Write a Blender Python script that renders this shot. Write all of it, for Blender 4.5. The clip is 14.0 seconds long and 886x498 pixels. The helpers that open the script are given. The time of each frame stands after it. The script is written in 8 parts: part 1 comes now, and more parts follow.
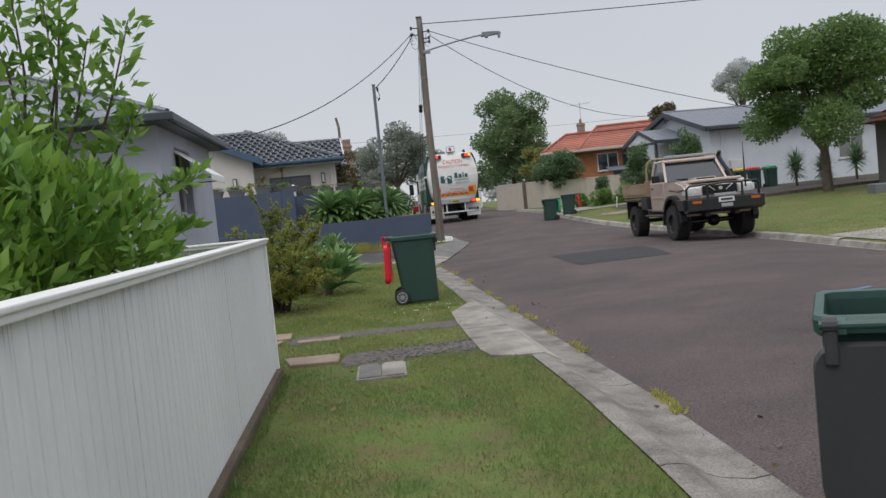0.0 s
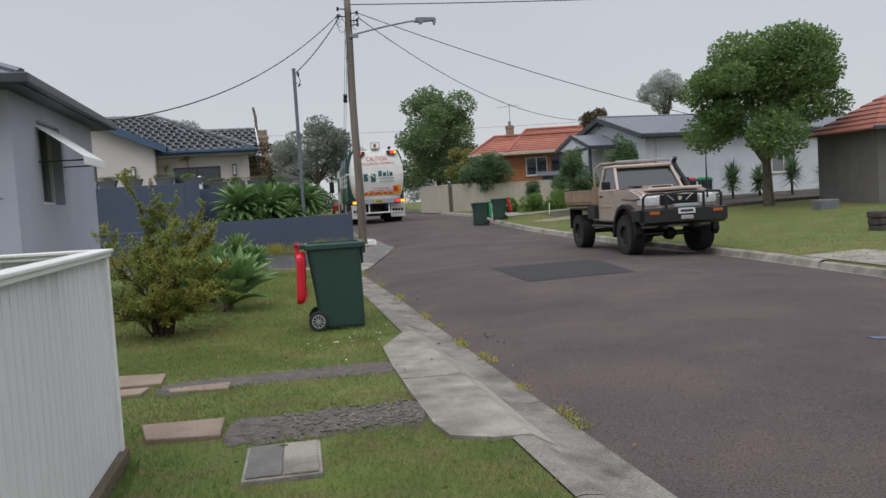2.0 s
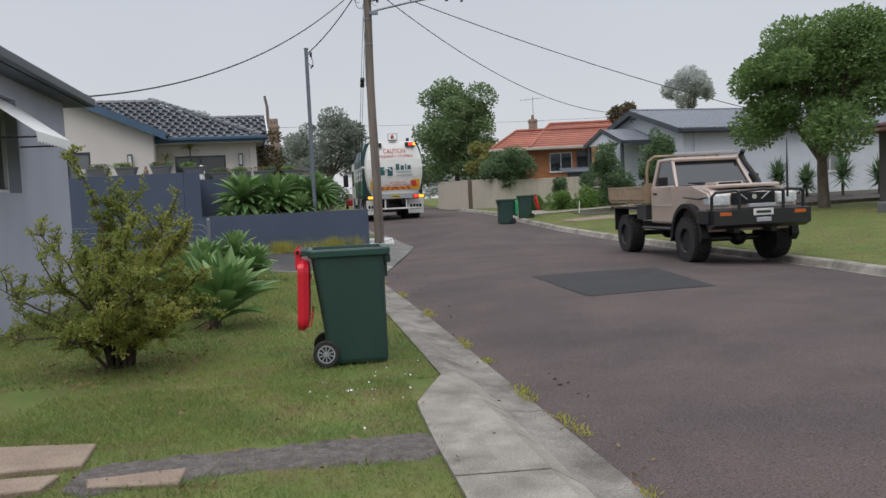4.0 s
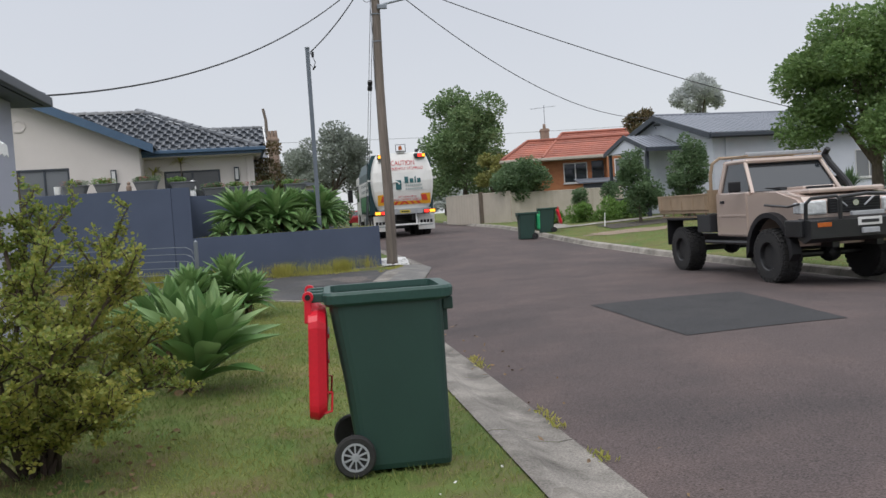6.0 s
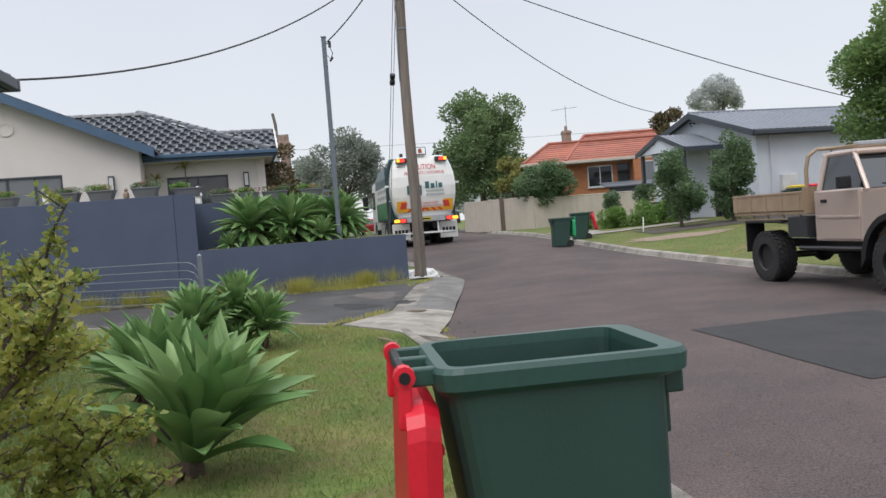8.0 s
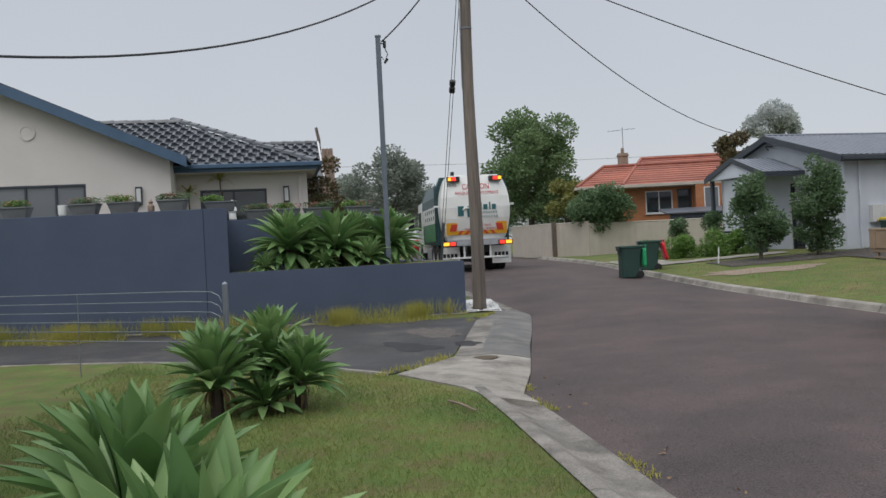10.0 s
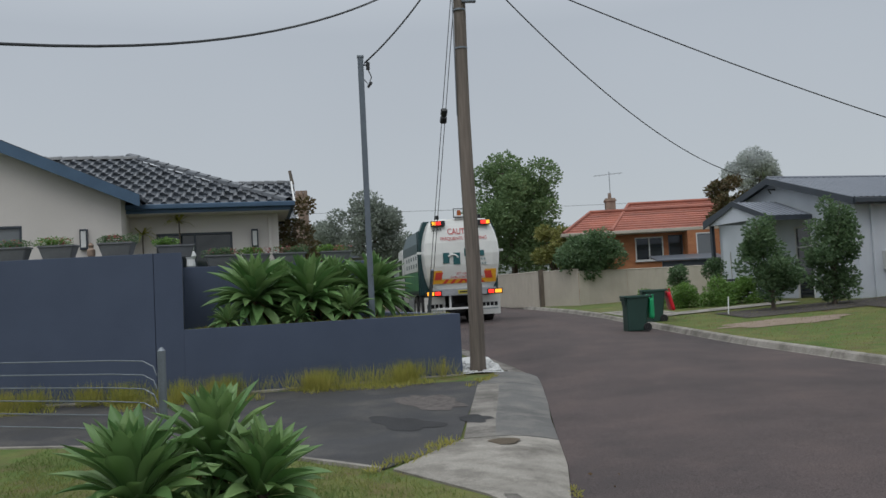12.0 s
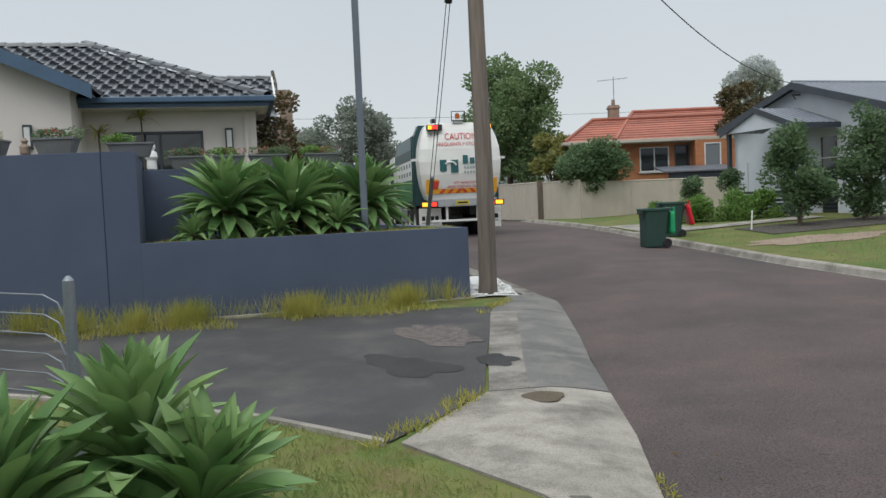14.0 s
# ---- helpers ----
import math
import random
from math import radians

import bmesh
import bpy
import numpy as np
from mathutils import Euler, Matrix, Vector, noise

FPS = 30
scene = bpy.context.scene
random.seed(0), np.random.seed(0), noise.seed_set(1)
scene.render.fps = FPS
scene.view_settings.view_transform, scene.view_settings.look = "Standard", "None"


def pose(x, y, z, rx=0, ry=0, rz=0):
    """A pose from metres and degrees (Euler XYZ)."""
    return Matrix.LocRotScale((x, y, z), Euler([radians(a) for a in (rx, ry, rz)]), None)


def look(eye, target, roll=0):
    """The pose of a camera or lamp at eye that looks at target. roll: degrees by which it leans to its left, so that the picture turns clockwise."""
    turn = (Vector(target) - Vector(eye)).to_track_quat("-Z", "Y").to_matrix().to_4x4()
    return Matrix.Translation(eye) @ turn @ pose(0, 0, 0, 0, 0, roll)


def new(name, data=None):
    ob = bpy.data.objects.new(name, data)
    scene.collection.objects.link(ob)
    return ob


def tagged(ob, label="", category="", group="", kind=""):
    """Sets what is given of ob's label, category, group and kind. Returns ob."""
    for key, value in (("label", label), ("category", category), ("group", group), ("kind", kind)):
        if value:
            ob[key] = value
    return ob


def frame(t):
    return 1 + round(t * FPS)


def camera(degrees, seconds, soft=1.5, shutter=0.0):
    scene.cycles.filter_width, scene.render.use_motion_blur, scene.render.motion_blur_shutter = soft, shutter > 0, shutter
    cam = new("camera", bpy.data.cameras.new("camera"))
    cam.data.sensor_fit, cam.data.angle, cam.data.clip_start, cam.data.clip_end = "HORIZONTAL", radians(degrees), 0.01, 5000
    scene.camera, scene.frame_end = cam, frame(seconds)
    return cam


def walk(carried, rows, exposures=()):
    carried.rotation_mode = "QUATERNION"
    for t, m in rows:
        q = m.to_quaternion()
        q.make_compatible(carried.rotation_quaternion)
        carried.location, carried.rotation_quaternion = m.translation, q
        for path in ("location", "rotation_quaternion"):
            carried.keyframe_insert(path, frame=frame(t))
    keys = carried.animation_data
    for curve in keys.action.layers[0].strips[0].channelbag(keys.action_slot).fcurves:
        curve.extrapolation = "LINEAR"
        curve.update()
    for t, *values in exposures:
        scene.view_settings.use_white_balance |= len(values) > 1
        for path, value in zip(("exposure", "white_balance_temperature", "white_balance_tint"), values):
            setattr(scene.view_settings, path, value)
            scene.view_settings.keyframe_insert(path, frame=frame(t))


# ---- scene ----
cam = camera(55.5, 14.0)
METRES, EYE, TILT, LEAN, TURN = 18.519, 1.5, 0.0, 0.0, 0.0
ROWS = [
    (0.0, 0.0, 0.0, 0.0, -0.29, -2.93, 5.77),
    (0.5, -0.0031, 0.0364, -0.0009, -1.46, -4.12, 5.92),
    (1.0, -0.004, 0.0741, -0.0006, -2.26, -5.17, 6.03),
    (1.5, -0.0071, 0.1133, -0.0006, -4.65, -3.72, 5.1),
    (2.0, -0.0072, 0.1482, 0.0018, -5.77, -3.32, 3.59),
    (2.5, -0.0093, 0.1868, 0.0026, -6.45, -3.1, 3.07),
    (3.0, -0.0082, 0.2228, 0.0017, -5.15, -3.82, 2.37),
    (5.5, -0.0244, 0.4144, 0.0005, -4.87, -2.64, 3.13),
    (6.0, -0.0283, 0.4523, 0.0005, -4.81, -2.45, 3.72),
    (6.5, -0.0348, 0.4862, -0.002, -4.3, -1.97, 4.75),
    (7.0, -0.0374, 0.5211, -0.0013, -4.35, -1.62, 5.44),
    (7.5, -0.0439, 0.5544, -0.0006, -4.73, -1.91, 4.8),
    (10.0, -0.0723, 0.7277, 0.006, -1.7, -0.21, 2.83),
    (10.5, -0.0734, 0.765, 0.0071, -1.73, 2.17, 2.72),
    (11.0, -0.0787, 0.7989, 0.0089, -2.0, 3.92, 3.01),
    (11.5, -0.0799, 0.8318, 0.0083, -2.58, 4.47, 2.12),
    (12.0, -0.0869, 0.8644, 0.0088, -3.46, 3.02, 2.97),
    (12.5, -0.089, 0.8942, 0.0085, -4.67, 1.15, 3.22),
    (13.0, -0.0921, 0.9249, 0.0087, -5.52, 0.48, 3.62),
    (13.5, -0.0923, 0.9586, 0.0091, -5.58, -0.58, 3.51),
    (14.0, -0.0948, 0.9927, 0.0083, -4.32, -3.04, 2.43),
]
EXPOSURES = [(0.0, 0.13, 6500, 10.0), (0.5, 0.37, 6500, 10.0), (1.0, 0.33, 6500, 10.0), (1.5, 0.37, 6500, 10.0), (2.0, 0.08, 6500, 10.0), (2.5, 0.25, 6500, 10.0), (3.0, 0.17, 6500, 10.0), (5.5, 0.15, 6500, 10.0), (6.0, 0.30, 6500, 10.0), (6.5, 0.41, 6500, 10.0), (7.0, 0.32, 6500, 10.0), (7.5, 0.55, 6500, 10.0), (10.0, 0.07, 6443, 8.7), (10.5, -0.03, 6415, 8.0), (11.0, -0.15, 6387, 7.3), (11.5, -0.20, 6358, 6.7), (12.0, -0.19, 6330, 6.0), (12.5, 0.03, 6330, 6.0), (13.0, 0.18, 6330, 6.0), (13.5, 0.07, 6400, 5.5), (14.0, 0.25, 6500, 5.0)]
walk(cam, [(t, pose(0, 0, EYE, TILT, LEAN, TURN) @ pose(METRES * x, METRES * y, METRES * z, 90 + pitch, roll, yaw)) for t, x, y, z, yaw, pitch, roll in ROWS], EXPOSURES)

# ---- world and light ----
world = bpy.data.worlds.new("overcast_sky")
scene.world = world
world.use_nodes = True
wn, wl = world.node_tree.nodes, world.node_tree.links
wn.clear()
w_out = wn.new("ShaderNodeOutputWorld")
w_bg = wn.new("ShaderNodeBackground")
w_sky = wn.new("ShaderNodeTexSky")
w_sky.sky_type = "NISHITA"
w_sky.sun_disc = False
w_sky.sun_elevation, w_sky.sun_rotation = radians(58), radians(200)
w_dim = wn.new("ShaderNodeVectorMath")
w_dim.operation = "SCALE"
w_dim.inputs["Scale"].default_value = 0.09
w_co = wn.new("ShaderNodeTexCoord")
w_sep = wn.new("ShaderNodeSeparateXYZ")
w_ramp = wn.new("ShaderNodeValToRGB")
w_ramp.color_ramp.elements[0].position, w_ramp.color_ramp.elements[0].color = 0.0, (0.60, 0.615, 0.645, 1)
w_ramp.color_ramp.elements[1].position, w_ramp.color_ramp.elements[1].color = 1.0, (1.65, 1.68, 1.76, 1)
w_mid = w_ramp.color_ramp.elements.new(0.3)
w_mid.color = (0.54, 0.565, 0.62, 1)
w_noise = wn.new("ShaderNodeTexNoise")
w_noise.inputs["Scale"].default_value = 2.2
w_noise.inputs["Detail"].default_value = 3
w_cl = wn.new("ShaderNodeMapRange")
w_cl.inputs["To Min"].default_value, w_cl.inputs["To Max"].default_value = 0.94, 1.06
w_mul = wn.new("ShaderNodeVectorMath")
w_mul.operation = "SCALE"
w_mix = wn.new("ShaderNodeMix")
w_mix.data_type = "RGBA"
w_mix.inputs["Factor"].default_value = 0.9
wl.new(w_sky.outputs[0], w_dim.inputs[0])
wl.new(w_co.outputs["Generated"], w_sep.inputs[0])
wl.new(w_co.outputs["Generated"], w_noise.inputs["Vector"])
wl.new(w_noise.outputs["Fac"], w_cl.inputs["Value"])
wl.new(w_sep.outputs["Z"], w_ramp.inputs[0])
wl.new(w_ramp.outputs[0], w_mul.inputs[0])
wl.new(w_cl.outputs[0], w_mul.inputs["Scale"])
wl.new(w_dim.outputs[0], w_mix.inputs["A"])
wl.new(w_mul.outputs[0], w_mix.inputs["B"])
wl.new(w_mix.outputs["Result"], w_bg.inputs["Color"])
wl.new(w_bg.outputs[0], w_out.inputs[0])
w_bg.inputs["Strength"].default_value = 1.0

sun = new("sun", bpy.data.lights.new("sun", "SUN"))
sun.data.energy, sun.data.angle, sun.data.color = 0.9, radians(40), (1.0, 0.97, 0.93)
sun.matrix_world = look((0, 0, 50), (8, 18, 20))


# ---- materials ----
def mat(name, c1, c2=None, scale=3.0, rough=0.7, metal=0.0, bump=0.0, bscale=60.0, fine=0.12, rand=0.0, spec=0.5, coat=0.0, stretch=(1, 1, 1)):
    m = bpy.data.materials.new(name)
    m.use_nodes = True
    n, l = m.node_tree.nodes, m.node_tree.links
    b = n["Principled BSDF"]
    b.inputs["Roughness"].default_value, b.inputs["Metallic"].default_value = rough, metal
    b.inputs["Specular IOR Level"].default_value, b.inputs["Coat Weight"].default_value = spec, coat
    c2 = c2 or tuple(v * 0.86 for v in c1)
    co, mp = n.new("ShaderNodeTexCoord"), n.new("ShaderNodeMapping")
    mp.inputs["Scale"].default_value = stretch
    l.new(co.outputs["Object"], mp.inputs[0])
    big, small = n.new("ShaderNodeTexNoise"), n.new("ShaderNodeTexNoise")
    for node, s, d in ((big, scale, 5), (small, bscale, 3)):
        node.inputs["Scale"].default_value, node.inputs["Detail"].default_value = s, d
        l.new(mp.outputs[0], node.inputs["Vector"])
    edge = n.new("ShaderNodeMapRange")
    edge.inputs["From Min"].default_value, edge.inputs["From Max"].default_value = 0.32, 0.68
    l.new(big.outputs["Fac"], edge.inputs["Value"])
    mx = n.new("ShaderNodeMix")
    mx.data_type = "RGBA"
    mx.inputs["A"].default_value, mx.inputs["B"].default_value = (*c1, 1), (*c2, 1)
    l.new(edge.outputs[0], mx.inputs["Factor"])
    vary = n.new("ShaderNodeMapRange")
    vary.inputs["From Min"].default_value, vary.inputs["From Max"].default_value = 0.25, 0.75
    vary.inputs["To Min"].default_value, vary.inputs["To Max"].default_value = 1 - fine, 1 + fine
    l.new(small.outputs["Fac"], vary.inputs["Value"])
    hsv = n.new("ShaderNodeHueSaturation")
    l.new(mx.outputs["Result"], hsv.inputs["Color"])
    if rand:
        info, rr, pr = n.new("ShaderNodeObjectInfo"), n.new("ShaderNodeMapRange"), n.new("ShaderNodeMath")
        rr.inputs["To Min"].default_value, rr.inputs["To Max"].default_value = 1 - rand, 1 + rand
        l.new(info.outputs["Random"], rr.inputs["Value"])
        pr.operation = "MULTIPLY"
        l.new(rr.outputs[0], pr.inputs[0])
        l.new(vary.outputs[0], pr.inputs[1])
        l.new(pr.outputs[0], hsv.inputs["Value"])
    else:
        l.new(vary.outputs[0], hsv.inputs["Value"])
    l.new(hsv.outputs[0], b.inputs["Base Color"])
    if bump:
        bp = n.new("ShaderNodeBump")
        bp.inputs["Strength"].default_value, bp.inputs["Distance"].default_value = bump, 0.02
        l.new(small.outputs["Fac"], bp.inputs["Height"])
        l.new(bp.outputs[0], b.inputs["Normal"])
    return m


def leaf_mat(name, c1, c2, rough=0.5, through_light=0.3, spec=0.4):
    """Leaves: every leaf takes its own shade between two colours, and lets some light through."""
    m = bpy.data.materials.new(name)
    m.use_nodes = True
    n, l = m.node_tree.nodes, m.node_tree.links
    b = n["Principled BSDF"]
    b.inputs["Roughness"].default_value, b.inputs["Specular IOR Level"].default_value = rough, spec
    geo, obj, add, mx = n.new("ShaderNodeNewGeometry"), n.new("ShaderNodeTexCoord"), n.new("ShaderNodeTexNoise"), n.new("ShaderNodeMix")
    add.inputs["Scale"].default_value = 0.9
    l.new(obj.outputs["Object"], add.inputs["Vector"])
    mean = n.new("ShaderNodeMath")
    mean.operation = "MULTIPLY_ADD"
    mean.inputs[1].default_value = 0.6
    sub = n.new("ShaderNodeMath")
    sub.operation = "MULTIPLY_ADD"
    sub.inputs[1].default_value, sub.inputs[2].default_value = 1.1, -0.35
    l.new(add.outputs["Fac"], sub.inputs[0])
    l.new(geo.outputs["Random Per Island"], mean.inputs[0])
    l.new(sub.outputs[0], mean.inputs[2])
    mx.data_type = "RGBA"
    mx.inputs["A"].default_value, mx.inputs["B"].default_value = (*c1, 1), (*c2, 1)
    l.new(mean.outputs[0], mx.inputs["Factor"])
    l.new(mx.outputs["Result"], b.inputs["Base Color"])
    tr, sh = n.new("ShaderNodeBsdfTranslucent"), n.new("ShaderNodeMixShader")
    l.new(mx.outputs["Result"], tr.inputs["Color"])
    sh.inputs[0].default_value = through_light
    l.new(b.outputs[0], sh.inputs[1])
    l.new(tr.outputs[0], sh.inputs[2])
    l.new(sh.outputs[0], n["Material Output"].inputs["Surface"])
    return m


def glow(name, c, strength):
    m = bpy.data.materials.new(name)
    m.use_nodes = True
    b = m.node_tree.nodes["Principled BSDF"]
    b.inputs["Base Color"].default_value = (*c, 1)
    b.inputs["Emission Color"].default_value, b.inputs["Emission Strength"].default_value = (*c, 1), strength
    return m


def ground_mat(name, cols, scales, rough=0.95, bump=0.5, bscale=90.0, fleck=0.3):
    """Four colours laid over one another by noises of three sizes."""
    m = bpy.data.materials.new(name)
    m.use_nodes = True
    n, l = m.node_tree.nodes, m.node_tree.links
    b = n["Principled BSDF"]
    b.inputs["Roughness"].default_value, b.inputs["Specular IOR Level"].default_value = rough, 0.25
    co = n.new("ShaderNodeTexCoord")
    last = None
    for i, (c, s) in enumerate(zip(cols[1:], scales)):
        nz, er, mx = n.new("ShaderNodeTexNoise"), n.new("ShaderNodeMapRange"), n.new("ShaderNodeMix")
        nz.inputs["Scale"].default_value, nz.inputs["Detail"].default_value = s, 6
        nz.inputs["Roughness"].default_value = 0.6
        l.new(co.outputs["Object"], nz.inputs["Vector"])
        er.inputs["From Min"].default_value, er.inputs["From Max"].default_value = 0.45, 0.68
        l.new(nz.outputs["Fac"], er.inputs["Value"])
        mx.data_type = "RGBA"
        mx.inputs["A"].default_value, mx.inputs["B"].default_value = (*cols[0], 1), (*c, 1)
        if last:
            l.new(last, mx.inputs["A"])
        l.new(er.outputs[0], mx.inputs["Factor"])
        last = mx.outputs["Result"]
    fine, vr, hsv = n.new("ShaderNodeTexNoise"), n.new("ShaderNodeMapRange"), n.new("ShaderNodeHueSaturation")
    fine.inputs["Scale"].default_value, fine.inputs["Detail"].default_value = bscale, 4
    l.new(co.outputs["Object"], fine.inputs["Vector"])
    vr.inputs["From Min"].default_value, vr.inputs["From Max"].default_value = 0.25, 0.75
    vr.inputs["To Min"].default_value, vr.inputs["To Max"].default_value = 1 - fleck, 1 + fleck
    l.new(fine.outputs["Fac"], vr.inputs["Value"])
    l.new(vr.outputs[0], hsv.inputs["Value"])
    l.new(last, hsv.inputs["Color"])
    l.new(hsv.outputs[0], b.inputs["Base Color"])
    bp = n.new("ShaderNodeBump")
    bp.inputs["Strength"].default_value, bp.inputs["Distance"].default_value = bump, 0.015
    l.new(fine.outputs["Fac"], bp.inputs["Height"])
    l.new(bp.outputs[0], b.inputs["Normal"])
    return m


def glass_mat(name, c=(0.02, 0.025, 0.03), rough=0.05):
    m = bpy.data.materials.new(name)
    m.use_nodes = True
    b = m.node_tree.nodes["Principled BSDF"]
    b.inputs["Base Color"].default_value, b.inputs["Roughness"].default_value = (*c, 1), rough
    b.inputs["Specular IOR Level"].default_value = 0.8
    return m


M_LAWN = ground_mat("lawn", [(0.10, 0.145, 0.035), (0.175, 0.165, 0.06), (0.065, 0.115, 0.026), (0.13, 0.105, 0.05)], [0.4, 1.5, 2.6])
M_ROAD = ground_mat("asphalt_worn", [(0.090, 0.070, 0.068), (0.074, 0.060, 0.059), (0.108, 0.081, 0.076), (0.060, 0.050, 0.050)], [0.16, 0.9, 0.4], rough=0.85, bump=0.7, bscale=75, fleck=0.65)
M_PATCH = ground_mat("asphalt_patch", [(0.038, 0.038, 0.040), (0.046, 0.044, 0.045), (0.031, 0.031, 0.033)], [0.6, 2.5], rough=0.85, bump=0.5, bscale=70)
M_DRIVE = ground_mat("asphalt_drive", [(0.054, 0.053, 0.056), (0.038, 0.038, 0.040), (0.088, 0.082, 0.076), (0.045, 0.043, 0.043)], [0.5, 1.3, 0.8], rough=0.7, bump=0.4, bscale=60)
M_CONC = ground_mat("old_concrete", [(0.285, 0.265, 0.235), (0.215, 0.20, 0.175), (0.345, 0.32, 0.285), (0.14, 0.128, 0.112)], [0.8, 2.4, 1.7], rough=0.9, bump=0.35, bscale=80)
M_KERB = ground_mat("dirty_kerb_concrete", [(0.215, 0.20, 0.18), (0.15, 0.14, 0.125), (0.265, 0.245, 0.22), (0.095, 0.087, 0.078)], [0.9, 2.8, 1.9], rough=0.9, bump=0.4, bscale=70, fleck=0.4)
M_CONC2 = ground_mat("damp_concrete", [(0.13, 0.127, 0.122), (0.095, 0.093, 0.09), (0.19, 0.18, 0.165)], [0.9, 2.2], rough=0.75, bump=0.35, bscale=80)
M_SLAB = ground_mat("sandy_slab", [(0.25, 0.19, 0.15), (0.20, 0.155, 0.12), (0.29, 0.23, 0.18)], [1.4, 4], bump=0.3)
M_GRAVEL = ground_mat("gravel", [(0.115, 0.10, 0.095), (0.16, 0.145, 0.135), (0.07, 0.062, 0.058)], [25, 11], bump=1.0, bscale=45)
M_STONE = mat("gravel_stone", (0.165, 0.15, 0.14), (0.085, 0.075, 0.07), 6, 0.9, rand=0.35)
M_DIRT = ground_mat("dirt", [(0.12, 0.095, 0.07), (0.17, 0.14, 0.10), (0.085, 0.07, 0.05)], [1.2, 3.4], bump=0.8)
M_MULCH = ground_mat("mulch", [(0.085, 0.075, 0.07), (0.12, 0.105, 0.095), (0.05, 0.045, 0.042)], [6, 17], bump=1.0)
M_BLADE = leaf_mat("grass_blade", (0.085, 0.165, 0.04), (0.24, 0.265, 0.09), 0.6, 0.5)
M_VERGE = leaf_mat("dry_verge_blade", (0.17, 0.19, 0.06), (0.32, 0.29, 0.11), 0.6, 0.5)
M_STRAW = leaf_mat("straw_grass_blade", (0.135, 0.20, 0.048), (0.34, 0.335, 0.115), 0.6, 0.5)
M_TALL = leaf_mat("tall_grass", (0.23, 0.275, 0.05), (0.52, 0.45, 0.13), 0.6, 0.5)
M_WHITE_F = mat("white_steel_fence", (0.70, 0.71, 0.725), (0.64, 0.65, 0.665), 1.2, 0.45, fine=0.05, bscale=14, stretch=(1, 1, 0.25))
M_STREAK = mat("dirt_streak", (0.44, 0.44, 0.43), (0.30, 0.30, 0.29), 9, 0.8, fine=0.2)
M_WHITE = mat("white_paint", (0.78, 0.78, 0.77), (0.7, 0.7, 0.69), 2.5, 0.4, fine=0.05)
M_NAVY = mat("navy_render", (0.067, 0.086, 0.136), (0.057, 0.074, 0.119), 1.3, 0.75, bump=0.12, bscale=120, fine=0.08)
M_GREYW = mat("grey_blue_render", (0.40, 0.41, 0.495), (0.355, 0.365, 0.445), 1.1, 0.85, bump=0.1, bscale=90, fine=0.06)
M_CREAM = mat("cream_render", (0.66, 0.61, 0.575), (0.61, 0.565, 0.53), 0.9, 0.85, bump=0.08, bscale=110, fine=0.05)
M_BLUE = mat("blue_fascia", (0.062, 0.115, 0.19), (0.05, 0.095, 0.16), 2, 0.45)
M_TILE = mat("dark_roof_tile", (0.062, 0.07, 0.083), (0.04, 0.046, 0.056), 3, 0.32, fine=0.15, bscale=30, rand=0.25, spec=0.6)
M_REDTILE = mat("red_roof_tile", (0.34, 0.115, 0.075), (0.25, 0.085, 0.06), 1.1, 0.7, fine=0.15, bscale=9, rand=0.2)
M_IRON = mat("grey_roof_sheet", (0.16, 0.175, 0.205), (0.13, 0.145, 0.175), 1.2, 0.4, metal=0.3, fine=0.08)
M_IRON_D = mat("charcoal_trim", (0.045, 0.055, 0.07), (0.035, 0.043, 0.056), 2, 0.45)
M_LWHITE = mat("pale_weatherboard", (0.60, 0.63, 0.69), (0.55, 0.58, 0.64), 1.5, 0.75, fine=0.05)
M_BRICK = mat("orange_brick", (0.40, 0.17, 0.075), (0.33, 0.13, 0.06), 2.5, 0.85, bump=0.2, bscale=26, fine=0.2, stretch=(1, 1, 2.5))
M_CHIM = mat("brown_chimney_brick", (0.30, 0.22, 0.17), (0.22, 0.16, 0.125), 4, 0.9, bump=0.3, bscale=18, fine=0.2)
M_BROWNW = mat("taupe_wall", (0.155, 0.145, 0.145), (0.13, 0.122, 0.122), 1.8, 0.85, fine=0.1)
M_FENCEC = mat("cream_steel_fence", (0.46, 0.41, 0.345), (0.41, 0.365, 0.305), 1.4, 0.6, fine=0.05)
M_TIMBER = mat("weathered_pole_timber", (0.20, 0.165, 0.14), (0.12, 0.10, 0.085), 5, 0.9, bump=0.9, bscale=26, fine=0.28, stretch=(1, 1, 0.06))
M_GALV = mat("galvanised_steel", (0.22, 0.245, 0.275), (0.18, 0.20, 0.225), 4, 0.5, metal=0.5, fine=0.1)
M_PAINTPOLE = mat("blue_grey_painted_post", (0.13, 0.155, 0.185), (0.11, 0.13, 0.16), 3, 0.6)
M_BLACK = mat("black_plastic", (0.011, 0.011, 0.013), (0.008, 0.008, 0.01), 4, 0.55, spec=0.35)
M_BLACKM = mat("black_steel", (0.016, 0.017, 0.019), (0.011, 0.011, 0.012), 4, 0.35)
M_RUBBER = mat("tyre_rubber", (0.015, 0.015, 0.017), (0.024, 0.023, 0.022), 5, 0.85, bump=0.3, bscale=40)
M_BIN = mat("dark_green_plastic", (0.018, 0.052, 0.041), (0.014, 0.042, 0.034), 2.5, 0.5, bump=0.05, bscale=160, fine=0.08)
M_BINRIM = mat("green_plastic_rim", (0.022, 0.066, 0.054), (0.017, 0.054, 0.044), 3, 0.45)
M_RED = mat("red_plastic", (0.66, 0.012, 0.032), (0.55, 0.01, 0.025), 2, 0.38, fine=0.06)
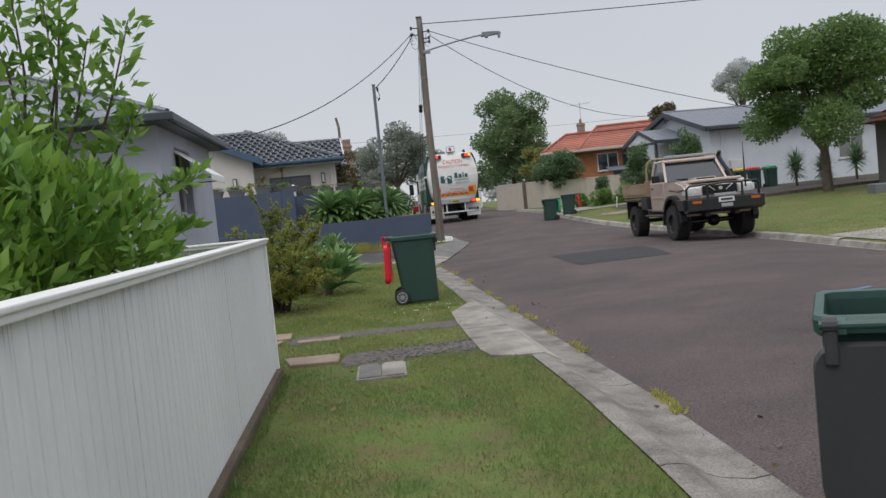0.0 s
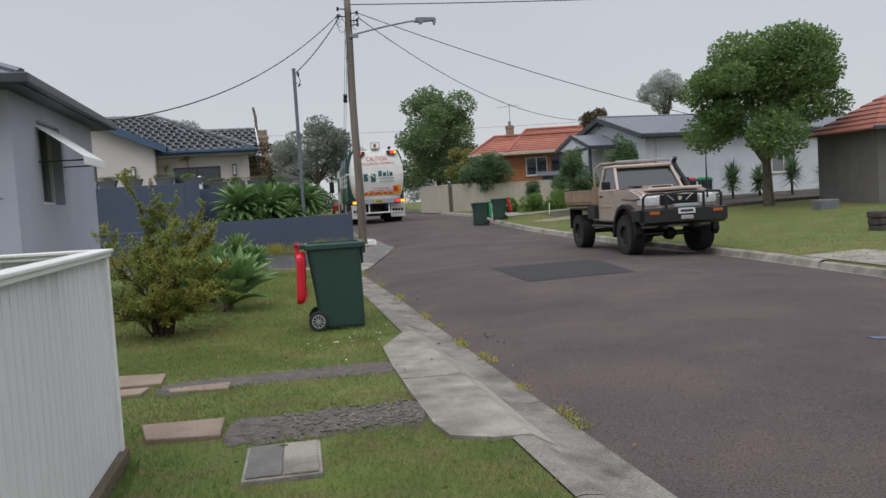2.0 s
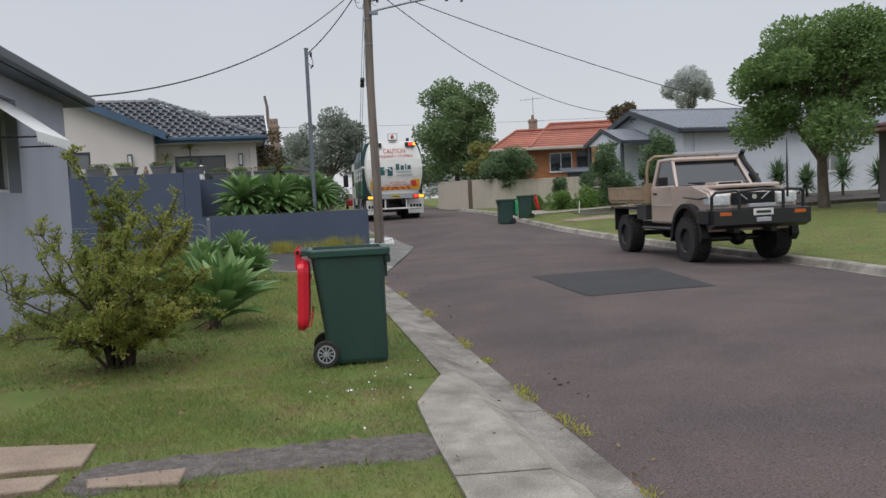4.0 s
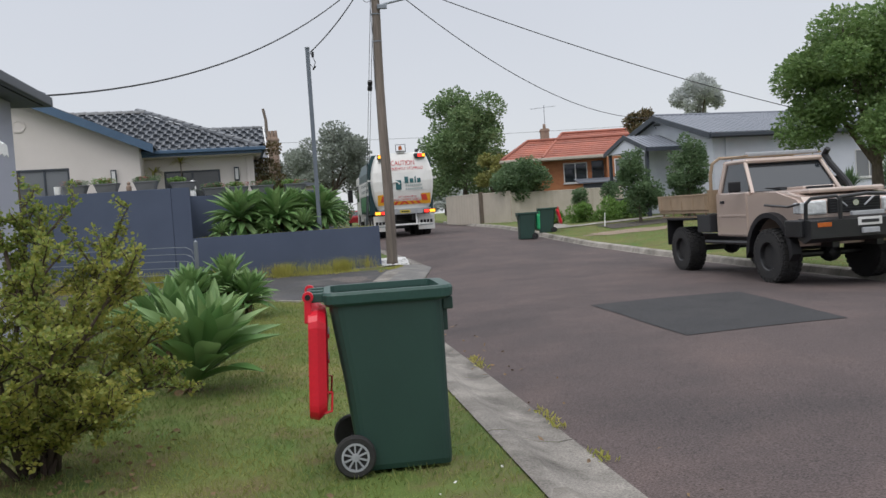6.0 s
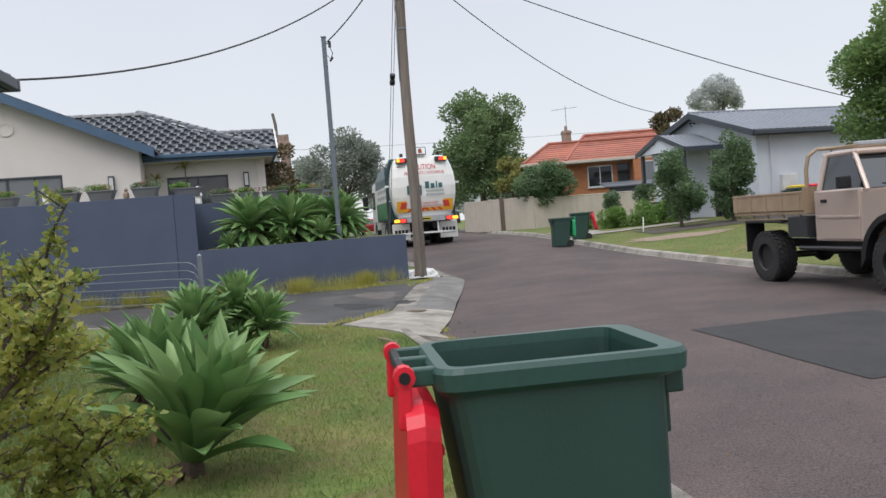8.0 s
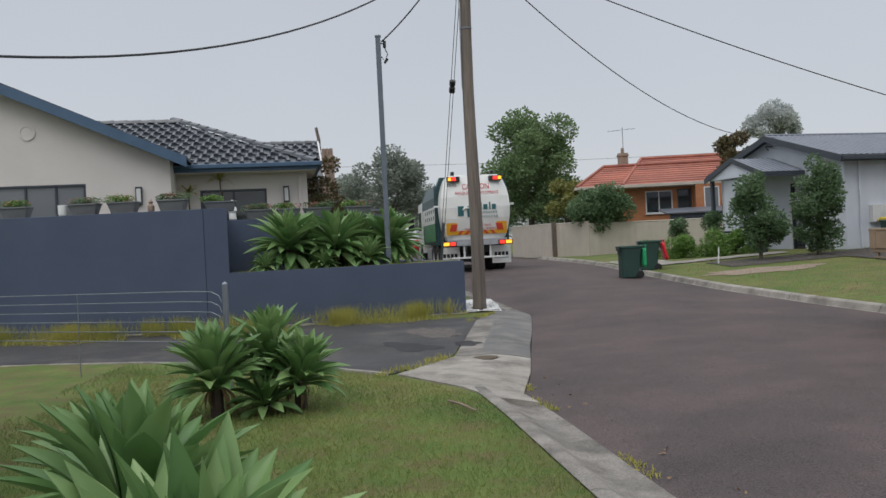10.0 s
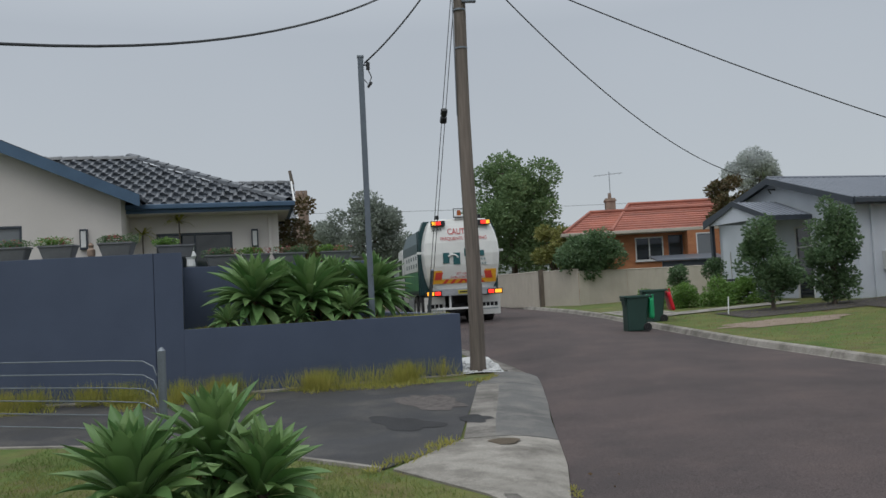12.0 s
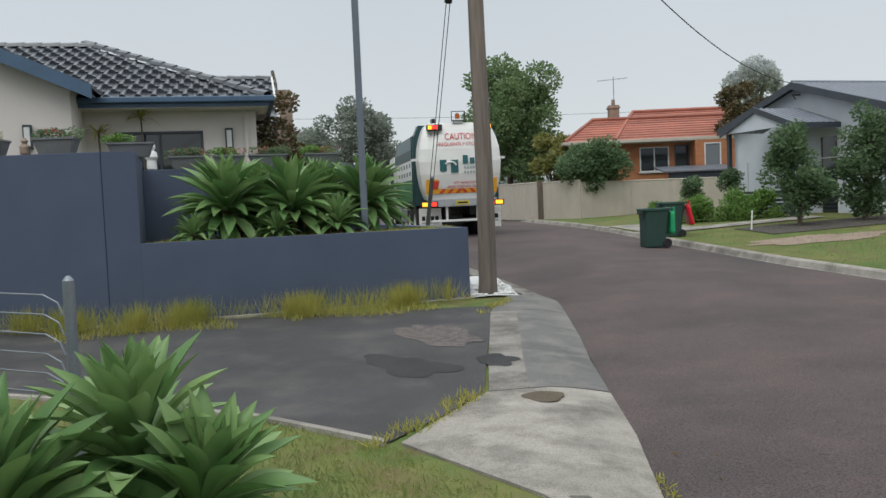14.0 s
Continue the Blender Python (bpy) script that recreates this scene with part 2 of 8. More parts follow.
M_DLID = mat("charcoal_plastic", (0.026, 0.028, 0.032), (0.021, 0.022, 0.025), 3, 0.5, fine=0.08)
M_GLID = mat("bright_green_plastic", (0.02, 0.34, 0.13), (0.016, 0.28, 0.11), 3, 0.4)
M_YLID = mat("yellow_plastic", (0.62, 0.45, 0.03), (0.55, 0.4, 0.03), 3, 0.4)
M_HUB = mat("grey_plastic_hub", (0.35, 0.36, 0.38), (0.27, 0.28, 0.3), 9, 0.45)
M_GLASS = glass_mat("dark_window_glass")
M_GLASSC = glass_mat("curtained_glass", (0.16, 0.17, 0.18), 0.12)
M_FRAME = mat("white_window_frame", (0.66, 0.66, 0.65), None, 3, 0.5)
M_GOLD = mat("champagne_car_paint", (0.48, 0.385, 0.335), (0.45, 0.355, 0.305), 1.0, 0.25, metal=0.2, fine=0.03, coat=0.6)
M_TRAY = mat("tan_steel_tray", (0.34, 0.25, 0.165), (0.27, 0.195, 0.125), 2.5, 0.6, fine=0.12)
M_CHROME = mat("chrome", (0.75, 0.75, 0.76), None, 3, 0.15, metal=1.0, fine=0.03)
M_LENS = mat("clear_headlamp", (0.72, 0.74, 0.76), (0.5, 0.52, 0.54), 14, 0.1, coat=0.8)
M_AMBER = mat("amber_lens", (0.45, 0.11, 0.02), None, 5, 0.2)
M_REDLENS = glow("red_tail_lamp", (0.95, 0.03, 0.02), 1.6)
M_AMBERL = glow("amber_tail_lamp", (1.0, 0.42, 0.03), 1.4)
M_TRUCKW = mat("white_truck_enamel", (0.74, 0.735, 0.71), (0.66, 0.655, 0.63), 1.3, 0.35, fine=0.05, coat=0.3)
M_TEAL = mat("dark_teal_enamel", (0.012, 0.05, 0.055), (0.010, 0.04, 0.045), 2, 0.4)
M_TEXTRED = mat("red_lettering", (0.52, 0.03, 0.04), None, 3, 0.5)
M_TEXTTEAL = mat("teal_lettering", (0.02, 0.11, 0.12), None, 3, 0.5)
M_TEXTGREY = mat("grey_lettering", (0.3, 0.36, 0.36), None, 3, 0.5)
M_YELLOW = mat("reflective_yellow", (0.80, 0.40, 0.03), None, 3, 0.4)
M_REFRED = mat("reflective_red", (0.62, 0.06, 0.04), None, 3, 0.4)
M_GREENP = mat("green_graphic", (0.07, 0.24, 0.09), (0.03, 0.13, 0.06), 1.5, 0.4)
M_PLATE = mat("yellow_plate", (0.55, 0.45, 0.05), None, 3, 0.5)
M_BARK = mat("grey_bark", (0.15, 0.12, 0.095), (0.09, 0.072, 0.057), 6, 0.95, bump=0.8, bscale=30, fine=0.25, stretch=(1, 1, 0.3))
M_TWIG = mat("dark_twig", (0.085, 0.06, 0.045), (0.06, 0.043, 0.033), 8, 0.9, bump=0.4)
M_LAUREL = leaf_mat("glossy_laurel_leaf", (0.07, 0.185, 0.03), (0.25, 0.385, 0.065), 0.35, 0.35)
M_JADE = leaf_mat("small_yellow_green_leaf", (0.12, 0.205, 0.045), (0.42, 0.39, 0.09), 0.5, 0.5)
M_TREE = leaf_mat("mid_green_leaf", (0.10, 0.185, 0.06), (0.21, 0.30, 0.105), 0.5, 0.45)
M_FARTREE = leaf_mat("soft_green_leaf", (0.105, 0.175, 0.075), (0.21, 0.295, 0.13), 0.6, 0.4)
M_DKBUSH = leaf_mat("dark_green_leaf", (0.08, 0.145, 0.07), (0.16, 0.235, 0.11), 0.5, 0.4)
M_REDBUSH = leaf_mat("reddish_green_leaf", (0.06, 0.08, 0.03), (0.16, 0.10, 0.05), 0.5, 0.3)
# grey-green gum leaf, lightened further so distance haze sits in the colour
M_HAZE_GUM = leaf_mat("haze_greyed_gum_leaf", (0.17, 0.20, 0.165), (0.28, 0.31, 0.265), 0.6, 0.35)
# far foliage with mist painted in: much paler than any real leaf
M_HAZE_PALE = leaf_mat("haze_paled_leaf", (0.42, 0.45, 0.44), (0.55, 0.57, 0.56), 0.6, 0.35)
M_YELBUSH = leaf_mat("olive_leaf", (0.15, 0.18, 0.05), (0.30, 0.28, 0.09), 0.5, 0.35)
def agave_mat(name, c1, c2, tip):
    """Broad fleshy leaves: each takes its own shade, paler at the heart, yellower at the tip."""
    m = leaf_mat(name, c1, c2, 0.42, 0.18)
    n, l = m.node_tree.nodes, m.node_tree.links
    info, co, sep = n.new("ShaderNodeObjectInfo"), n.new("ShaderNodeTexCoord"), n.new("ShaderNodeSeparateXYZ")
    first = next(k for k in n if k.bl_idname == "ShaderNodeMix")
    l.new(info.outputs["Random"], first.inputs["Factor"])
    l.new(co.outputs["Object"], sep.inputs[0])
    ramp = n.new("ShaderNodeValToRGB")
    ramp.color_ramp.elements[0].position, ramp.color_ramp.elements[0].color = 0.05, (*tip, 1)
    ramp.color_ramp.elements[1].position, ramp.color_ramp.elements[1].color = 0.35, (1, 1, 1, 1)
    mul = n.new("ShaderNodeMix")
    mul.data_type, mul.blend_type = "RGBA", "MULTIPLY"
    mul.inputs["Factor"].default_value = 1.0
    l.new(sep.outputs["Y"], ramp.inputs[0])
    l.new(first.outputs["Result"], mul.inputs["A"])
    l.new(ramp.outputs[0], mul.inputs["B"])
    for node in [k for k in n if k.bl_idname in ("ShaderNodeBsdfPrincipled", "ShaderNodeBsdfTranslucent")]:
        l.new(mul.outputs["Result"], node.inputs[0])
    return m


M_AGAVE = agave_mat("agave_leaf", (0.10, 0.205, 0.065), (0.24, 0.355, 0.14), (0.9, 0.92, 0.85))
M_AGDRY = mat("dry_agave_leaf", (0.22, 0.14, 0.07), (0.15, 0.10, 0.06), 6, 0.9)
M_LOWBUSH = leaf_mat("bright_green_leaf", (0.095, 0.20, 0.045), (0.21, 0.33, 0.08), 0.5, 0.35)
M_POT = mat("grey_pot", (0.15, 0.155, 0.165), (0.12, 0.125, 0.135), 4, 0.7)
M_FLOWER = leaf_mat("red_flower", (0.35, 0.05, 0.06), (0.4, 0.22, 0.2), 0.6, 0.3)
M_CABLE = mat("black_cable", (0.03, 0.032, 0.036), None, 4, 0.6)
M_PEBBLE = mat("white_pebble", (0.6, 0.6, 0.59), (0.45, 0.45, 0.44), 30, 0.7, rand=0.15)
M_CHALK = mat("blue_chalk", (0.10, 0.15, 0.28), (0.115, 0.12, 0.17), 9, 0.9)


# ---- building blocks ----
def thing(name, loc, rz=0.0, label="", category="", group="", kind=""):
    ob = new(name)
    ob.matrix_basis = pose(*loc, 0, 0, rz)
    ob.empty_display_size = 0.1
    return tagged(ob, label, category, group, kind)


def part(name, bm, material, parent=None, label="", smooth=False):
    me = bpy.data.meshes.new(name)
    if isinstance(bm, bmesh.types.BMesh):
        bmesh.ops.recalc_face_normals(bm, faces=bm.faces)
        bm.to_mesh(me)
        bm.free()
    else:
        me.from_pydata(*bm)
    me.materials.append(material)
    if smooth:
        me.polygons.foreach_set("use_smooth", [True] * len(me.polygons))
    ob = new(name, me)
    ob.parent = parent
    return tagged(ob, label)


def share(name, me, m, parent=None):
    ob = new(name, me)
    ob.matrix_basis = m
    ob.parent = parent
    return ob


def box(bm, x0, x1, y0, y1, z0, z1, bevel=0.0, m=None):
    r = bmesh.ops.create_cube(bm, size=1, matrix=Matrix.LocRotScale(((x0 + x1) / 2, (y0 + y1) / 2, (z0 + z1) / 2), None, (x1 - x0, y1 - y0, z1 - z0)))
    vs = r["verts"]
    if bevel:
        es = list({e for v in vs for e in v.link_edges})
        out = bmesh.ops.bevel(bm, geom=es, offset=bevel, segments=2, affect="EDGES", profile=0.5)
        vs = list({v for f in out["faces"] for v in f.verts} | {v for v in vs if v.is_valid})
    if m is not None:
        bmesh.ops.transform(bm, matrix=m, verts=vs)
    return bm


def boxes(*rows, bevel=0.0):
    bm = bmesh.new()
    for r in rows:
        box(bm, *r, bevel=bevel)
    return bm


def rod(bm, a, b, r0, r1=None, seg=10):
    a, b = Vector(a), Vector(b)
    d = b - a
    m = Matrix.Translation((a + b) / 2) @ d.to_track_quat("Z", "Y").to_matrix().to_4x4()
    bmesh.ops.create_cone(bm, cap_ends=True, segments=seg, radius1=r0, radius2=r0 if r1 is None else r1, depth=d.length, matrix=m)
    return bm


def tube(bm, pts, r, seg=8):
    """A round bar along a line of points; r: one radius, or one for each point."""
    pts = [Vector(p) for p in pts]
    rs = [r] * len(pts) if isinstance(r, (int, float)) else r
    rings = []
    side = None
    for i, p in enumerate(pts):
        d = (pts[min(i + 1, len(pts) - 1)] - pts[max(i - 1, 0)]).normalized()
        if side is None:
            side = d.orthogonal().normalized()
        side = (side - d * side.dot(d)).normalized()
        up = d.cross(side)
        rings.append([bm.verts.new(p + (side * math.cos(a) + up * math.sin(a)) * rs[i]) for a in [2 * math.pi * k / seg for k in range(seg)]])
    for a, b in zip(rings, rings[1:]):
        for k in range(seg):
            bm.faces.new((a[k], a[(k + 1) % seg], b[(k + 1) % seg], b[k]))
    bm.faces.new(rings[0])
    bm.faces.new(rings[-1])
    return bm


def prism(bm, outline, a, b, axis="x"):
    """An outline drawn in the plane across an axis, drawn out from a to b along it."""
    def at(u, v, w):
        return {"x": (w, u, v), "y": (u, w, v), "z": (u, v, w)}[axis]
    lo, hi = [bm.verts.new(at(u, v, a)) for u, v in outline], [bm.verts.new(at(u, v, b)) for u, v in outline]
    bm.faces.new(lo)
    bm.faces.new(hi)
    for i in range(len(lo)):
        j = (i + 1) % len(lo)
        bm.faces.new((lo[i], lo[j], hi[j], hi[i]))
    return bm


def lathe(bm, profile, m=None, seg=24, caps=True):
    """A profile of (radius, z) turned about z."""
    rings = [[bm.verts.new((r * math.cos(2 * math.pi * k / seg), r * math.sin(2 * math.pi * k / seg), z)) for k in range(seg)] for r, z in profile]
    for a, b in zip(rings, rings[1:]):
        for k in range(seg):
            bm.faces.new((a[k], a[(k + 1) % seg], b[(k + 1) % seg], b[k]))
    if caps:
        bm.faces.new(rings[0])
        bm.faces.new(rings[-1])
    if m is not None:
        bmesh.ops.transform(bm, matrix=m, verts=[v for r in rings for v in r])
    return bm


def grid_sheet(rows):
    """Faces between rows of points of the same length."""
    n = len(rows[0])
    vs = [p for r in rows for p in r]
    fs = [(i * n + j, i * n + j + 1, (i + 1) * n + j + 1, (i + 1) * n + j) for i in range(len(rows) - 1) for j in range(n - 1)]
    return vs, [], fs


def interp(table, v):
    return float(np.interp(v, [a for a, _ in table], [b for _, b in table]))


def leaves(name, points, size, material, parent, flat=0.45, aspect=2.2, seed=1, out=None, stems=0.0, label=""):
    """One small folded leaf of four faces at every point. out: the way each leaf leans."""
    rng = np.random.default_rng(seed)
    pts = np.asarray(points, float)
    n = len(pts)
    d = rng.normal(size=(n, 3))
    if out is not None:
        d = d * 0.75 + np.asarray(out)
    d[:, 2] = d[:, 2] * (1 - flat) + 0.15
    d /= np.linalg.norm(d, axis=1)[:, None] + 1e-9
    s = np.cross(d, rng.normal(size=(n, 3)))
    s /= np.linalg.norm(s, axis=1)[:, None] + 1e-9
    up = np.cross(d, s)
    le = size * rng.uniform(0.65, 1.3, (n, 1))
    wd = le / aspect * 0.5
    v = np.stack([pts, pts + d * le * 0.5 + s * wd + up * wd * 0.3, pts + d * le, pts + d * le * 0.5 - s * wd + up * wd * 0.3], 1).reshape(-1, 3)
    idx = np.arange(n)[:, None] * 4
    tri = np.concatenate([idx + np.array([[0, 1, 2]]), idx + np.array([[0, 2, 3]])], 1).reshape(-1)
    me = bpy.data.meshes.new(name)
    me.vertices.add(len(v))
    me.vertices.foreach_set("co", v.reshape(-1))
    me.loops.add(len(tri))
    me.loops.foreach_set("vertex_index", tri)
    me.polygons.add(len(tri) // 3)
    me.polygons.foreach_set("loop_start", np.arange(0, len(tri), 3))
    me.update(calc_edges=True)
    me.materials.append(material)
    ob = new(name, me)
    ob.parent = parent
    return tagged(ob, label)


def clumps(centres, n, seed=1, hollow=0.55):
    """n points in the outer shells of ellipsoids (x, y, z, rx, ry, rz), and the ways out of them."""
    rng = np.random.default_rng(seed)
    c = np.array(centres, float)
    w = (c[:, 3] * c[:, 4] * c[:, 5]) ** 0.66
    pick = rng.choice(len(c), n, p=w / w.sum())
    d = rng.normal(size=(n, 3))
    d /= np.linalg.norm(d, axis=1)[:, None]
    r = rng.uniform(hollow ** 3, 1, (n, 1)) ** (1 / 3)
    return c[pick, :3] + d * r * c[pick, 3:], d


def text_mesh(name, body, size, material, parent, m, label="", width=None):
    cu = bpy.data.curves.new(name, "FONT")
    cu.body, cu.size, cu.align_x, cu.align_y, cu.extrude = body, size, "CENTER", "CENTER", 0.001
    tmp = new(name, cu)
    bpy.context.view_layer.update()
    me = bpy.data.meshes.new_from_object(tmp.evaluated_get(bpy.context.evaluated_depsgraph_get()))
    bpy.data.objects.remove(tmp)
    me.materials.clear()
    me.materials.append(material)
    ob = new(name, me)
    if width:
        xs = [v.co.x for v in me.vertices]
        k = width / (max(xs) - min(xs))
        for v in me.vertices:
            v.co.x *= k
    ob.matrix_basis, ob.parent = m, parent
    return tagged(ob, label)


# ---- ground, road and kerbs ----
RISE = [(-400, 0), (26, 0), (31, 0.1), (36, 0.25), (41, 0.42), (46, 0.55), (56, 0.65), (70, 0.75), (100, 0.85), (400, 0.9), (2500, 0.9)]
EDGE_L = [(-60, 4.2), (-10, 2.25), (4.3, 1.62), (6.3, 1.49), (8.6, 1.25), (11.5, 0.97), (14.2, 0.72), (16.0, 0.55), (17.5, 0.40), (18.8, 0.26), (20.0, 0.13), (21.2, 0.0), (22.2, -0.12), (22.8, -0.24), (23.3, -0.16), (24.1, 0.0), (25.7, 0.22), (28.8, 0.66), (31.4, 1.0), (33.5, 0.8), (38, 0.1), (46, -1.3), (60, -2.2), (100, -2.0), (220, 0)]
EDGE_R = [(-60, 9.5), (-10, 8.1), (10, 7.9), (20, 8.0), (25, 7.75), (32.6, 6.78), (35, 6.45), (41, 6.05), (52, 6.1), (65, 5.2), (100, 5.2), (220, 7)]


def rise(y):
    return interp(RISE, y)


def road_z(x, y):
    l, r = interp(EDGE_L, y), interp(EDGE_R, y)
    u = min(max((x - l) / (r - l), 0), 1)
    return rise(y) - 0.1 + 0.13 * math.sin(math.pi * u) ** 0.8


def verge_z(x, y):
    """The height of the grass beside the road."""
    l, r = interp(EDGE_L, y), interp(EDGE_R, y)
    if x > (l + r) / 2:
        return rise(y) + 0.03 + min(0.028 * max(x - r, 0), 0.32)
    return rise(y) + 0.012 * math.sin(x * 1.7 + y * 0.9) * (1 if x < l - 1.2 and y < 23 else 0)


YS = [-60, -40, -20, -10, -5] + [v * 0.6 for v in range(-5, 112)] + [70, 75, 80, 90, 100, 120, 150, 220]
g_rows = []
for y in [-900, -300] + YS + [400, 1000, 2500]:
    l, r = interp(EDGE_L, y), interp(EDGE_R, y)
    xs = [-2500, -600, -150, -60, -30, -16, -10, -7, -5, -4, -3.2, -2.4, -1.6, -1.0]
    row = [(x if x < l - 0.95 else l - 0.95 - 0.02 * (14 - i), y, verge_z(x, y)) for i, x in enumerate(xs)]
    row += [(l - 0.583, y, rise(y)), (l - 0.45, y, rise(y) - 0.2), (l + 0.3, y, rise(y) - 0.3), (r - 0.3, y, rise(y) - 0.3), (r + 0.08, y, rise(y) - 0.2), (r + 0.14, y, verge_z(r + 0.14, y))]
    row += [(r + d, y, verge_z(r + d, y)) for d in (0.5, 1.5, 3, 5, 8, 12, 20, 40, 100, 400, 2500)]
    g_rows.append(row)
ground = tagged(part("ground", grid_sheet(g_rows), M_LAWN, smooth=True), "mown patchy green and straw-coloured lawn beside the road", "lawn", kind="structure")

rd = [[(l + (r - l) * u, y, road_z(l + (r - l) * u, y)) for u in [k / 14 for k in range(15)]] for y in YS for l, r in [(interp(EDGE_L, y), interp(EDGE_R, y))]]
road = tagged(part("road", grid_sheet(rd), M_ROAD, smooth=True), "worn purplish-grey asphalt suburban road", "road", kind="structure")

GUT = [(-0.585, 0.012), (-0.55, 0.02), (-0.45, 0.012), (-0.34, -0.055), (-0.25, -0.085), (-0.1, -0.105), (0.0, -0.094), (0.03, -0.2)]


def gutter(y0, y1, step=2.4):
    """Concrete kerb and gutter, cast in lengths with open joints."""
    th = tagged(new("kerb_gutter"), "pale worn concrete roll kerb and gutter along the lawn", "kerb", kind="structure")
    y = y0
    while y < y1 - 0.1:
        e = min(y + step, y1)
        ys = [y + 0.006 + (e - y - 0.012) * k / 3 for k in range(4)]
        part("kerb_length", grid_sheet([[(interp(EDGE_L, t) + dx, t, rise(t) + dz) for dx, dz in GUT] for t in ys]), M_KERB, th)
        y = e
    return th


gutter(-10, 22.9)
gutter(32.0, 70, 6)
KERB = [(-0.42, -0.12), (-0.40, -0.088), (-0.06, -0.098), (-0.02, -0.09), (0.03, 0.02), (0.07, 0.045), (0.17, 0.05), (0.18, -0.1)]
kerb_r = tagged(new("kerb_far_side"), "low grey concrete kerb on the opposite side", "kerb", kind="structure")
y = -10.0
while y < 75:
    ys = [y + 0.008 + (2.984) * k / 3 for k in range(4)]
    low = 1.0 if not (15.0 < y + 1.5 < 18.0 or 44 < y + 1.5 < 47) else 0.35
    part("kerb_length", grid_sheet([[(interp(EDGE_R, t) + dx, t, rise(t) + (dz if dz < 0 else dz * low)) for dx, dz in KERB] for t in ys]), M_CONC, kerb_r)
    y += 3.0


def slab(name, outline, z0, z1, material, parent=None, label=""):
    """A flat poured piece with a bevelled rim; its outline is drawn on the ground."""
    bm = bmesh.new()
    prism(bm, outline, z0, z1, "z")
    top = [f for f in bm.faces if all(abs(v.co.z - z1) < 1e-6 for v in f.verts)]
    bmesh.ops.bevel(bm, geom=[e for f in top for e in f.edges], offset=0.008, segments=1, affect="EDGES")
    return part(name, bm, material, parent, label)


def crossover(pts_rows, name, label):
    th = tagged(new(name), label, "driveway", kind="structure")
    for rows, m in pts_rows:
        part("concrete_slab", grid_sheet(rows), m, th)
    return th


# concrete crossing to the first driveway: two slabs that dip to the gutter
def fan(inner, n=5):
    rows = []
    for xi, yi in inner:
        e = interp(EDGE_L, yi)
        xs = [xi + (e - 0.46 - xi) * k / n for k in range(n + 1)] + [e - 0.36, e - 0.3]
        rows.append([(x, yi, 0.026 if e - x > 0.45 else (-0.03 if e - x > 0.33 else -0.064)) for x in xs])
    drop = [(x, y - 0.004, -0.12) for x, y, z in rows[0]]
    return [[(r[0][0] - 0.004, r[0][1], r[0][2] - 0.08)] + r for r in [drop] + rows]


apron1 = crossover([
    (fan([(0.62, 7.93), (0.36, 8.06), (0.28, 8.4), (0.2, 9.2), (0.14, 9.9)]), M_CONC),
    (fan([(0.138, 9.925), (0.09, 10.5), (0.04, 11.3), (0.03, 11.6), (0.17, 12.14), (0.33, 12.7)]), M_CONC)], "driveway_crossing", "pale concrete driveway crossing with a joint across it")

# wide crossing to the second driveway
def lay(rows):
    out = [[(x, y, rise(y) + 0.02 - 0.10 * (max(0.0, 1 - (r[-1][0] - x) / 0.62)) ** 1.5) for x, y in r] for r in rows]
    lead = [(x, y - 0.004, z - 0.08) for x, y, z in out[0]]
    out = [lead] + out
    return [[(r[0][0] - 0.004, r[0][1], r[0][2] - 0.08)] + r for r in out]


def spread(a, b, n=6):
    return [(a[0] + (b[0] - a[0]) * k / n, a[1] + (b[1] - a[1]) * k / n) for k in range(n + 1)]


DAMP = lay([spread((-0.88, 25.58), (0.22, 25.70)), spread((-0.7, 27), (0.40, 27.1)), spread((-0.5, 28.4), (0.62, 28.5)), spread((-0.25, 30.2), (0.86, 30.3))])
apron2 = crossover([
    (lay([spread((-0.60, 22.2), (-0.13, 22.25)), spread((-0.92, 22.95), (-0.24, 22.85)), spread((-1.3, 23.55), (-0.12, 23.5)), spread((-1.68, 24.15), (0.03, 24.3)), spread((-1.3, 24.85), (0.14, 25.1)), spread((-0.9, 25.55), (0.215, 25.66))]), M_CONC),
    ([r[:4] for r in DAMP], M_KERB), ([r[3:] for r in DAMP], M_CONC2),
    (lay([spread((-0.245, 30.22), (0.865, 30.32)), spread((-0.05, 30.9), (0.97, 31.2)), spread((0.18, 31.4), (1.0, 31.6)), spread((0.25, 31.9), (0.93, 32.05))]), M_CONC2)], "wide_driveway_crossing", "stained grey concrete driveway crossing with a cracked joint")

DRIVE_EDGE = [(-16.0, 28.0), (-7.5, 27.2), (-5.6, 26.7), (-4.0, 25.9), (-2.8, 25.15), (-2.26, 24.65), (-1.8, 24.2), (0.0, 22.0)]


def drive_row(xr, yr, drop=0.0):
    share_ = (yr - interp(DRIVE_EDGE, xr)) / (30.8 - interp(DRIVE_EDGE, xr))
    out = []
    for f in (0, 0.3, 0.5, 0.62, 0.72, 0.8, 0.86, 0.91, 0.955, 1):
        x = -16 + (xr + 16) * f
        y = interp(DRIVE_EDGE, x) + (30.8 - interp(DRIVE_EDGE, x)) * share_
        out.append((x, y, rise(y) + 0.02 - 0.004 * (f == 1) - drop))
    return out


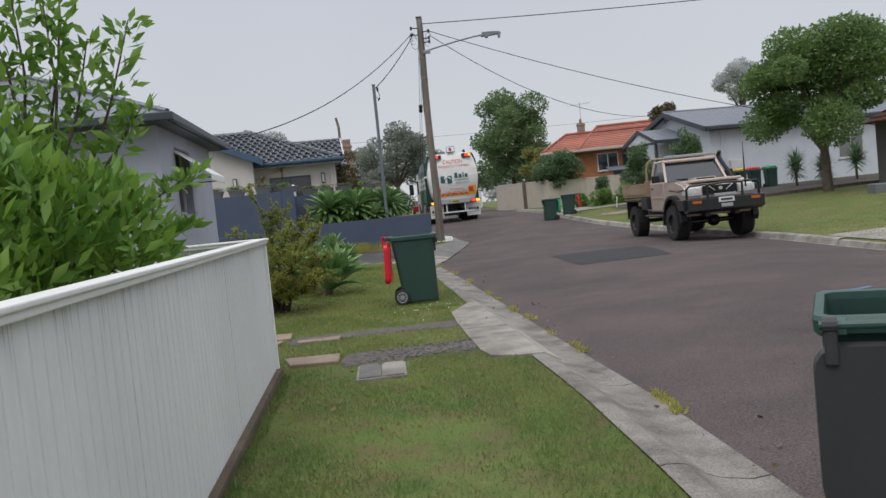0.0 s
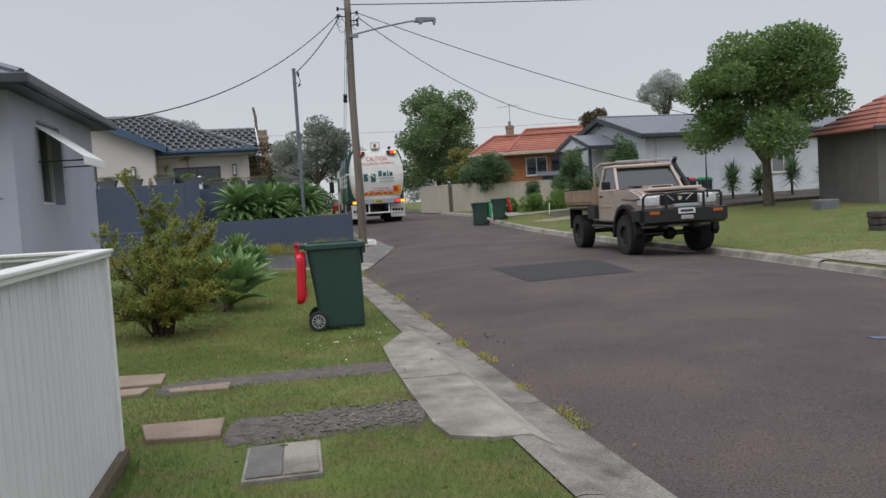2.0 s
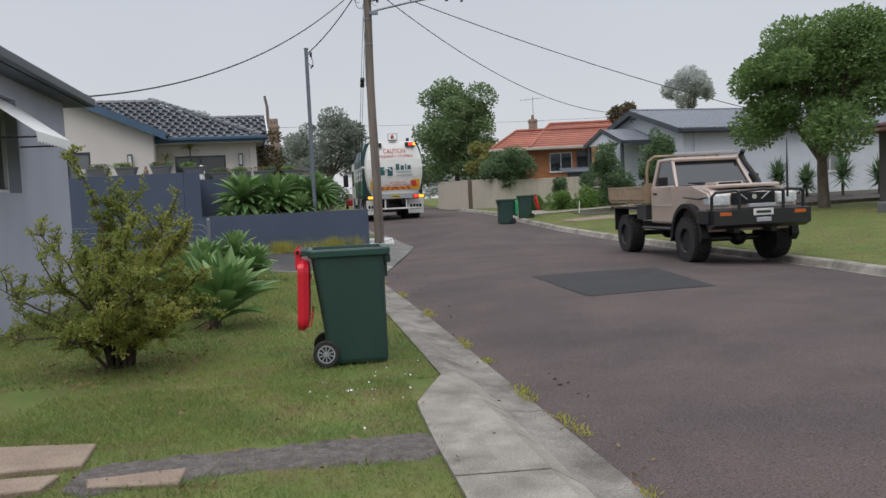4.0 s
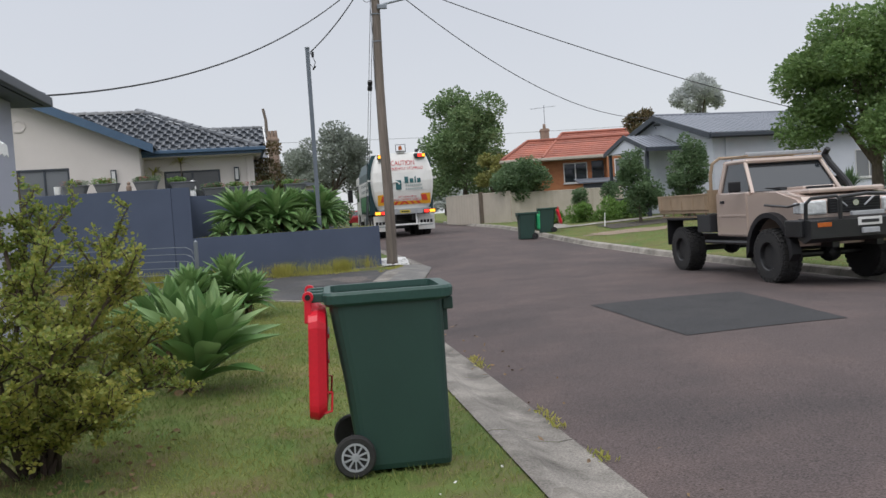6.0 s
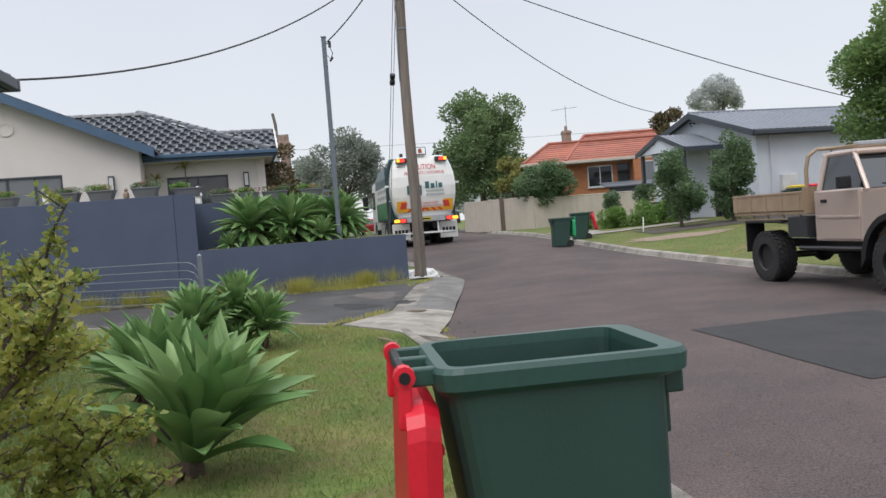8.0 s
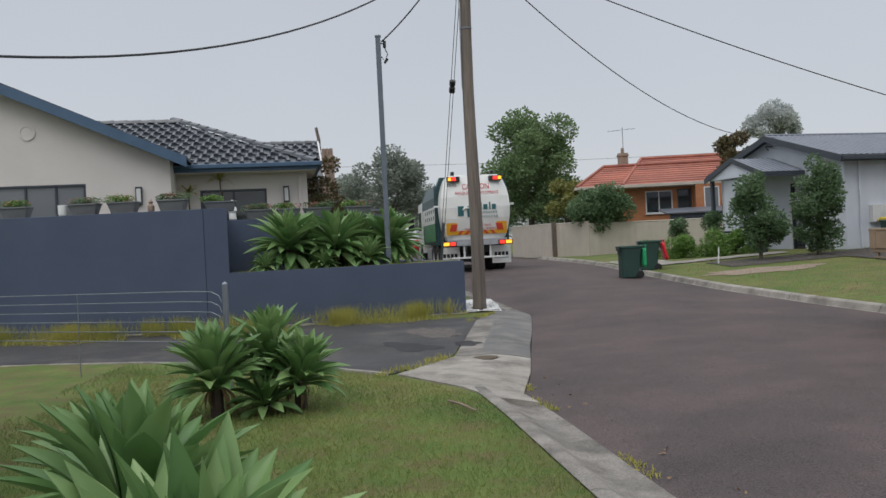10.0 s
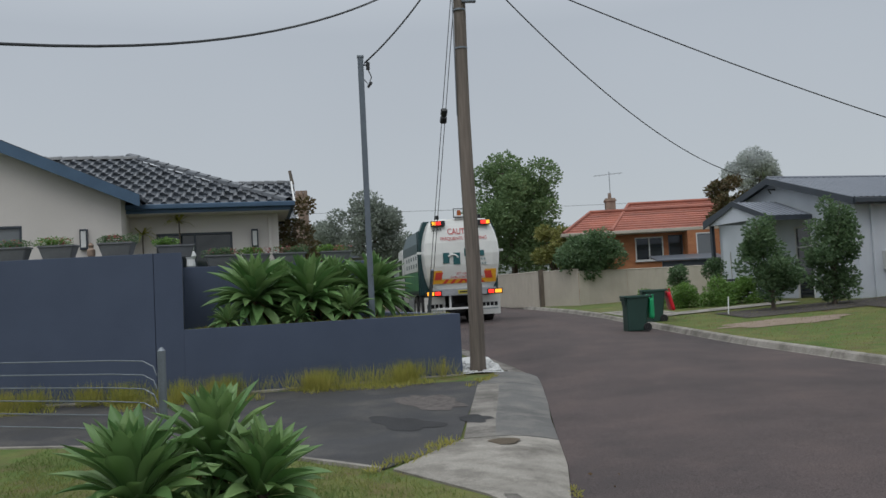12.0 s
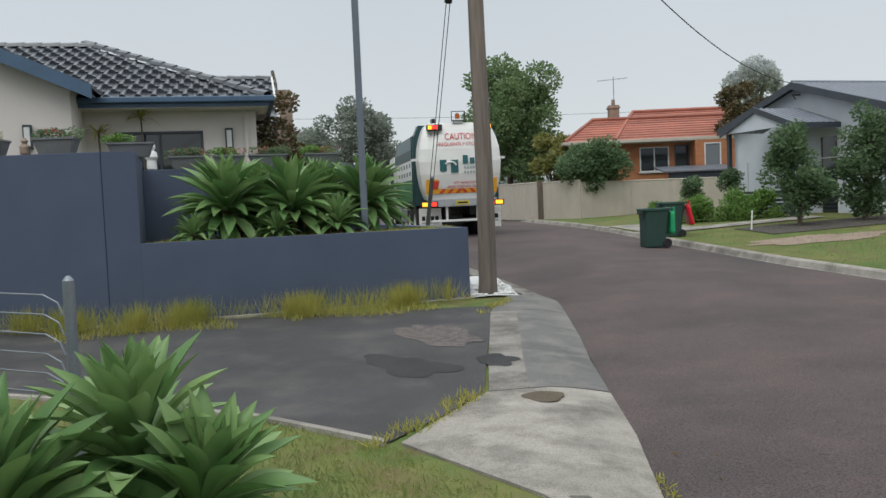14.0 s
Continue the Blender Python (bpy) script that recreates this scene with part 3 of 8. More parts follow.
drive = tagged(part("driveway", grid_sheet([drive_row(-1.78, 24.19, 0.08)] + [drive_row(*p) for p in ((-1.76, 24.2), (-1.3, 24.9), (-0.92, 25.6), (-0.72, 27.0), (-0.5, 28.4), (-0.28, 29.9), (-0.16, 30.8))]), M_DRIVE), "cracked dark asphalt driveway beside the navy wall", "driveway", kind="structure")
edging = part("concrete_edging", grid_sheet([[(x, y - 0.07, 0.0), (x, y - 0.06, 0.035), (x, y + 0.03, 0.035), (x, y + 0.04, 0.0)] for x, y in reversed(DRIVE_EDGE[:-1])]), M_CONC)
tagged(edging, "thin curved concrete edging between lawn and driveway", "edging", kind="structure")

patch = tagged(part("road_patch", grid_sheet([[(xa + (xb - xa) * k / 6, ya + (yb - ya) * k / 6, road_z(xa + (xb - xa) * k / 6, ya + (yb - ya) * k / 6) + 0.006) for k in range(7)] for xa, ya, xb, yb in [(2.78, 17.2, 4.75, 17.45), (2.7, 18.3, 4.82, 18.5), (2.66, 19.4, 4.9, 19.6), (2.58, 20.5, 4.95, 20.75)]]), M_PATCH), "darker square asphalt repair in the road", "road patch", kind="structure")

# ---- white fence and the houses on the near side ----
def fence_run(a, b, h, label):
    """Ribbed steel sheets between capped rails."""
    a, b = Vector((*a, 0)), Vector((*b, 0))
    L, ang = (b - a).length, math.degrees(math.atan2(b.y - a.y, b.x - a.x))
    th = thing("steel_fence", (a.x, a.y, 0), ang, label, "fence")
    n = max(1, round(L / 2.35))
    w = L / n
    for i in range(n):
        x0, pitch = i * w, 0.105
        k = int(w / pitch)
        prof = []
        for j in range(k):
            u = x0 + 0.001 + (w - 0.002) * j / k
            s = (w - 0.002) / k
            prof += [(u, 0.0), (u + s * 0.80, 0.0), (u + s * 0.86, -0.011), (u + s * 0.94, -0.011)]
        prof.append((x0 + w - 0.001, 0.0))
        rows = [[(u, -v, z) for u, v in prof] for z in (0.07, h - 0.05)]
        sheet = part("fence_sheet", grid_sheet(rows), M_WHITE_F, th)
        sol = sheet.modifiers.new("thickness", "SOLIDIFY")
        sol.thickness, sol.offset = 0.006, 1
    bm = boxes((-0.02, L + 0.02, -0.045, 0.045, h - 0.05, h - 0.022), (-0.03, L + 0.03, -0.058, 0.058, h - 0.022, h), bevel=0.006)
    part("top_rail", bm, M_WHITE, th)
    part("end_post", boxes((L - 0.06, L + 0.012, -0.03, 0.03, 0, h - 0.02), bevel=0.006), M_WHITE, th)
    part("footing", boxes((0, L + 0.03, -0.055, 0.055, -0.2, 0.085), bevel=0.01), M_DIRT, th, "brown weathered timber plinth")
    rng = random.Random(4)
    bm = bmesh.new()
    for i in range(int(L * 14)):
        x, ln = rng.uniform(0, L), rng.uniform(0.04, 0.30)
        bm.faces.new([bm.verts.new(p) for p in ((x, -0.0135, h - 0.05), (x + 0.006, -0.0135, h - 0.05), (x + 0.004, -0.0135, h - 0.05 - ln))])
    part("dirt_streaks", bm, M_STREAK, th, "grey rain streaks below the cap")["kind"] = "stuff"
    return th


fence_run((-0.59, -4.0), (-1.74, 8.2), 1.36, "white ribbed steel fence with a double-lipped cap and rain streaks")
fence_run((-1.80, 8.24), (-7.2, 9.3), 1.36, "white ribbed steel return fence along the garden")


def window(parent, x, y, z, w, h, axis, frame_m=M_FRAME, glass=M_GLASS, bars=1, sill=True, depth=0.1):
    """A window in a wall that faces -y (axis y) or +x (axis x): frame, panes and sill."""
    m = pose(x, y, z) if axis == "y" else pose(x, y, z, 0, 0, 90)
    win = new("window")
    win.matrix_basis, win.parent = m, parent
    t = 0.055
    bm = boxes((0, w, -0.02, depth, 0, t), (0, w, -0.02, depth, h - t, h), (0, t, -0.02, depth, t, h - t), (w - t, w, -0.02, depth, t, h - t), bevel=0.006)
    for k in range(bars):
        u = w * (k + 1) / (bars + 1)
        box(bm, u - 0.025, u + 0.025, -0.012, depth - 0.02, t, h - t)
    part("window_frame", bm, frame_m, win)
    for k in range(bars + 1):
        part("pane", boxes((w * k / (bars + 1) + 0.025, w * (k + 1) / (bars + 1) - 0.025, 0.03, 0.04, t * 0.8, h - t * 0.8)), glass, win)
    if sill:
        part("window_sill", boxes((-0.05, w + 0.05, -0.07, depth, -0.06, 0.0), bevel=0.008), frame_m, win)
    return win


def wall_with_holes(u0, u1, z0, z1, holes, t0, t1):
    """A wall in the plane of u and z, from t0 to t1 thick, with openings (u, z, w, h); drawn as boxes between them."""
    bm = bmesh.new()
    us = sorted({u0, u1} | {h[0] for h in holes} | {h[0] + h[2] for h in holes})
    for a, b in zip(us, us[1:]):
        cuts = sorted((h[1], h[1] + h[3]) for h in holes if h[0] < (a + b) / 2 < h[0] + h[2])
        z = z0
        for lo, hi in cuts + [(z1, z1)]:
            if lo > z + 1e-4:
                box(bm, a, b, t0, t1, z, lo)
            z = hi
    bmesh.ops.remove_doubles(bm, verts=bm.verts, dist=1e-4)
    return bm


# grey rendered house beyond the white fence; local x runs back from the road face, local y along it
def grey_house():
    th = thing("grey_house", (-5.05, 15.1, 0), 6.1, "grey-blue rendered cottage with a hipped metal roof and white awning", "house")
    D, W, H = 8.0, 5.65, 3.45
    hole = (1.4, 1.86, 1.5, 1.32)
    bm = wall_with_holes(0.0, W, -0.2, H, [hole], -0.18, 0.0)
    bmesh.ops.transform(bm, matrix=Matrix.Rotation(radians(90), 4, "Z"), verts=bm.verts)
    # the wall in u, t is laid along local y with its outer face at x = 0
    part("wall", bm, M_GREYW, th)
    bm = wall_with_holes(-D, -0.0, -0.2, H, [(-3.2, 0.3, 0.9, 1.5)], 0.0, 0.18)
    part("wall", bm, M_GREYW, th)
    part("wall", boxes((-D, 0, W - 0.18, W, -0.2, H)), M_GREYW, th)
    part("wall", boxes((-D, -D + 0.18, 0.18, W - 0.18, -0.2, H)), M_GREYW, th)
    part("wall_joint_strip", boxes((-0.004, 0.004, 0.0, W, 1.93, 1.945), (-D, 0.0, -0.004, 0.004, 1.93, 1.945)), M_IRON_D, th)
    window(th, 0.0, hole[0], hole[1], hole[2], hole[3], "x", bars=1, depth=0.08)
    door = part("sliding_door_glass", boxes((-3.2, -2.3, 0.08, 0.1, 0.3, 1.8)), M_GLASS, th)
    o = 0.5
    x0, x1, y0, y1 = -D - o, o, -o, W + o
    ridge_z, run = H + 0.12 + (W / 2 + o) * 0.42, W / 2 + o
    a, b = (x0 + run, W / 2, ridge_z), (x1 - run, W / 2, ridge_z)
    zc = H + 0.12
    # corrugated sheets on each roof face
    def face(p0, p1, q1, q0, n):
        rows = []
        for k in range(n + 1):
            lo = [p0[i] + (p1[i] - p0[i]) * k / n for i in range(3)]
            hi = [q0[i] + (q1[i] - q0[i]) * k / n for i in range(3)]
            dz = 0.018 * (k % 2)
            rows.append([(lo[0], lo[1], lo[2] + dz), (hi[0], hi[1], hi[2] + dz)])
        part("roof_sheet", grid_sheet(rows), M_IRON, th)
    face((x0, y0, zc), (x1, y0, zc), b, a, 110)
    face((x1, y0, zc), (x1, y1, zc), b, b, 80)
    face((x1, y1, zc), (x0, y1, zc), a, b, 110)
    face((x0, y1, zc), (x0, y0, zc), a, a, 80)
    bm = bmesh.new()
    for p, q in (((x1, y0, zc), b), ((x1, y1, zc), b), ((x0, y0, zc), a), ((x0, y1, zc), a), (a, b)):
        tube(bm, [Vector(p) + Vector((0, 0, 0.03)), Vector(q) + Vector((0, 0, 0.03))], 0.06, 6)
    part("ridge_capping", bm, M_IRON, th)
    part("soffit", boxes((x0 + 0.02, x1 - 0.02, y0 + 0.02, y1 - 0.02, H, H + 0.03)), M_IRON_D, th, "dark painted eaves lining")
    part("gutter", boxes((x0 - 0.1, x1 + 0.1, y0 - 0.1, y0, H + 0.0, H + 0.14), (x1, x1 + 0.1, y0, y1, H + 0.0, H + 0.14), (x0 - 0.1, x1 + 0.1, y1, y1 + 0.1, H, H + 0.14), bevel=0.015), M_IRON_D, th)
    # fixed awning over the window
    aw = new("awning")
    aw.parent = th
    n = 22
    y_a, y_b = hole[0] - 0.12, hole[0] + hole[2] + 0.12
    rows = [[(0.02, y_a + (y_b - y_a) * k / n, 3.2 + 0.012 * (k % 2)), (0.85, y_a + (y_b - y_a) * k / n, 2.58 + 0.012 * (k % 2)), (0.86, y_a + (y_b - y_a) * k / n, 2.44 + 0.03 * (k % 2))] for k in range(n + 1)]
    sh = part("awning_sheet", grid_sheet(rows), M_WHITE, aw, "white ribbed metal awning")
    sh.modifiers.new("thickness", "SOLIDIFY").thickness = 0.008
    for yy in (y_a + 0.05, y_b - 0.05):
        part("awning_arm", rod(bmesh.new(), (0.0, yy, 2.52), (0.84, yy, 2.52), 0.012), M_BLACKM, aw)
    return th


grey_house()


# cream house with the dark tiled roof
def tile_mesh(w, l):
    """One flat interlocking roof tile with a raised roll and a thick nose."""
    xs = [(0, -0.012), (0.08, 0.035), (0.2, 0.055), (0.34, 0.045), (0.46, 0.006), (0.7, -0.006), (0.9, 0.0), (1.0, -0.02)]
    rows = []
    for v, dz in ((0.0, 0.0), (0.02, 0.042), (1.08, 0.004)):
        rows.append([(u * w, v * l, z + dz if v else dz) for u, z in xs])
    me = bpy.data.meshes.new("roof_tile")
    me.from_pydata(*grid_sheet(rows))
    me.materials.append(M_TILE)
    return me


def cream_house():
    th = thing("cream_house", (-3.96, 36.2, 0.25), 9, "cream rendered house with dark glazed roof tiles and blue fascia", "house")
    # local: origin at the front right eave corner on the ground; walls set back under the eaves
    E = 3.60
    front = wall_with_holes(-3.75, -0.25, -0.3, E - 0.02, [(-3.1, 1.5, 1.75, 1.67)], 0.6, 0.8)
    part("wall", front, M_CREAM, th)
    part("wall", boxes((-0.45, -0.25, 0.8, 9, -0.3, E - 0.1)), M_CREAM, th)
    window(th, -3.1, 0.62, 1.5, 1.75, 1.67, "y", frame_m=M_IRON_D, glass=M_GLASS, bars=1)
    part("downpipe", boxes((-0.5, -0.42, 0.54, 0.6, 0, E - 0.1), bevel=0.01), M_CREAM, th)
    # projecting gable
    gx1, gx0, gy, GE, PITCH = -3.68, -12.66, -0.75, 3.99, 0.44
    gable = wall_with_holes(gx0, gx1, -0.3, GE - 0.1, [(-7.8, 1.8, 2.1, 1.53)], gy, gy + 0.2)
    mid, top = (gx0 + gx1) / 2, GE - 0.1 + (gx1 - gx0) / 2 * PITCH
    prism(gable, [(gx0, GE - 0.1), (gx1, GE - 0.1), (mid, top)], gy, gy + 0.2, "y")
    part("gable_wall", gable, M_CREAM, th)
    part("wall", boxes((gx1 - 0.2, gx1, gy + 0.2, 0.8, -0.3, E + 0.3)), M_CREAM, th)
    part("wall", boxes((gx0, gx0 + 0.2, gy + 0.2, 9, -0.3, E - 0.1)), M_CREAM, th)
    part("wall", boxes((gx0, -0.55, 9, 9.2, -0.3, E - 0.1)), M_CREAM, th)
    window(th, -7.8, gy + 0.02, 1.8, 2.1, 1.53, "y", frame_m=M_IRON_D, glass=M_GLASSC, bars=2)
    part("gable_vent", lathe(bmesh.new(), [(0.0, 0), (0.2, 0), (0.2, 0.03), (0.14, 0.03), (0.13, 0.015), (0.0, 0.015)], pose(-7.0, gy, 4.63, 90, 0, 0), 20), M_CREAM, th)
    # bargeboards and fascia
    for s, x_end in ((1, gx1), (-1, gx0)):
        bm = bmesh.new()
        ex = x_end + s * 0.45
        ez = GE - 0.1 - 0.45 * PITCH
        prism(bm, [(ex, ez - 0.06), (ex, ez + 0.2), (mid, top + 0.22), (mid, top - 0.04)], gy - 0.42, gy - 0.38, "y")
        part("bargeboard", bm, M_BLUE, th)
        bm = bmesh.new()
        prism(bm, [(ex, ez + 0.0), (ex, ez + 0.03), (mid, top + 0.05), (mid, top + 0.02)], gy - 0.38, gy, "y")
        part("eave_lining", bm, M_IRON_D, th)
        # the gable's own roof slope
        bm = bmesh.new()
        prism(bm, [(ex, ez + 0.14), (ex, ez + 0.21), (mid, top + 0.25), (mid, top + 0.18)], gy - 0.38, 5.0, "y")
        part("roof_slope", bm, M_TILE, th)
    part("fascia", boxes((-3.75, 0.02, -0.02, 0.02, E, E + 0.19), (0.0, 0.04, 0.02, 9, E, E + 0.19)), M_BLUE, th)
    part("gutter", boxes((-3.7, 0.1, -0.13, -0.02, E + 0.08, E + 0.2), (0.04, 0.14, -0.13, 9, E + 0.08, E + 0.2), bevel=0.02), M_BLUE, th)
    part("soffit", boxes((-3.75, 0.0, 0.02, 0.6, E - 0.02, E + 0.0), (-0.25, 0.0, 0.6, 9, E - 0.02, E)), M_CREAM, th)
    # hipped main roof: front face rises from the gutter to a ridge that runs along x
    ang = math.atan2(1.66, 3.5)
    slope_len = 3.5 / math.cos(ang)
    ez = E + 0.17
    rx, ry, rz = -3.8, 3.5, ez + 1.66
    bm = bmesh.new()
    vs = [bm.verts.new(p) for p in ((0.05, -0.05, ez - 0.03), (rx, ry, rz - 0.03), (-12, ry, rz - 0.03), (-12, -0.05, ez - 0.03), (0.05, 8, ez - 0.03), (-12, 8, ez - 0.03))]
    for f in ((0, 1, 2, 3), (0, 4, 1), (4, 5, 2, 1), (3, 2, 5)):
        bm.faces.new([vs[i] for i in f])
    part("roof", bm, M_TILE, th)
    tw, tl = 0.30, slope_len / 11
    me = tile_mesh(tw, tl)
    for r in range(11):
        x_hi = 0.0 + rx * (r + 0.6) / 11
        x_lo = max(-9.0, -4.0 - r * 0.62)
        for k in range(60):
            x = x_hi - (k + 1) * tw - (0.15 if r % 2 else 0)
            if x < x_lo:
                break
            m = pose(x, r * tl * math.cos(ang) - 0.06, ez + r * tl * math.sin(ang) - 0.005, math.degrees(ang), 0, random.uniform(-0.4, 0.4))
            share("roof_tile", me, m, th)
    # ridge and hip caps
    cap = bpy.data.meshes.new("ridge_tile")
    prof = [(-0.13, -0.02), (-0.10, 0.05), (0, 0.09), (0.10, 0.05), (0.13, -0.02)]
    cap.from_pydata(*grid_sheet([[(0, u, v + (0.02 if x == 0 else 0)) for u, v in prof] if x == 0 else [(x, u, v) for u, v in prof] for x in (0, 0.4)]))
    cap.materials.append(M_TILE)
    for a, b in (((0.0, 0.0, ez + 0.03), (rx, ry, rz + 0.03)), ((rx, ry, rz + 0.03), (-9.6, ry, rz + 0.03))):
        a, b = Vector(a), Vector(b)
        d = b - a
        n = int(d.length / 0.37)
        q = d.to_track_quat("X", "Z").to_matrix().to_4x4()
        for k in range(n + 1):
            share("ridge_tile", cap, Matrix.Translation(a + d * k / n) @ q, th)
    # lower wing at the back right
    bm = bmesh.new()
    prism(bm, [(2.6, ez - 0.28), (5.7, ez + 1.24), (8.8, ez - 0.28)], -4.2, 0.3, "x")
    part("wing_roof", bm, M_TILE, th)
    bm = bmesh.new()
    prism(bm, [(2.5, ez - 0.32), (2.5, ez - 0.2), (5.7, ez + 1.32), (5.7, ez + 1.18)], 0.3, 0.35, "x")
    part("wing_verge", bm, M_FRAME, th)
    for k in range(9):
        share("ridge_tile", cap, pose(-3.13 + 0.38 * k, 5.7, ez + 1.24), th)
    wa = math.atan2(1.52, 3.1)
    for r in range(3, 10):
        for k in range(11):
            share("roof_tile", me, pose(-3.05 + tw * k + (0.15 if r % 2 else 0), 2.6 + 0.33 * r * math.cos(wa), ez - 0.26 + 0.33 * r * math.sin(wa), math.degrees(wa), 0, 0), th)
    # wall lamps
    for x, yy in ((-4.45, gy), (-0.82, 0.6)):
        lamp = new("wall_lamp")
        lamp.parent = th
        part("lamp_box", boxes((x - 0.08, x + 0.08, yy - 0.1, yy, 2.76, 3.21), bevel=0.01), M_IRON_D, lamp)
        part("lamp_glass", boxes((x - 0.05, x + 0.05, yy - 0.112, yy - 0.1, 2.81, 3.16)), M_FRAME, lamp)
    return th


cream_house()


# navy walls: a low planter wall, a tall wall and its return
WALL_ANG, TALL_ANG = math.degrees(math.atan(0.235)), -2.0


def wall_pt(u, t, z):
    """A place along and behind the face of the navy walls, which bend at u = -0.46."""
    k = min(u, -0.46)
    x, y = -5.2, 30.77
    for d, ang in ((max(u, -0.46), radians(WALL_ANG)), (k + 0.46, radians(TALL_ANG))):
        x, y = x + d * math.cos(ang), y + d * math.sin(ang)
    ang = radians(WALL_ANG if u > -0.46 else TALL_ANG)
    return (x - t * math.sin(ang), y + t * math.cos(ang), z)


def navy_walls():
    c = math.cos(radians(WALL_ANG))
    L = 4.85 / c
    low = thing("planter_wall", (-5.2, 30.77, 0), WALL_ANG, "low navy-painted rendered planter wall", "wall", kind="structure")
    part("wall_face", boxes((0.0, L, 0, 0.2, -0.2, 1.27), bevel=0.002), M_NAVY, low)
    part("wall_end", boxes((L - 0.2, L, 0.2, 7.5, -0.1, 1.27), bevel=0.012), M_NAVY, low)
    part("footing", boxes((-0.45, L + 0.05, -0.12, 0.0, -0.2, 0.14), bevel=0.015), M_CONC, low)
    tall = thing("tall_wall", wall_pt(-0.46, 0, 0), TALL_ANG, "tall navy-painted rendered courtyard wall", "wall", kind="structure")
    bend = Matrix.Rotation(radians(WALL_ANG - TALL_ANG), 4, "Z")
    part("wall_face", boxes((-12, -0.01, 0, 0.22, -0.2, 2.6), bevel=0.01), M_NAVY, tall)
    part("footing", boxes((-9, 0.0, -0.12, 0.0, -0.2, 0.14), bevel=0.015), M_CONC, tall)
    for name, bm in (("wall_face", boxes((0.0, 0.459, 0, 0.22, -0.2, 2.6), bevel=0.002)), ("expansion_joint", boxes((-0.03, 0.02, 0.03, 0.2, 0, 2.585))), ("wall_return", boxes((0.24, 0.46, 0.22, 2.6, -0.2, 2.6), bevel=0.01)), ("wall_back", boxes((0.46, 4.36, 2.4, 2.6, 0.0, 2.45), bevel=0.01))):
        part(name, bm, M_NAVY, tall).matrix_basis = bend
    soil = part("planter_soil", boxes((0.0, L - 0.2, 0.2, 2.4, 0.2, 1.22)), M_LAWN, low, "soil and short grass in the planter")
    return low


navy_walls()


# ---- poles and wires ----
def power_pole():
    th = thing("power_pole", (-0.05, 32.0, 0.05), 0, "weathered round timber power pole with a street lamp arm", "power pole")
    bm = tube(bmesh.new(), [(0.02 * math.sin(z), 0.02 * math.cos(z * 0.8), z) for z in (0, 0.3, 1, 2, 3, 4, 5, 6, 7, 8, 8.55)], [0.165, 0.15, 0.145, 0.14, 0.135, 0.13, 0.125, 0.12, 0.118, 0.115, 0.11], 14)
    part("pole", bm, M_TIMBER, th, smooth=True)
    part("pole_cap", boxes((-0.11, 0.11, -0.11, 0.11, 8.55, 8.6), bevel=0.02), M_GALV, th)
    arm = new("lamp_arm")
    arm.parent = th
    part("arm_tube", tube(bmesh.new(), [(0.1, -0.1, 7.28), (0.6, -0.12, 7.38), (1.3, -0.14, 7.52), (2.0, -0.16, 7.63), (2.35, -0.17, 7.66)], 0.032, 8), M_GALV, arm)
    part("arm_bracket", boxes((0.05, 0.32, -0.16, -0.06, 7.18, 7.3), bevel=0.012), M_GALV, arm)
    bm = bmesh.new()
    prism(bm, [(2.25, 7.60), (2.3, 7.74), (2.55, 7.74), (2.95, 7.72), (3.0, 7.66), (2.96, 7.50), (2.9, 7.50), (2.88, 7.63), (2.55, 7.60), (2.5, 7.54), (2.42, 7.54), (2.4, 7.6)], -0.28, -0.06, "y")
    part("lamp_head", bm, M_GALV, arm, "grey street lamp head")
    for z, s in ((8.0, 1), (8.15, -1), (7.9, -1), (7.75, 1), (7.6, 1)):
        bm = bmesh.new()
        rod(bm, (s * 0.08, -0.1, z), (s * 0.34, -0.12, z + 0.02), 0.02, seg=6)
        rod(bm, (s * 0.32, -0.12, z - 0.05), (s * 0.32, -0.12, z + 0.07), 0.04, seg=8)
        part("insulator", bm, M_BLACKM, th, "black insulator and clamp")
    bm = bmesh.new()
    for k, (cx, cz, r) in enumerate(((-0.28, 7.75, 0.2), (-0.22, 7.6, 0.22), (-0.3, 7.85, 0.16), (0.3, 7.8, 0.17), (0.25, 7.62, 0.15))):
        tube(bm, [(cx + r * 0.6 * math.cos(a), -0.13 + 0.03 * k, cz + r * math.sin(a)) for a in [math.pi * 2 * j / 12 for j in range(11)]], 0.008, 5)
    part("cable_loops", bm, M_CABLE, th)
    bm = bmesh.new()
    for x in (-0.13,):
        tube(bm, [(x, -0.06, 7.5), (x, -0.06, 7.0), (x - 0.02, -0.06, 5.0)], 0.01, 5)
    part("earth_cable", bm, M_GALV, th)
    for z in (7.05, 6.3):
        part("strap", rod(bmesh.new(), (0, 0, z), (0, 0, z + 0.03), 0.126, seg=14), M_GALV, th)
    # stay wires with an insulator
    stay = new("stay_wire")
    stay.parent = th
    a, b = Vector((-0.06, 0.1, 7.7)), Vector((-0.75, 5.5, 0.25))
    for d in (-0.035, 0.035):
        part("wire", tube(bmesh.new(), [a + Vector((d, 0, 0)), b + Vector((d, 0, 0))], 0.008, 5), M_CABLE, stay)
    p = a + (b - a) * 0.31
    q = (b - a).to_track_quat("Z", "Y").to_matrix().to_4x4()
    part("stay_insulator", lathe(bmesh.new(), [(0.03, -0.17), (0.075, -0.15), (0.075, -0.03), (0.05, 0), (0.075, 0.03), (0.075, 0.15), (0.03, 0.17)], Matrix.Translation(p) @ q, 12), M_BLACKM, stay)
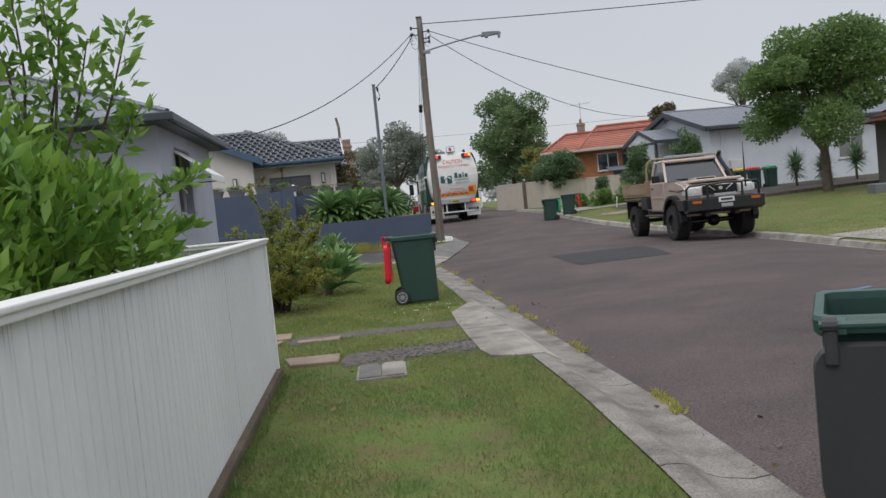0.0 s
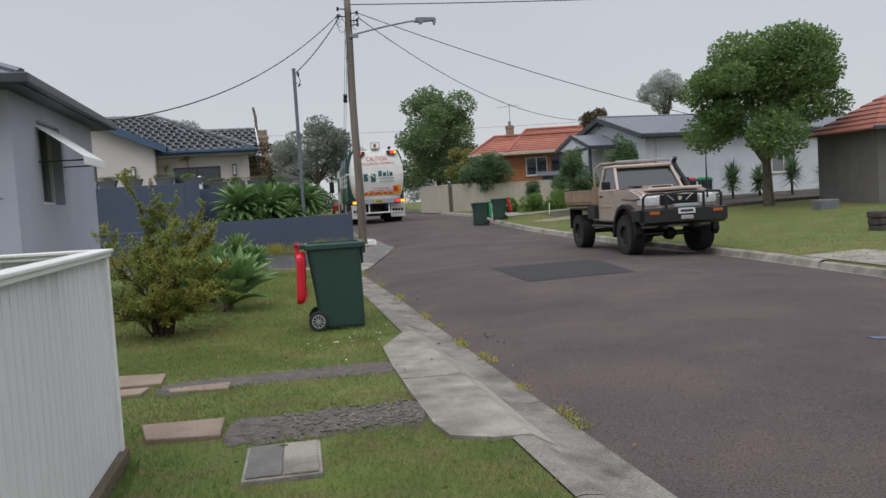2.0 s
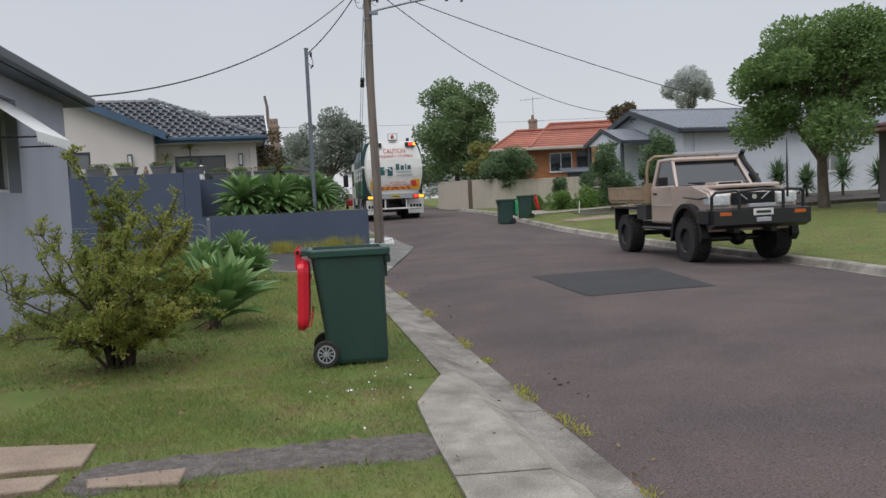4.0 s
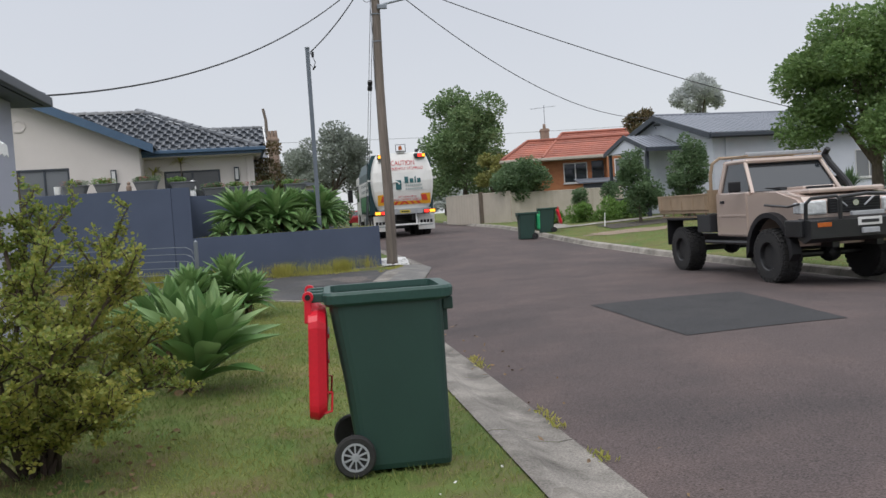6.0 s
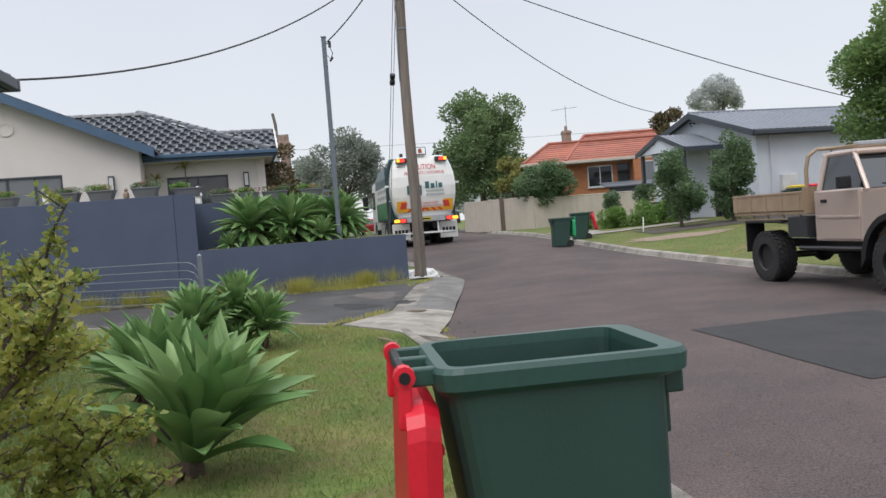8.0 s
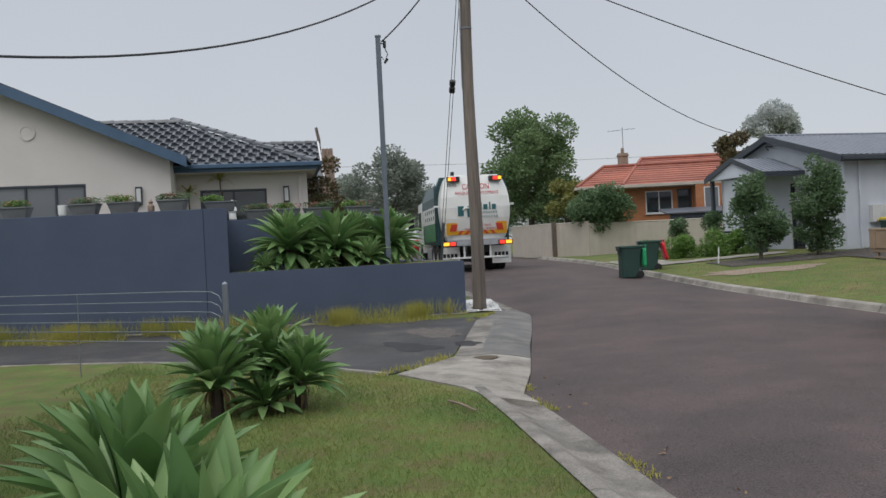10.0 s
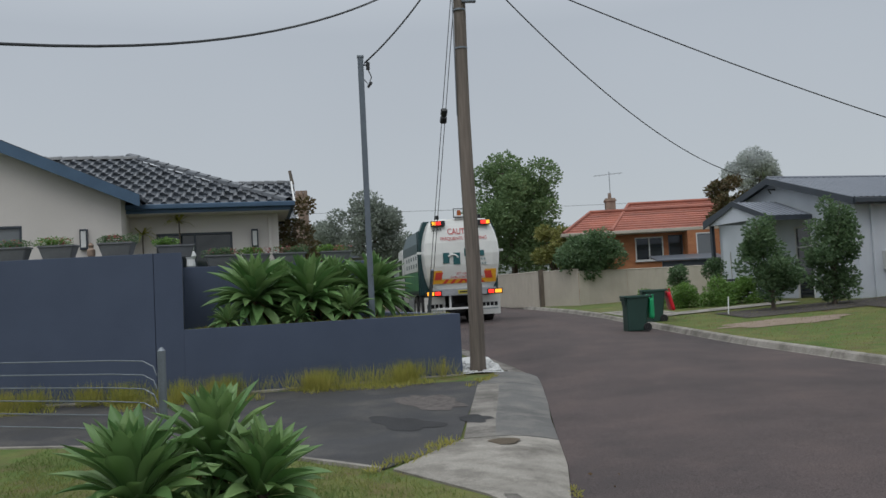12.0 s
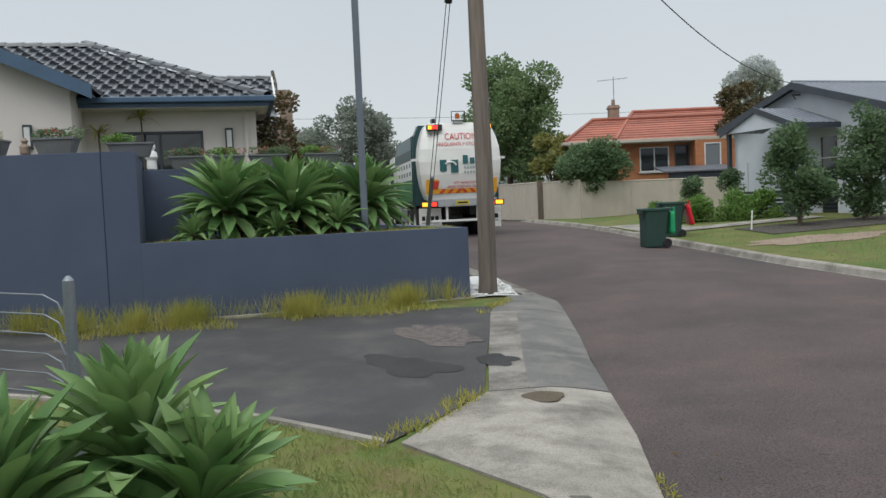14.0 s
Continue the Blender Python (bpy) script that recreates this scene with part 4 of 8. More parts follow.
    part("stay_guard", tube(bmesh.new(), [a + (b - a) * 0.74, b], 0.035, 8), M_GALV, stay)
    return th


power_pole()


def wire(name, a, b, sag, r=0.014, label="black overhead service cable sagging between poles", offs=0.0):
    a, b = Vector(a), Vector(b)
    pts = [a + (b - a) * k / 24 - Vector((0, 0, 4 * sag * (k / 24) * (1 - k / 24))) for k in range(25)]
    ob = part(name, tube(bmesh.new(), pts, r, 6), M_CABLE)
    return tagged(ob, label, "cable", kind="structure")


wire("service_cable", (-0.38, 31.88, 8.0), (-6.0, 21.1, 3.6), 0.79, 0.015)
wire("service_cable", (-0.36, 31.88, 7.9), (-1.93, 32.2, 6.2), 0.12, 0.018)
wire("service_cable", (0.3, 31.88, 7.9), (13.59, 47.4, 5.36), 1.16, 0.013)
wire("service_cable", (0.3, 31.88, 8.05), (26.0, 38.49, 2.22), 0.82, 0.013)
wire("service_cable", (0.05, 31.9, 8.35), (30.0, 34.0, 9.1), 0.28, 0.016)
wire("service_cable", (-30.0, 78.0, 9.0), (50.0, 90.0, 9.6), 1.0, 0.012)


def thin_post():
    th = thing("service_post", (-2.0, 32.15, 1.15), 0, "slim blue-grey painted steel service post in the planter", "post")
    part("post", boxes((-0.055, 0.055, -0.055, 0.055, 0, 5.15), bevel=0.008), M_PAINTPOLE, th)
    part("post_cap", boxes((-0.065, 0.065, -0.065, 0.065, 5.15, 5.18)), M_GALV, th)
    bm = bmesh.new()
    rod(bm, (0.05, -0.02, 5.0), (0.17, -0.02, 4.98), 0.015, seg=6)
    rod(bm, (0.14, -0.02, 4.9), (0.14, -0.02, 5.05), 0.035, seg=8)
    tube(bm, [(0.12, -0.03, 4.95), (0.2, -0.04, 4.75), (0.14, -0.04, 4.6), (0.06, -0.04, 4.7)], 0.012, 5)
    rod(bm, (0.12, -0.04, 4.55), (0.2, -0.04, 4.65), 0.025, seg=6)
    part("cable_clamp", bm, M_BLACKM, th)
    return th


thin_post()


# ---- wheelie bins ----
def rrect(w, d, r, cx, cy, z, n=4):
    pts = []
    for sx, sy, a0 in ((1, 1, 0), (-1, 1, 90), (-1, -1, 180), (1, -1, 270)):
        for k in range(n + 1):
            a = radians(a0 + 90 * k / n)
            pts.append((cx + sx * (w / 2 - r) + r * math.cos(a), cy + sy * (d / 2 - r) + r * math.sin(a), z))
    return pts


def loft(rings, close_a=True, close_b=True):
    bm = bmesh.new()
    rs = [[bm.verts.new(p) for p in ring] for ring in rings]
    n = len(rs[0])
    for a, b in zip(rs, rs[1:]):
        for k in range(n):
            bm.faces.new((a[k], a[(k + 1) % n], b[(k + 1) % n], b[k]))
    if close_a:
        bm.faces.new(rs[0])
    if close_b:
        bm.faces.new(rs[-1])
    return bm


SPOKE = bpy.data.meshes.new("spoke")
spoke_bm = boxes((0.018, 0.072, -0.0045, 0.0045, 0.013, 0.024))
spoke_bm.to_mesh(SPOKE)
spoke_bm.free()
SPOKE.materials.append(M_HUB)


def wheelie_bin(loc, rz, lid_m, label, open_lid=True, swing=0.0, size=(1.0, 1.0, 1.0), spokes=False):
    th = thing("wheelie_bin", loc, rz, label, "bin", "kerbside bins")
    th.scale = size
    outer = [(0.45, 0.50, 0.04, 0.085, 0.02), (0.47, 0.53, 0.05, 0.075, 0.05), (0.50, 0.58, 0.07, 0.05, 0.5), (0.535, 0.64, 0.075, 0.02, 0.93)]
    inner = [(0.50, 0.60, 0.045, 0.02, 0.97), (0.47, 0.52, 0.045, 0.055, 0.5), (0.42, 0.47, 0.04, 0.08, 0.09)]
    rings = [rrect(w, d, r, 0, cy, z) for w, d, r, cy, z in outer + inner]
    part("bin_body", loft(rings), M_BIN, th, smooth=False)
    rim = [(0.555, 0.66, 0.06, 0.02, 0.925), (0.585, 0.72, 0.07, 0.035, 0.94), (0.59, 0.73, 0.075, 0.035, 0.985), (0.575, 0.71, 0.07, 0.035, 1.0), (0.51, 0.61, 0.05, 0.02, 1.0), (0.50, 0.60, 0.045, 0.02, 0.95)]
    part("rim", loft([rrect(w, d, r, 0, cy, z) for w, d, r, cy, z in rim], False, False), M_BINRIM, th, "lighter green moulded rim")
    # comb lifting lip under the front rim
    part("lifting_lip", boxes((-0.2, 0.2, 0.34, 0.40, 0.86, 0.93), (-0.16, 0.16, 0.32, 0.37, 0.74, 0.86), bevel=0.008), M_BIN, th)
    part("hinge_bar", rod(bmesh.new(), (-0.27, -0.41, 0.985), (0.27, -0.41, 0.985), 0.016, seg=10), M_BINRIM if lid_m is not M_RED else M_BLACK, th)
    for x in (-0.2, 0.0, 0.2):
        part("hinge_lug", boxes((x - 0.018, x + 0.018, -0.42, -0.32, 0.95, 1.0), bevel=0.006), M_BINRIM, th)
    part("axle", rod(bmesh.new(), (-0.29, -0.21, 0.115), (0.29, -0.21, 0.115), 0.012, seg=8), M_BLACKM, th)
    for s in (-1, 1):
        wh = new("wheel")
        wh.parent = th
        m = Matrix.Translation((s * 0.262, -0.21, 0.115)) @ Matrix.Rotation(radians(90 * s), 4, "Y")
        part("tyre", lathe(bmesh.new(), [(0.07, -0.026), (0.105, -0.026), (0.115, -0.014), (0.115, 0.014), (0.105, 0.026), (0.078, 0.026), (0.074, 0.012), (0.02, 0.012)], m, 28), M_RUBBER, wh, smooth=False)
        bm = lathe(bmesh.new(), [(0.0, 0.012), (0.022, 0.012), (0.022, 0.03), (0.0, 0.03)], None, 14)
        bmesh.ops.transform(bm, matrix=m, verts=bm.verts)
        part("hub", bm, M_HUB if spokes else M_DLID, wh)
        part("hub_ring", lathe(bmesh.new(), [(0.066, 0.012), (0.078, 0.012), (0.078, 0.027), (0.066, 0.027)], m, 28, False), M_HUB if spokes else M_DLID, wh)
        for k in range(10 if spokes else 0):
            share("spoke", SPOKE, m @ Matrix.Rotation(2 * math.pi * k / 10, 4, "Z"), wh)
    lid = new("lid")
    lid.parent = th
    if open_lid:
        lid.matrix_basis = pose(0, -0.41, 0.985, 180 - 90 + swing, 0, 0) @ pose(0, 0, 0, 0, 0, 0)
    else:
        lid.matrix_basis = pose(0, -0.41, 1.01, 0, 0, 0)
    # lid in its own plane: y away from the hinge, z out of the top
    flip = -1 if open_lid else 1
    sh = [rrect(0.59, 0.58, 0.09, 0, flip * 0.365, 0.0), rrect(0.60, 0.60, 0.09, 0, flip * 0.365, 0.05), rrect(0.54, 0.54, 0.08, 0, flip * 0.36, 0.095), rrect(0.40, 0.40, 0.07, 0, flip * 0.36, 0.105)]
    bm = loft(sh)
    if open_lid:
        bmesh.ops.transform(bm, matrix=Matrix.Scale(-1, 4, (0, 0, 1)), verts=bm.verts)
    part("lid_shell", bm, lid_m, lid)
    part("lid_ridges", boxes((-0.17, 0.17, flip * 0.22 - 0.012, flip * 0.22 + 0.012, -0.115 if open_lid else 0.10, -0.10 if open_lid else 0.115), (-0.14, 0.14, flip * 0.36 - 0.01, flip * 0.36 + 0.01, -0.113 if open_lid else 0.10, -0.10 if open_lid else 0.113), bevel=0.004), lid_m, lid)
    for s in (-1, 1):
        bm = bmesh.new()
        box(bm, s * 0.235 - 0.022, s * 0.235 + 0.022, min(0, flip * 0.14), max(0, flip * 0.14), -0.02, 0.02, bevel=0.008)
        rod(bm, (s * 0.235 - 0.024, 0, 0), (s * 0.235 + 0.024, 0, 0), 0.03, seg=12)
        part("lid_arm", bm, lid_m, lid)
    for s in (-1, 1):
        part("lid_grip", tube(bmesh.new(), [(s * 0.25, flip * 0.50, -0.06), (s * 0.25, flip * 0.51, -0.125), (s * 0.25, flip * 0.61, -0.12), (s * 0.25, flip * 0.63, -0.05)], 0.007, 6), lid_m, lid)
    return th


wheelie_bin((-0.51, 13.55, 0.0), -87, M_RED, "dark green wheelie bin with its red lid hanging open", size=(1.05, 1.05, 1.09), swing=-3, spokes=True)
wheelie_bin((1.69, 3.16, -0.03), -25, M_DLID, "dark green wheelie bin with its charcoal lid hanging open", swing=-3)
wheelie_bin((5.2, 39.3, 0.33), 92, M_GLID, "dark green wheelie bin with bright green lid open, in the gutter")
wheelie_bin((6.42, 41.5, 0.45), 84, M_RED, "dark green wheelie bin with red lid open, on the kerb", swing=-14)
wheelie_bin((16.0, 42.6, 0.75), 180, M_RED, "closed red-lidded bin against the pale house wall", open_lid=False)
wheelie_bin((15.2, 42.4, 0.75), 180, M_YLID, "closed yellow-lidded bin against the pale house wall", open_lid=False)
wheelie_bin((16.9, 42.8, 0.75), 180, M_GLID, "closed green-lidded bin against the pale house wall", open_lid=False)


# ---- garbage truck ----
def truck_wheel(parent, x, y, r, w, s, rim_m=M_FRAME):
    wh = new("wheel")
    wh.parent = parent
    m = Matrix.Translation((x, y, r)) @ Matrix.Rotation(radians(90 * s), 4, "Y")
    part("tyre", lathe(bmesh.new(), [(r * 0.55, -w / 2), (r * 0.93, -w / 2), (r, -w * 0.36), (r, w * 0.36), (r * 0.93, w / 2), (r * 0.58, w / 2), (r * 0.55, w * 0.2)], m, 30), M_RUBBER, wh)
    part("rim", lathe(bmesh.new(), [(0.0, w * 0.1), (r * 0.2, w * 0.34), (r * 0.3, w * 0.12), (r * 0.5, w * 0.18), (r * 0.56, w * 0.44), (r * 0.57, -w * 0.3)], m, 24), rim_m, wh)
    return wh


def garbage_truck():
    th = thing("garbage_truck", (0.95, 45.6, 0.56), 6.0, "white and dark teal rear-loading garbage truck with hazard markings", "garbage truck")
    th.scale = (1.13, 1.0, 1.03)
    ZS = [(1.24, 1.0), (1.35, 1.06), (1.6, 1.13), (2.0, 1.19), (2.4, 1.215), (2.8, 1.19), (3.15, 1.12), (3.4, 1.04), (3.55, 0.96), (3.62, 0.85)]

    def bulge(z):
        return 0.30 * ((z - 2.3) / 1.3) ** 2

    rows = [[(w * u, (bulge(z) + 0.16 * abs(u) ** 6) if abs(u) < 1 else 0.8, z) for u in (-1, -0.985, -0.93, -0.8, -0.5, 0, 0.5, 0.8, 0.93, 0.985, 1)] for z, w in ZS]
    rows = [[(x, y, z - 0.02) if i == 0 else (x, y, z) for x, y, z in r] for i, r in enumerate(rows)]
    rows.insert(0, [(x, 0.8, z) for x, y, z in rows[0]])
    rows.append([(x, 0.8, z + 0.03) for x, y, z in rows[-1]])
    part("tailgate", grid_sheet(rows), M_TRUCKW, th, "white bulging tailgate panel", smooth=False)

    def on(x, z, dy=0.02):
        slope = 0.6 * (z - 2.3) / 1.3 / 1.3
        return pose(x, bulge(z) - dy, z, 90 - math.degrees(math.atan(slope)), 0, 0)

    text_mesh("lettering", "CAUTION", 0.31, M_TEXTRED, th, on(0.03, 3.17), "red word CAUTION", 0.92)
    text_mesh("lettering", "FREQUENTLY STOPPING", 0.165, M_TEXTRED, th, on(0.06, 2.93), "red words FREQUENTLY STOPPING", 1.48)
    text_mesh("lettering", "LEFT HAND DRIVE", 0.12, M_TEXTRED, th, on(0.12, 1.72), "red words LEFT HAND DRIVE", 0.72)
    text_mesh("lettering", "DUAL CONTROL VEHICLE", 0.12, M_TEXTRED, th, on(0.12, 1.60), "red words DUAL CONTROL VEHICLE", 1.05)
    text_mesh("lettering", "2633", 0.15, M_BLACK, th, on(-0.78, 3.25), "black fleet number", 0.32)
    # emblem and name, as plain shapes
    def plate_at(name, x, z, w, h, m, dy=0.016, skew=0.0, label=""):
        bm = bmesh.new()
        prism(bm, [(-w / 2, -h / 2), (w / 2, -h / 2), (w / 2 + skew, h / 2), (-w / 2 + skew, h / 2)], 0, 0.004, "z")
        ob = part(name, bm, m, th, label)
        ob.matrix_basis = on(x, z, dy)
        return ob
    plate_at("emblem", -0.53, 2.27, 0.2, 0.36, M_TEXTTEAL, label="dark teal half of the emblem")
    plate_at("emblem", -0.20, 2.24, 0.22, 0.40, M_TEXTTEAL, label="dark teal half of the emblem")
    bm = tube(bmesh.new(), [(0.17 * math.cos(a) - 0.0, 0.16 * math.sin(a) * (1 if a < math.pi else 1), 0.0) for a in [0.3 + k * 0.25 for k in range(10)]], 0.03, 6)
    ob = part("emblem_curve", bm, M_TRUCKW, th)
    ob.matrix_basis = on(-0.32, 2.22, 0.03)
    for k, (w, dx) in enumerate(((0.15, 0.12), (0.14, 0.32), (0.05, 0.47), (0.14, 0.61))):
        plate_at("name_bar", dx, 2.40 + (0.04 if k in (0, 2) else 0), w, 0.27 if k in (0, 2) else 0.19, M_TEXTTEAL)
    for z, x1 in ((2.20, 0.7), (2.05, 0.72)):
        for k in range(8):
            plate_at("name_bar", 0.1 + (x1 - 0.1) * k / 7.2, z, 0.055, 0.075, M_TEXTGREY)
    # hazard board
    plate_at("hazard_board", -0.86, 1.62, 0.36, 0.46, M_YELLOW, 0.012, label="reflective yellow marker")
    plate_at("hazard_board", 0.86, 1.62, 0.36, 0.46, M_YELLOW, 0.012, label="reflective yellow marker")
    plate_at("hazard_board", 0.0, 1.47, 1.36, 0.15, M_YELLOW, 0.012, label="reflective yellow strip")
    for s in (-1, 1):
        plate_at("hazard_stripe", s * 0.82, 1.66, 0.22, 0.26, M_REFRED, 0.02, -s * 0.06)
        for k in range(3):
            plate_at("hazard_stripe", s * (0.14 + 0.24 * k), 1.47, 0.1, 0.15, M_REFRED, 0.02, -s * 0.12)
    # upper lamps, beacon and arms
    for s in (-1, 1):
        lamp = new("high_lamp")
        lamp.parent = th
        part("lamp_housing", boxes((s * 0.72 - 0.22, s * 0.72 + 0.22, 0.06, 0.30, 3.38, 3.56), bevel=0.015), M_DLID, lamp)
        part("red_lens", boxes((s * 0.72 - 0.08, s * 0.72 + 0.08, 0.05, 0.06, 3.41, 3.53), bevel=0.004), M_REDLENS, lamp)
        part("amber_lens", boxes((s * 0.72 + s * 0.09 - 0.0, s * 0.72 + s * 0.2, 0.05, 0.06, 3.41, 3.53) if s > 0 else (-0.92, -0.81, 0.05, 0.06, 3.41, 3.53), bevel=0.004), M_AMBERL, lamp)
        part("ram_bracket", boxes((s * 0.68 - 0.05, s * 0.68 + 0.05, 0.5, 0.8, 3.62, 3.78), bevel=0.01), M_BLACKM, th)
    bm = boxes((-0.2, 0.2, 0.22, 0.26, 3.66, 3.69), (-0.2, 0.2, 0.22, 0.26, 3.96, 3.98), (-0.2, -0.18, 0.22, 0.26, 3.66, 3.98), (0.18, 0.2, 0.22, 0.26, 3.66, 3.98))
    part("beacon_guard", bm, M_BLACKM, th)
    part("camera_housing", boxes((-0.15, 0.15, 0.24, 0.5, 3.6, 3.74), bevel=0.02), M_FRAME, th)
    part("beacon", lathe(bmesh.new(), [(0.0, 3.74), (0.07, 3.74), (0.07, 3.88), (0.04, 3.93), (0.0, 3.93)], pose(0, 0.35, 0), 14), M_AMBER, th)
    # body
    bm = bmesh.new()
    outline = [(-1.24, 1.05), (-1.25, 3.2), (-1.1, 3.6), (1.1, 3.6), (1.25, 3.2), (1.24, 1.05)]
    prism(bm, outline, 0.8, 1.25, "y")
    part("tailgate_frame", bm, M_TEAL, th, "dark teal steel tailgate frame")
    bm = bmesh.new()
    prism(bm, [(-1.2, 1.1), (-1.22, 2.9), (-1.05, 3.42), (1.05, 3.42), (1.22, 2.9), (1.2, 1.1)], 1.25, 6.2, "y")
    part("body", bm, M_TEAL, th, "dark teal compactor body")
    part("side_graphic", boxes((-1.235, -1.222, 1.6, 5.9, 1.9, 2.55), bevel=0.003), M_TRUCKW, th, "white printed band")
    part("side_graphic", boxes((-1.232, -1.212, 1.5, 5.5, 1.2, 1.88), bevel=0.003), M_GREENP, th, "green printed landscape")
    for k in range(5):
        for z in (2.05, 2.32):
            part("side_dash", boxes((-1.242, -1.236, 1.9 + 0.7 * k, 2.15 + 0.7 * k, z, z + 0.14)), M_TEAL, th)
    part("ladder", boxes((-1.27, -1.24, 1.3, 1.35, 1.0, 3.3), (-1.27, -1.24, 0.9, 0.95, 1.0, 3.3), bevel=0.005), M_TEAL, th)
    for s in (-1, 1):
        part("side_marker", boxes((s * 1.30 - 0.09, s * 1.30 + 0.09, 0.42, 0.5, 2.45, 2.53), bevel=0.008), M_FRAME, th)
    # rear bar
    part("rear_bar", boxes((-1.02, 1.02, 0.05, 0.25, 0.98, 1.22), bevel=0.012), M_HUB, th, "grey steel rear bar")
    plate = new("number_plate")
    plate.parent = th
    part("plate_blank", boxes((-0.2, 0.2, 0.035, 0.05, 1.03, 1.16)), M_PLATE, plate)
    part("plate_bars", boxes((-0.15, 0.15, 0.03, 0.034, 1.07, 1.12)), M_BLACK, plate)
    for s in (-1, 1):
        tl = new("tail_lamp")
        tl.parent = th
        part("lamp_box", boxes((min(s * 0.72, s * 1.22), max(s * 0.72, s * 1.22), 0.0, 0.16, 0.98, 1.16), bevel=0.012), M_BLACKM, tl)
        part("red_lens", boxes((min(s * 0.76, s * 0.93), max(s * 0.76, s * 0.93), -0.01, 0.0, 1.01, 1.13), bevel=0.003), M_REDLENS, tl)
        part("amber_lens", boxes((min(s * 0.97, s * 1.18), max(s * 0.97, s * 1.18), -0.01, 0.0, 1.01, 1.13), bevel=0.003), M_AMBERL, tl)
        mf = new("mudflap")
        mf.parent = th
        part("flap", boxes((min(s * 0.56, s * 1.22), max(s * 0.56, s * 1.22), 0.5, 0.52, 0.28, 0.95), bevel=0.005), M_TRUCKW, mf, "white rubber mudflap")
        for k in range(4):
            part("flap_mark", boxes((s * 0.89 - 0.25 + 0.13 * k, s * 0.89 - 0.15 + 0.13 * k, 0.495, 0.5, 0.56, 0.70)), M_BLACK, mf)
        part("flap_mark", boxes((s * 0.89 - 0.25, s * 0.89 + 0.25, 0.495, 0.5, 0.46, 0.50)), M_TEXTGREY, mf)
        part("bar_bracket", boxes((s * 0.45 - 0.03, s * 0.45 + 0.03, 0.12, 0.2, 0.56, 0.98)), M_FRAME, th)
    part("underrun_bar", boxes((-0.9, 0.9, 0.08, 0.18, 0.5, 0.57), bevel=0.01), M_FRAME, th, "white underrun bar")
    part("chassis", boxes((-0.45, -0.3, 0.5, 8.0, 0.7, 0.98), (0.3, 0.45, 0.5, 8.0, 0.7, 0.98), (-0.8, 0.8, 0.6, 6.0, 0.95, 1.1)), M_BLACKM, th)
    for yy in (1.82, 3.12):
        part("axle", boxes((-0.9, 0.9, yy - 0.07, yy + 0.07, 0.45, 0.6), (-0.3, 0.3, yy - 0.17, yy + 0.17, 0.35, 0.7), bevel=0.02), M_BLACKM, th)
    for yy in (1.8, 3.1):
        for s in (-1, 1):
            truck_wheel(th, s * 1.04, yy, 0.52, 0.3, s)
            truck_wheel(th, s * 0.70, yy, 0.52, 0.28, s)
            part("mudguard", boxes((s * 0.9 - 0.33, s * 0.9 + 0.33, yy - 0.6, yy + 0.6, 1.07, 1.1), bevel=0.01), M_BLACK, th)
    for s in (-1, 1):
        truck_wheel(th, s * 1.05, 7.3, 0.52, 0.32, s)
    part("fuel_tank", boxes((-1.15, -0.6, 4.2, 5.6, 0.45, 0.95), bevel=0.05), M_HUB, th)
    bm = bmesh.new()
    prism(bm, [(6.5, 0.75), (6.5, 2.75), (6.65, 2.95), (8.0, 2.9), (8.45, 1.7), (8.5, 0.6), (7.95, 0.6), (7.85, 1.0), (7.6, 1.15), (7.0, 1.15), (6.75, 1.0), (6.7, 0.75)], -1.2, 1.2, "x")
    part("cab", bm, M_TRUCKW, th, "white truck cab")
    for s in (-1, 1):
        part("cab_window", boxes((s * 1.205 - 0.006, s * 1.205 + 0.006, 6.95, 8.0, 1.75, 2.55)), M_GLASS, th)
        mr = new("door_mirror")
        mr.parent = th
        part("mirror_arm", tube(bmesh.new(), [(s * 1.2, 8.2, 2.5), (s * 1.5, 8.4, 2.55), (s * 1.5, 8.4, 1.6), (s * 1.2, 8.2, 1.7)], 0.02, 6), M_BLACKM, mr)
        part("mirror_head", boxes((s * 1.5 - 0.12, s * 1.5 + 0.12, 8.33, 8.45, 1.75, 2.4), bevel=0.03), M_BLACK, mr)
    part("windscreen", boxes((-1.05, 1.05, 8.2, 8.28, 1.8, 2.6), bevel=0.02), M_GLASS, th)
    return th


garbage_truck()


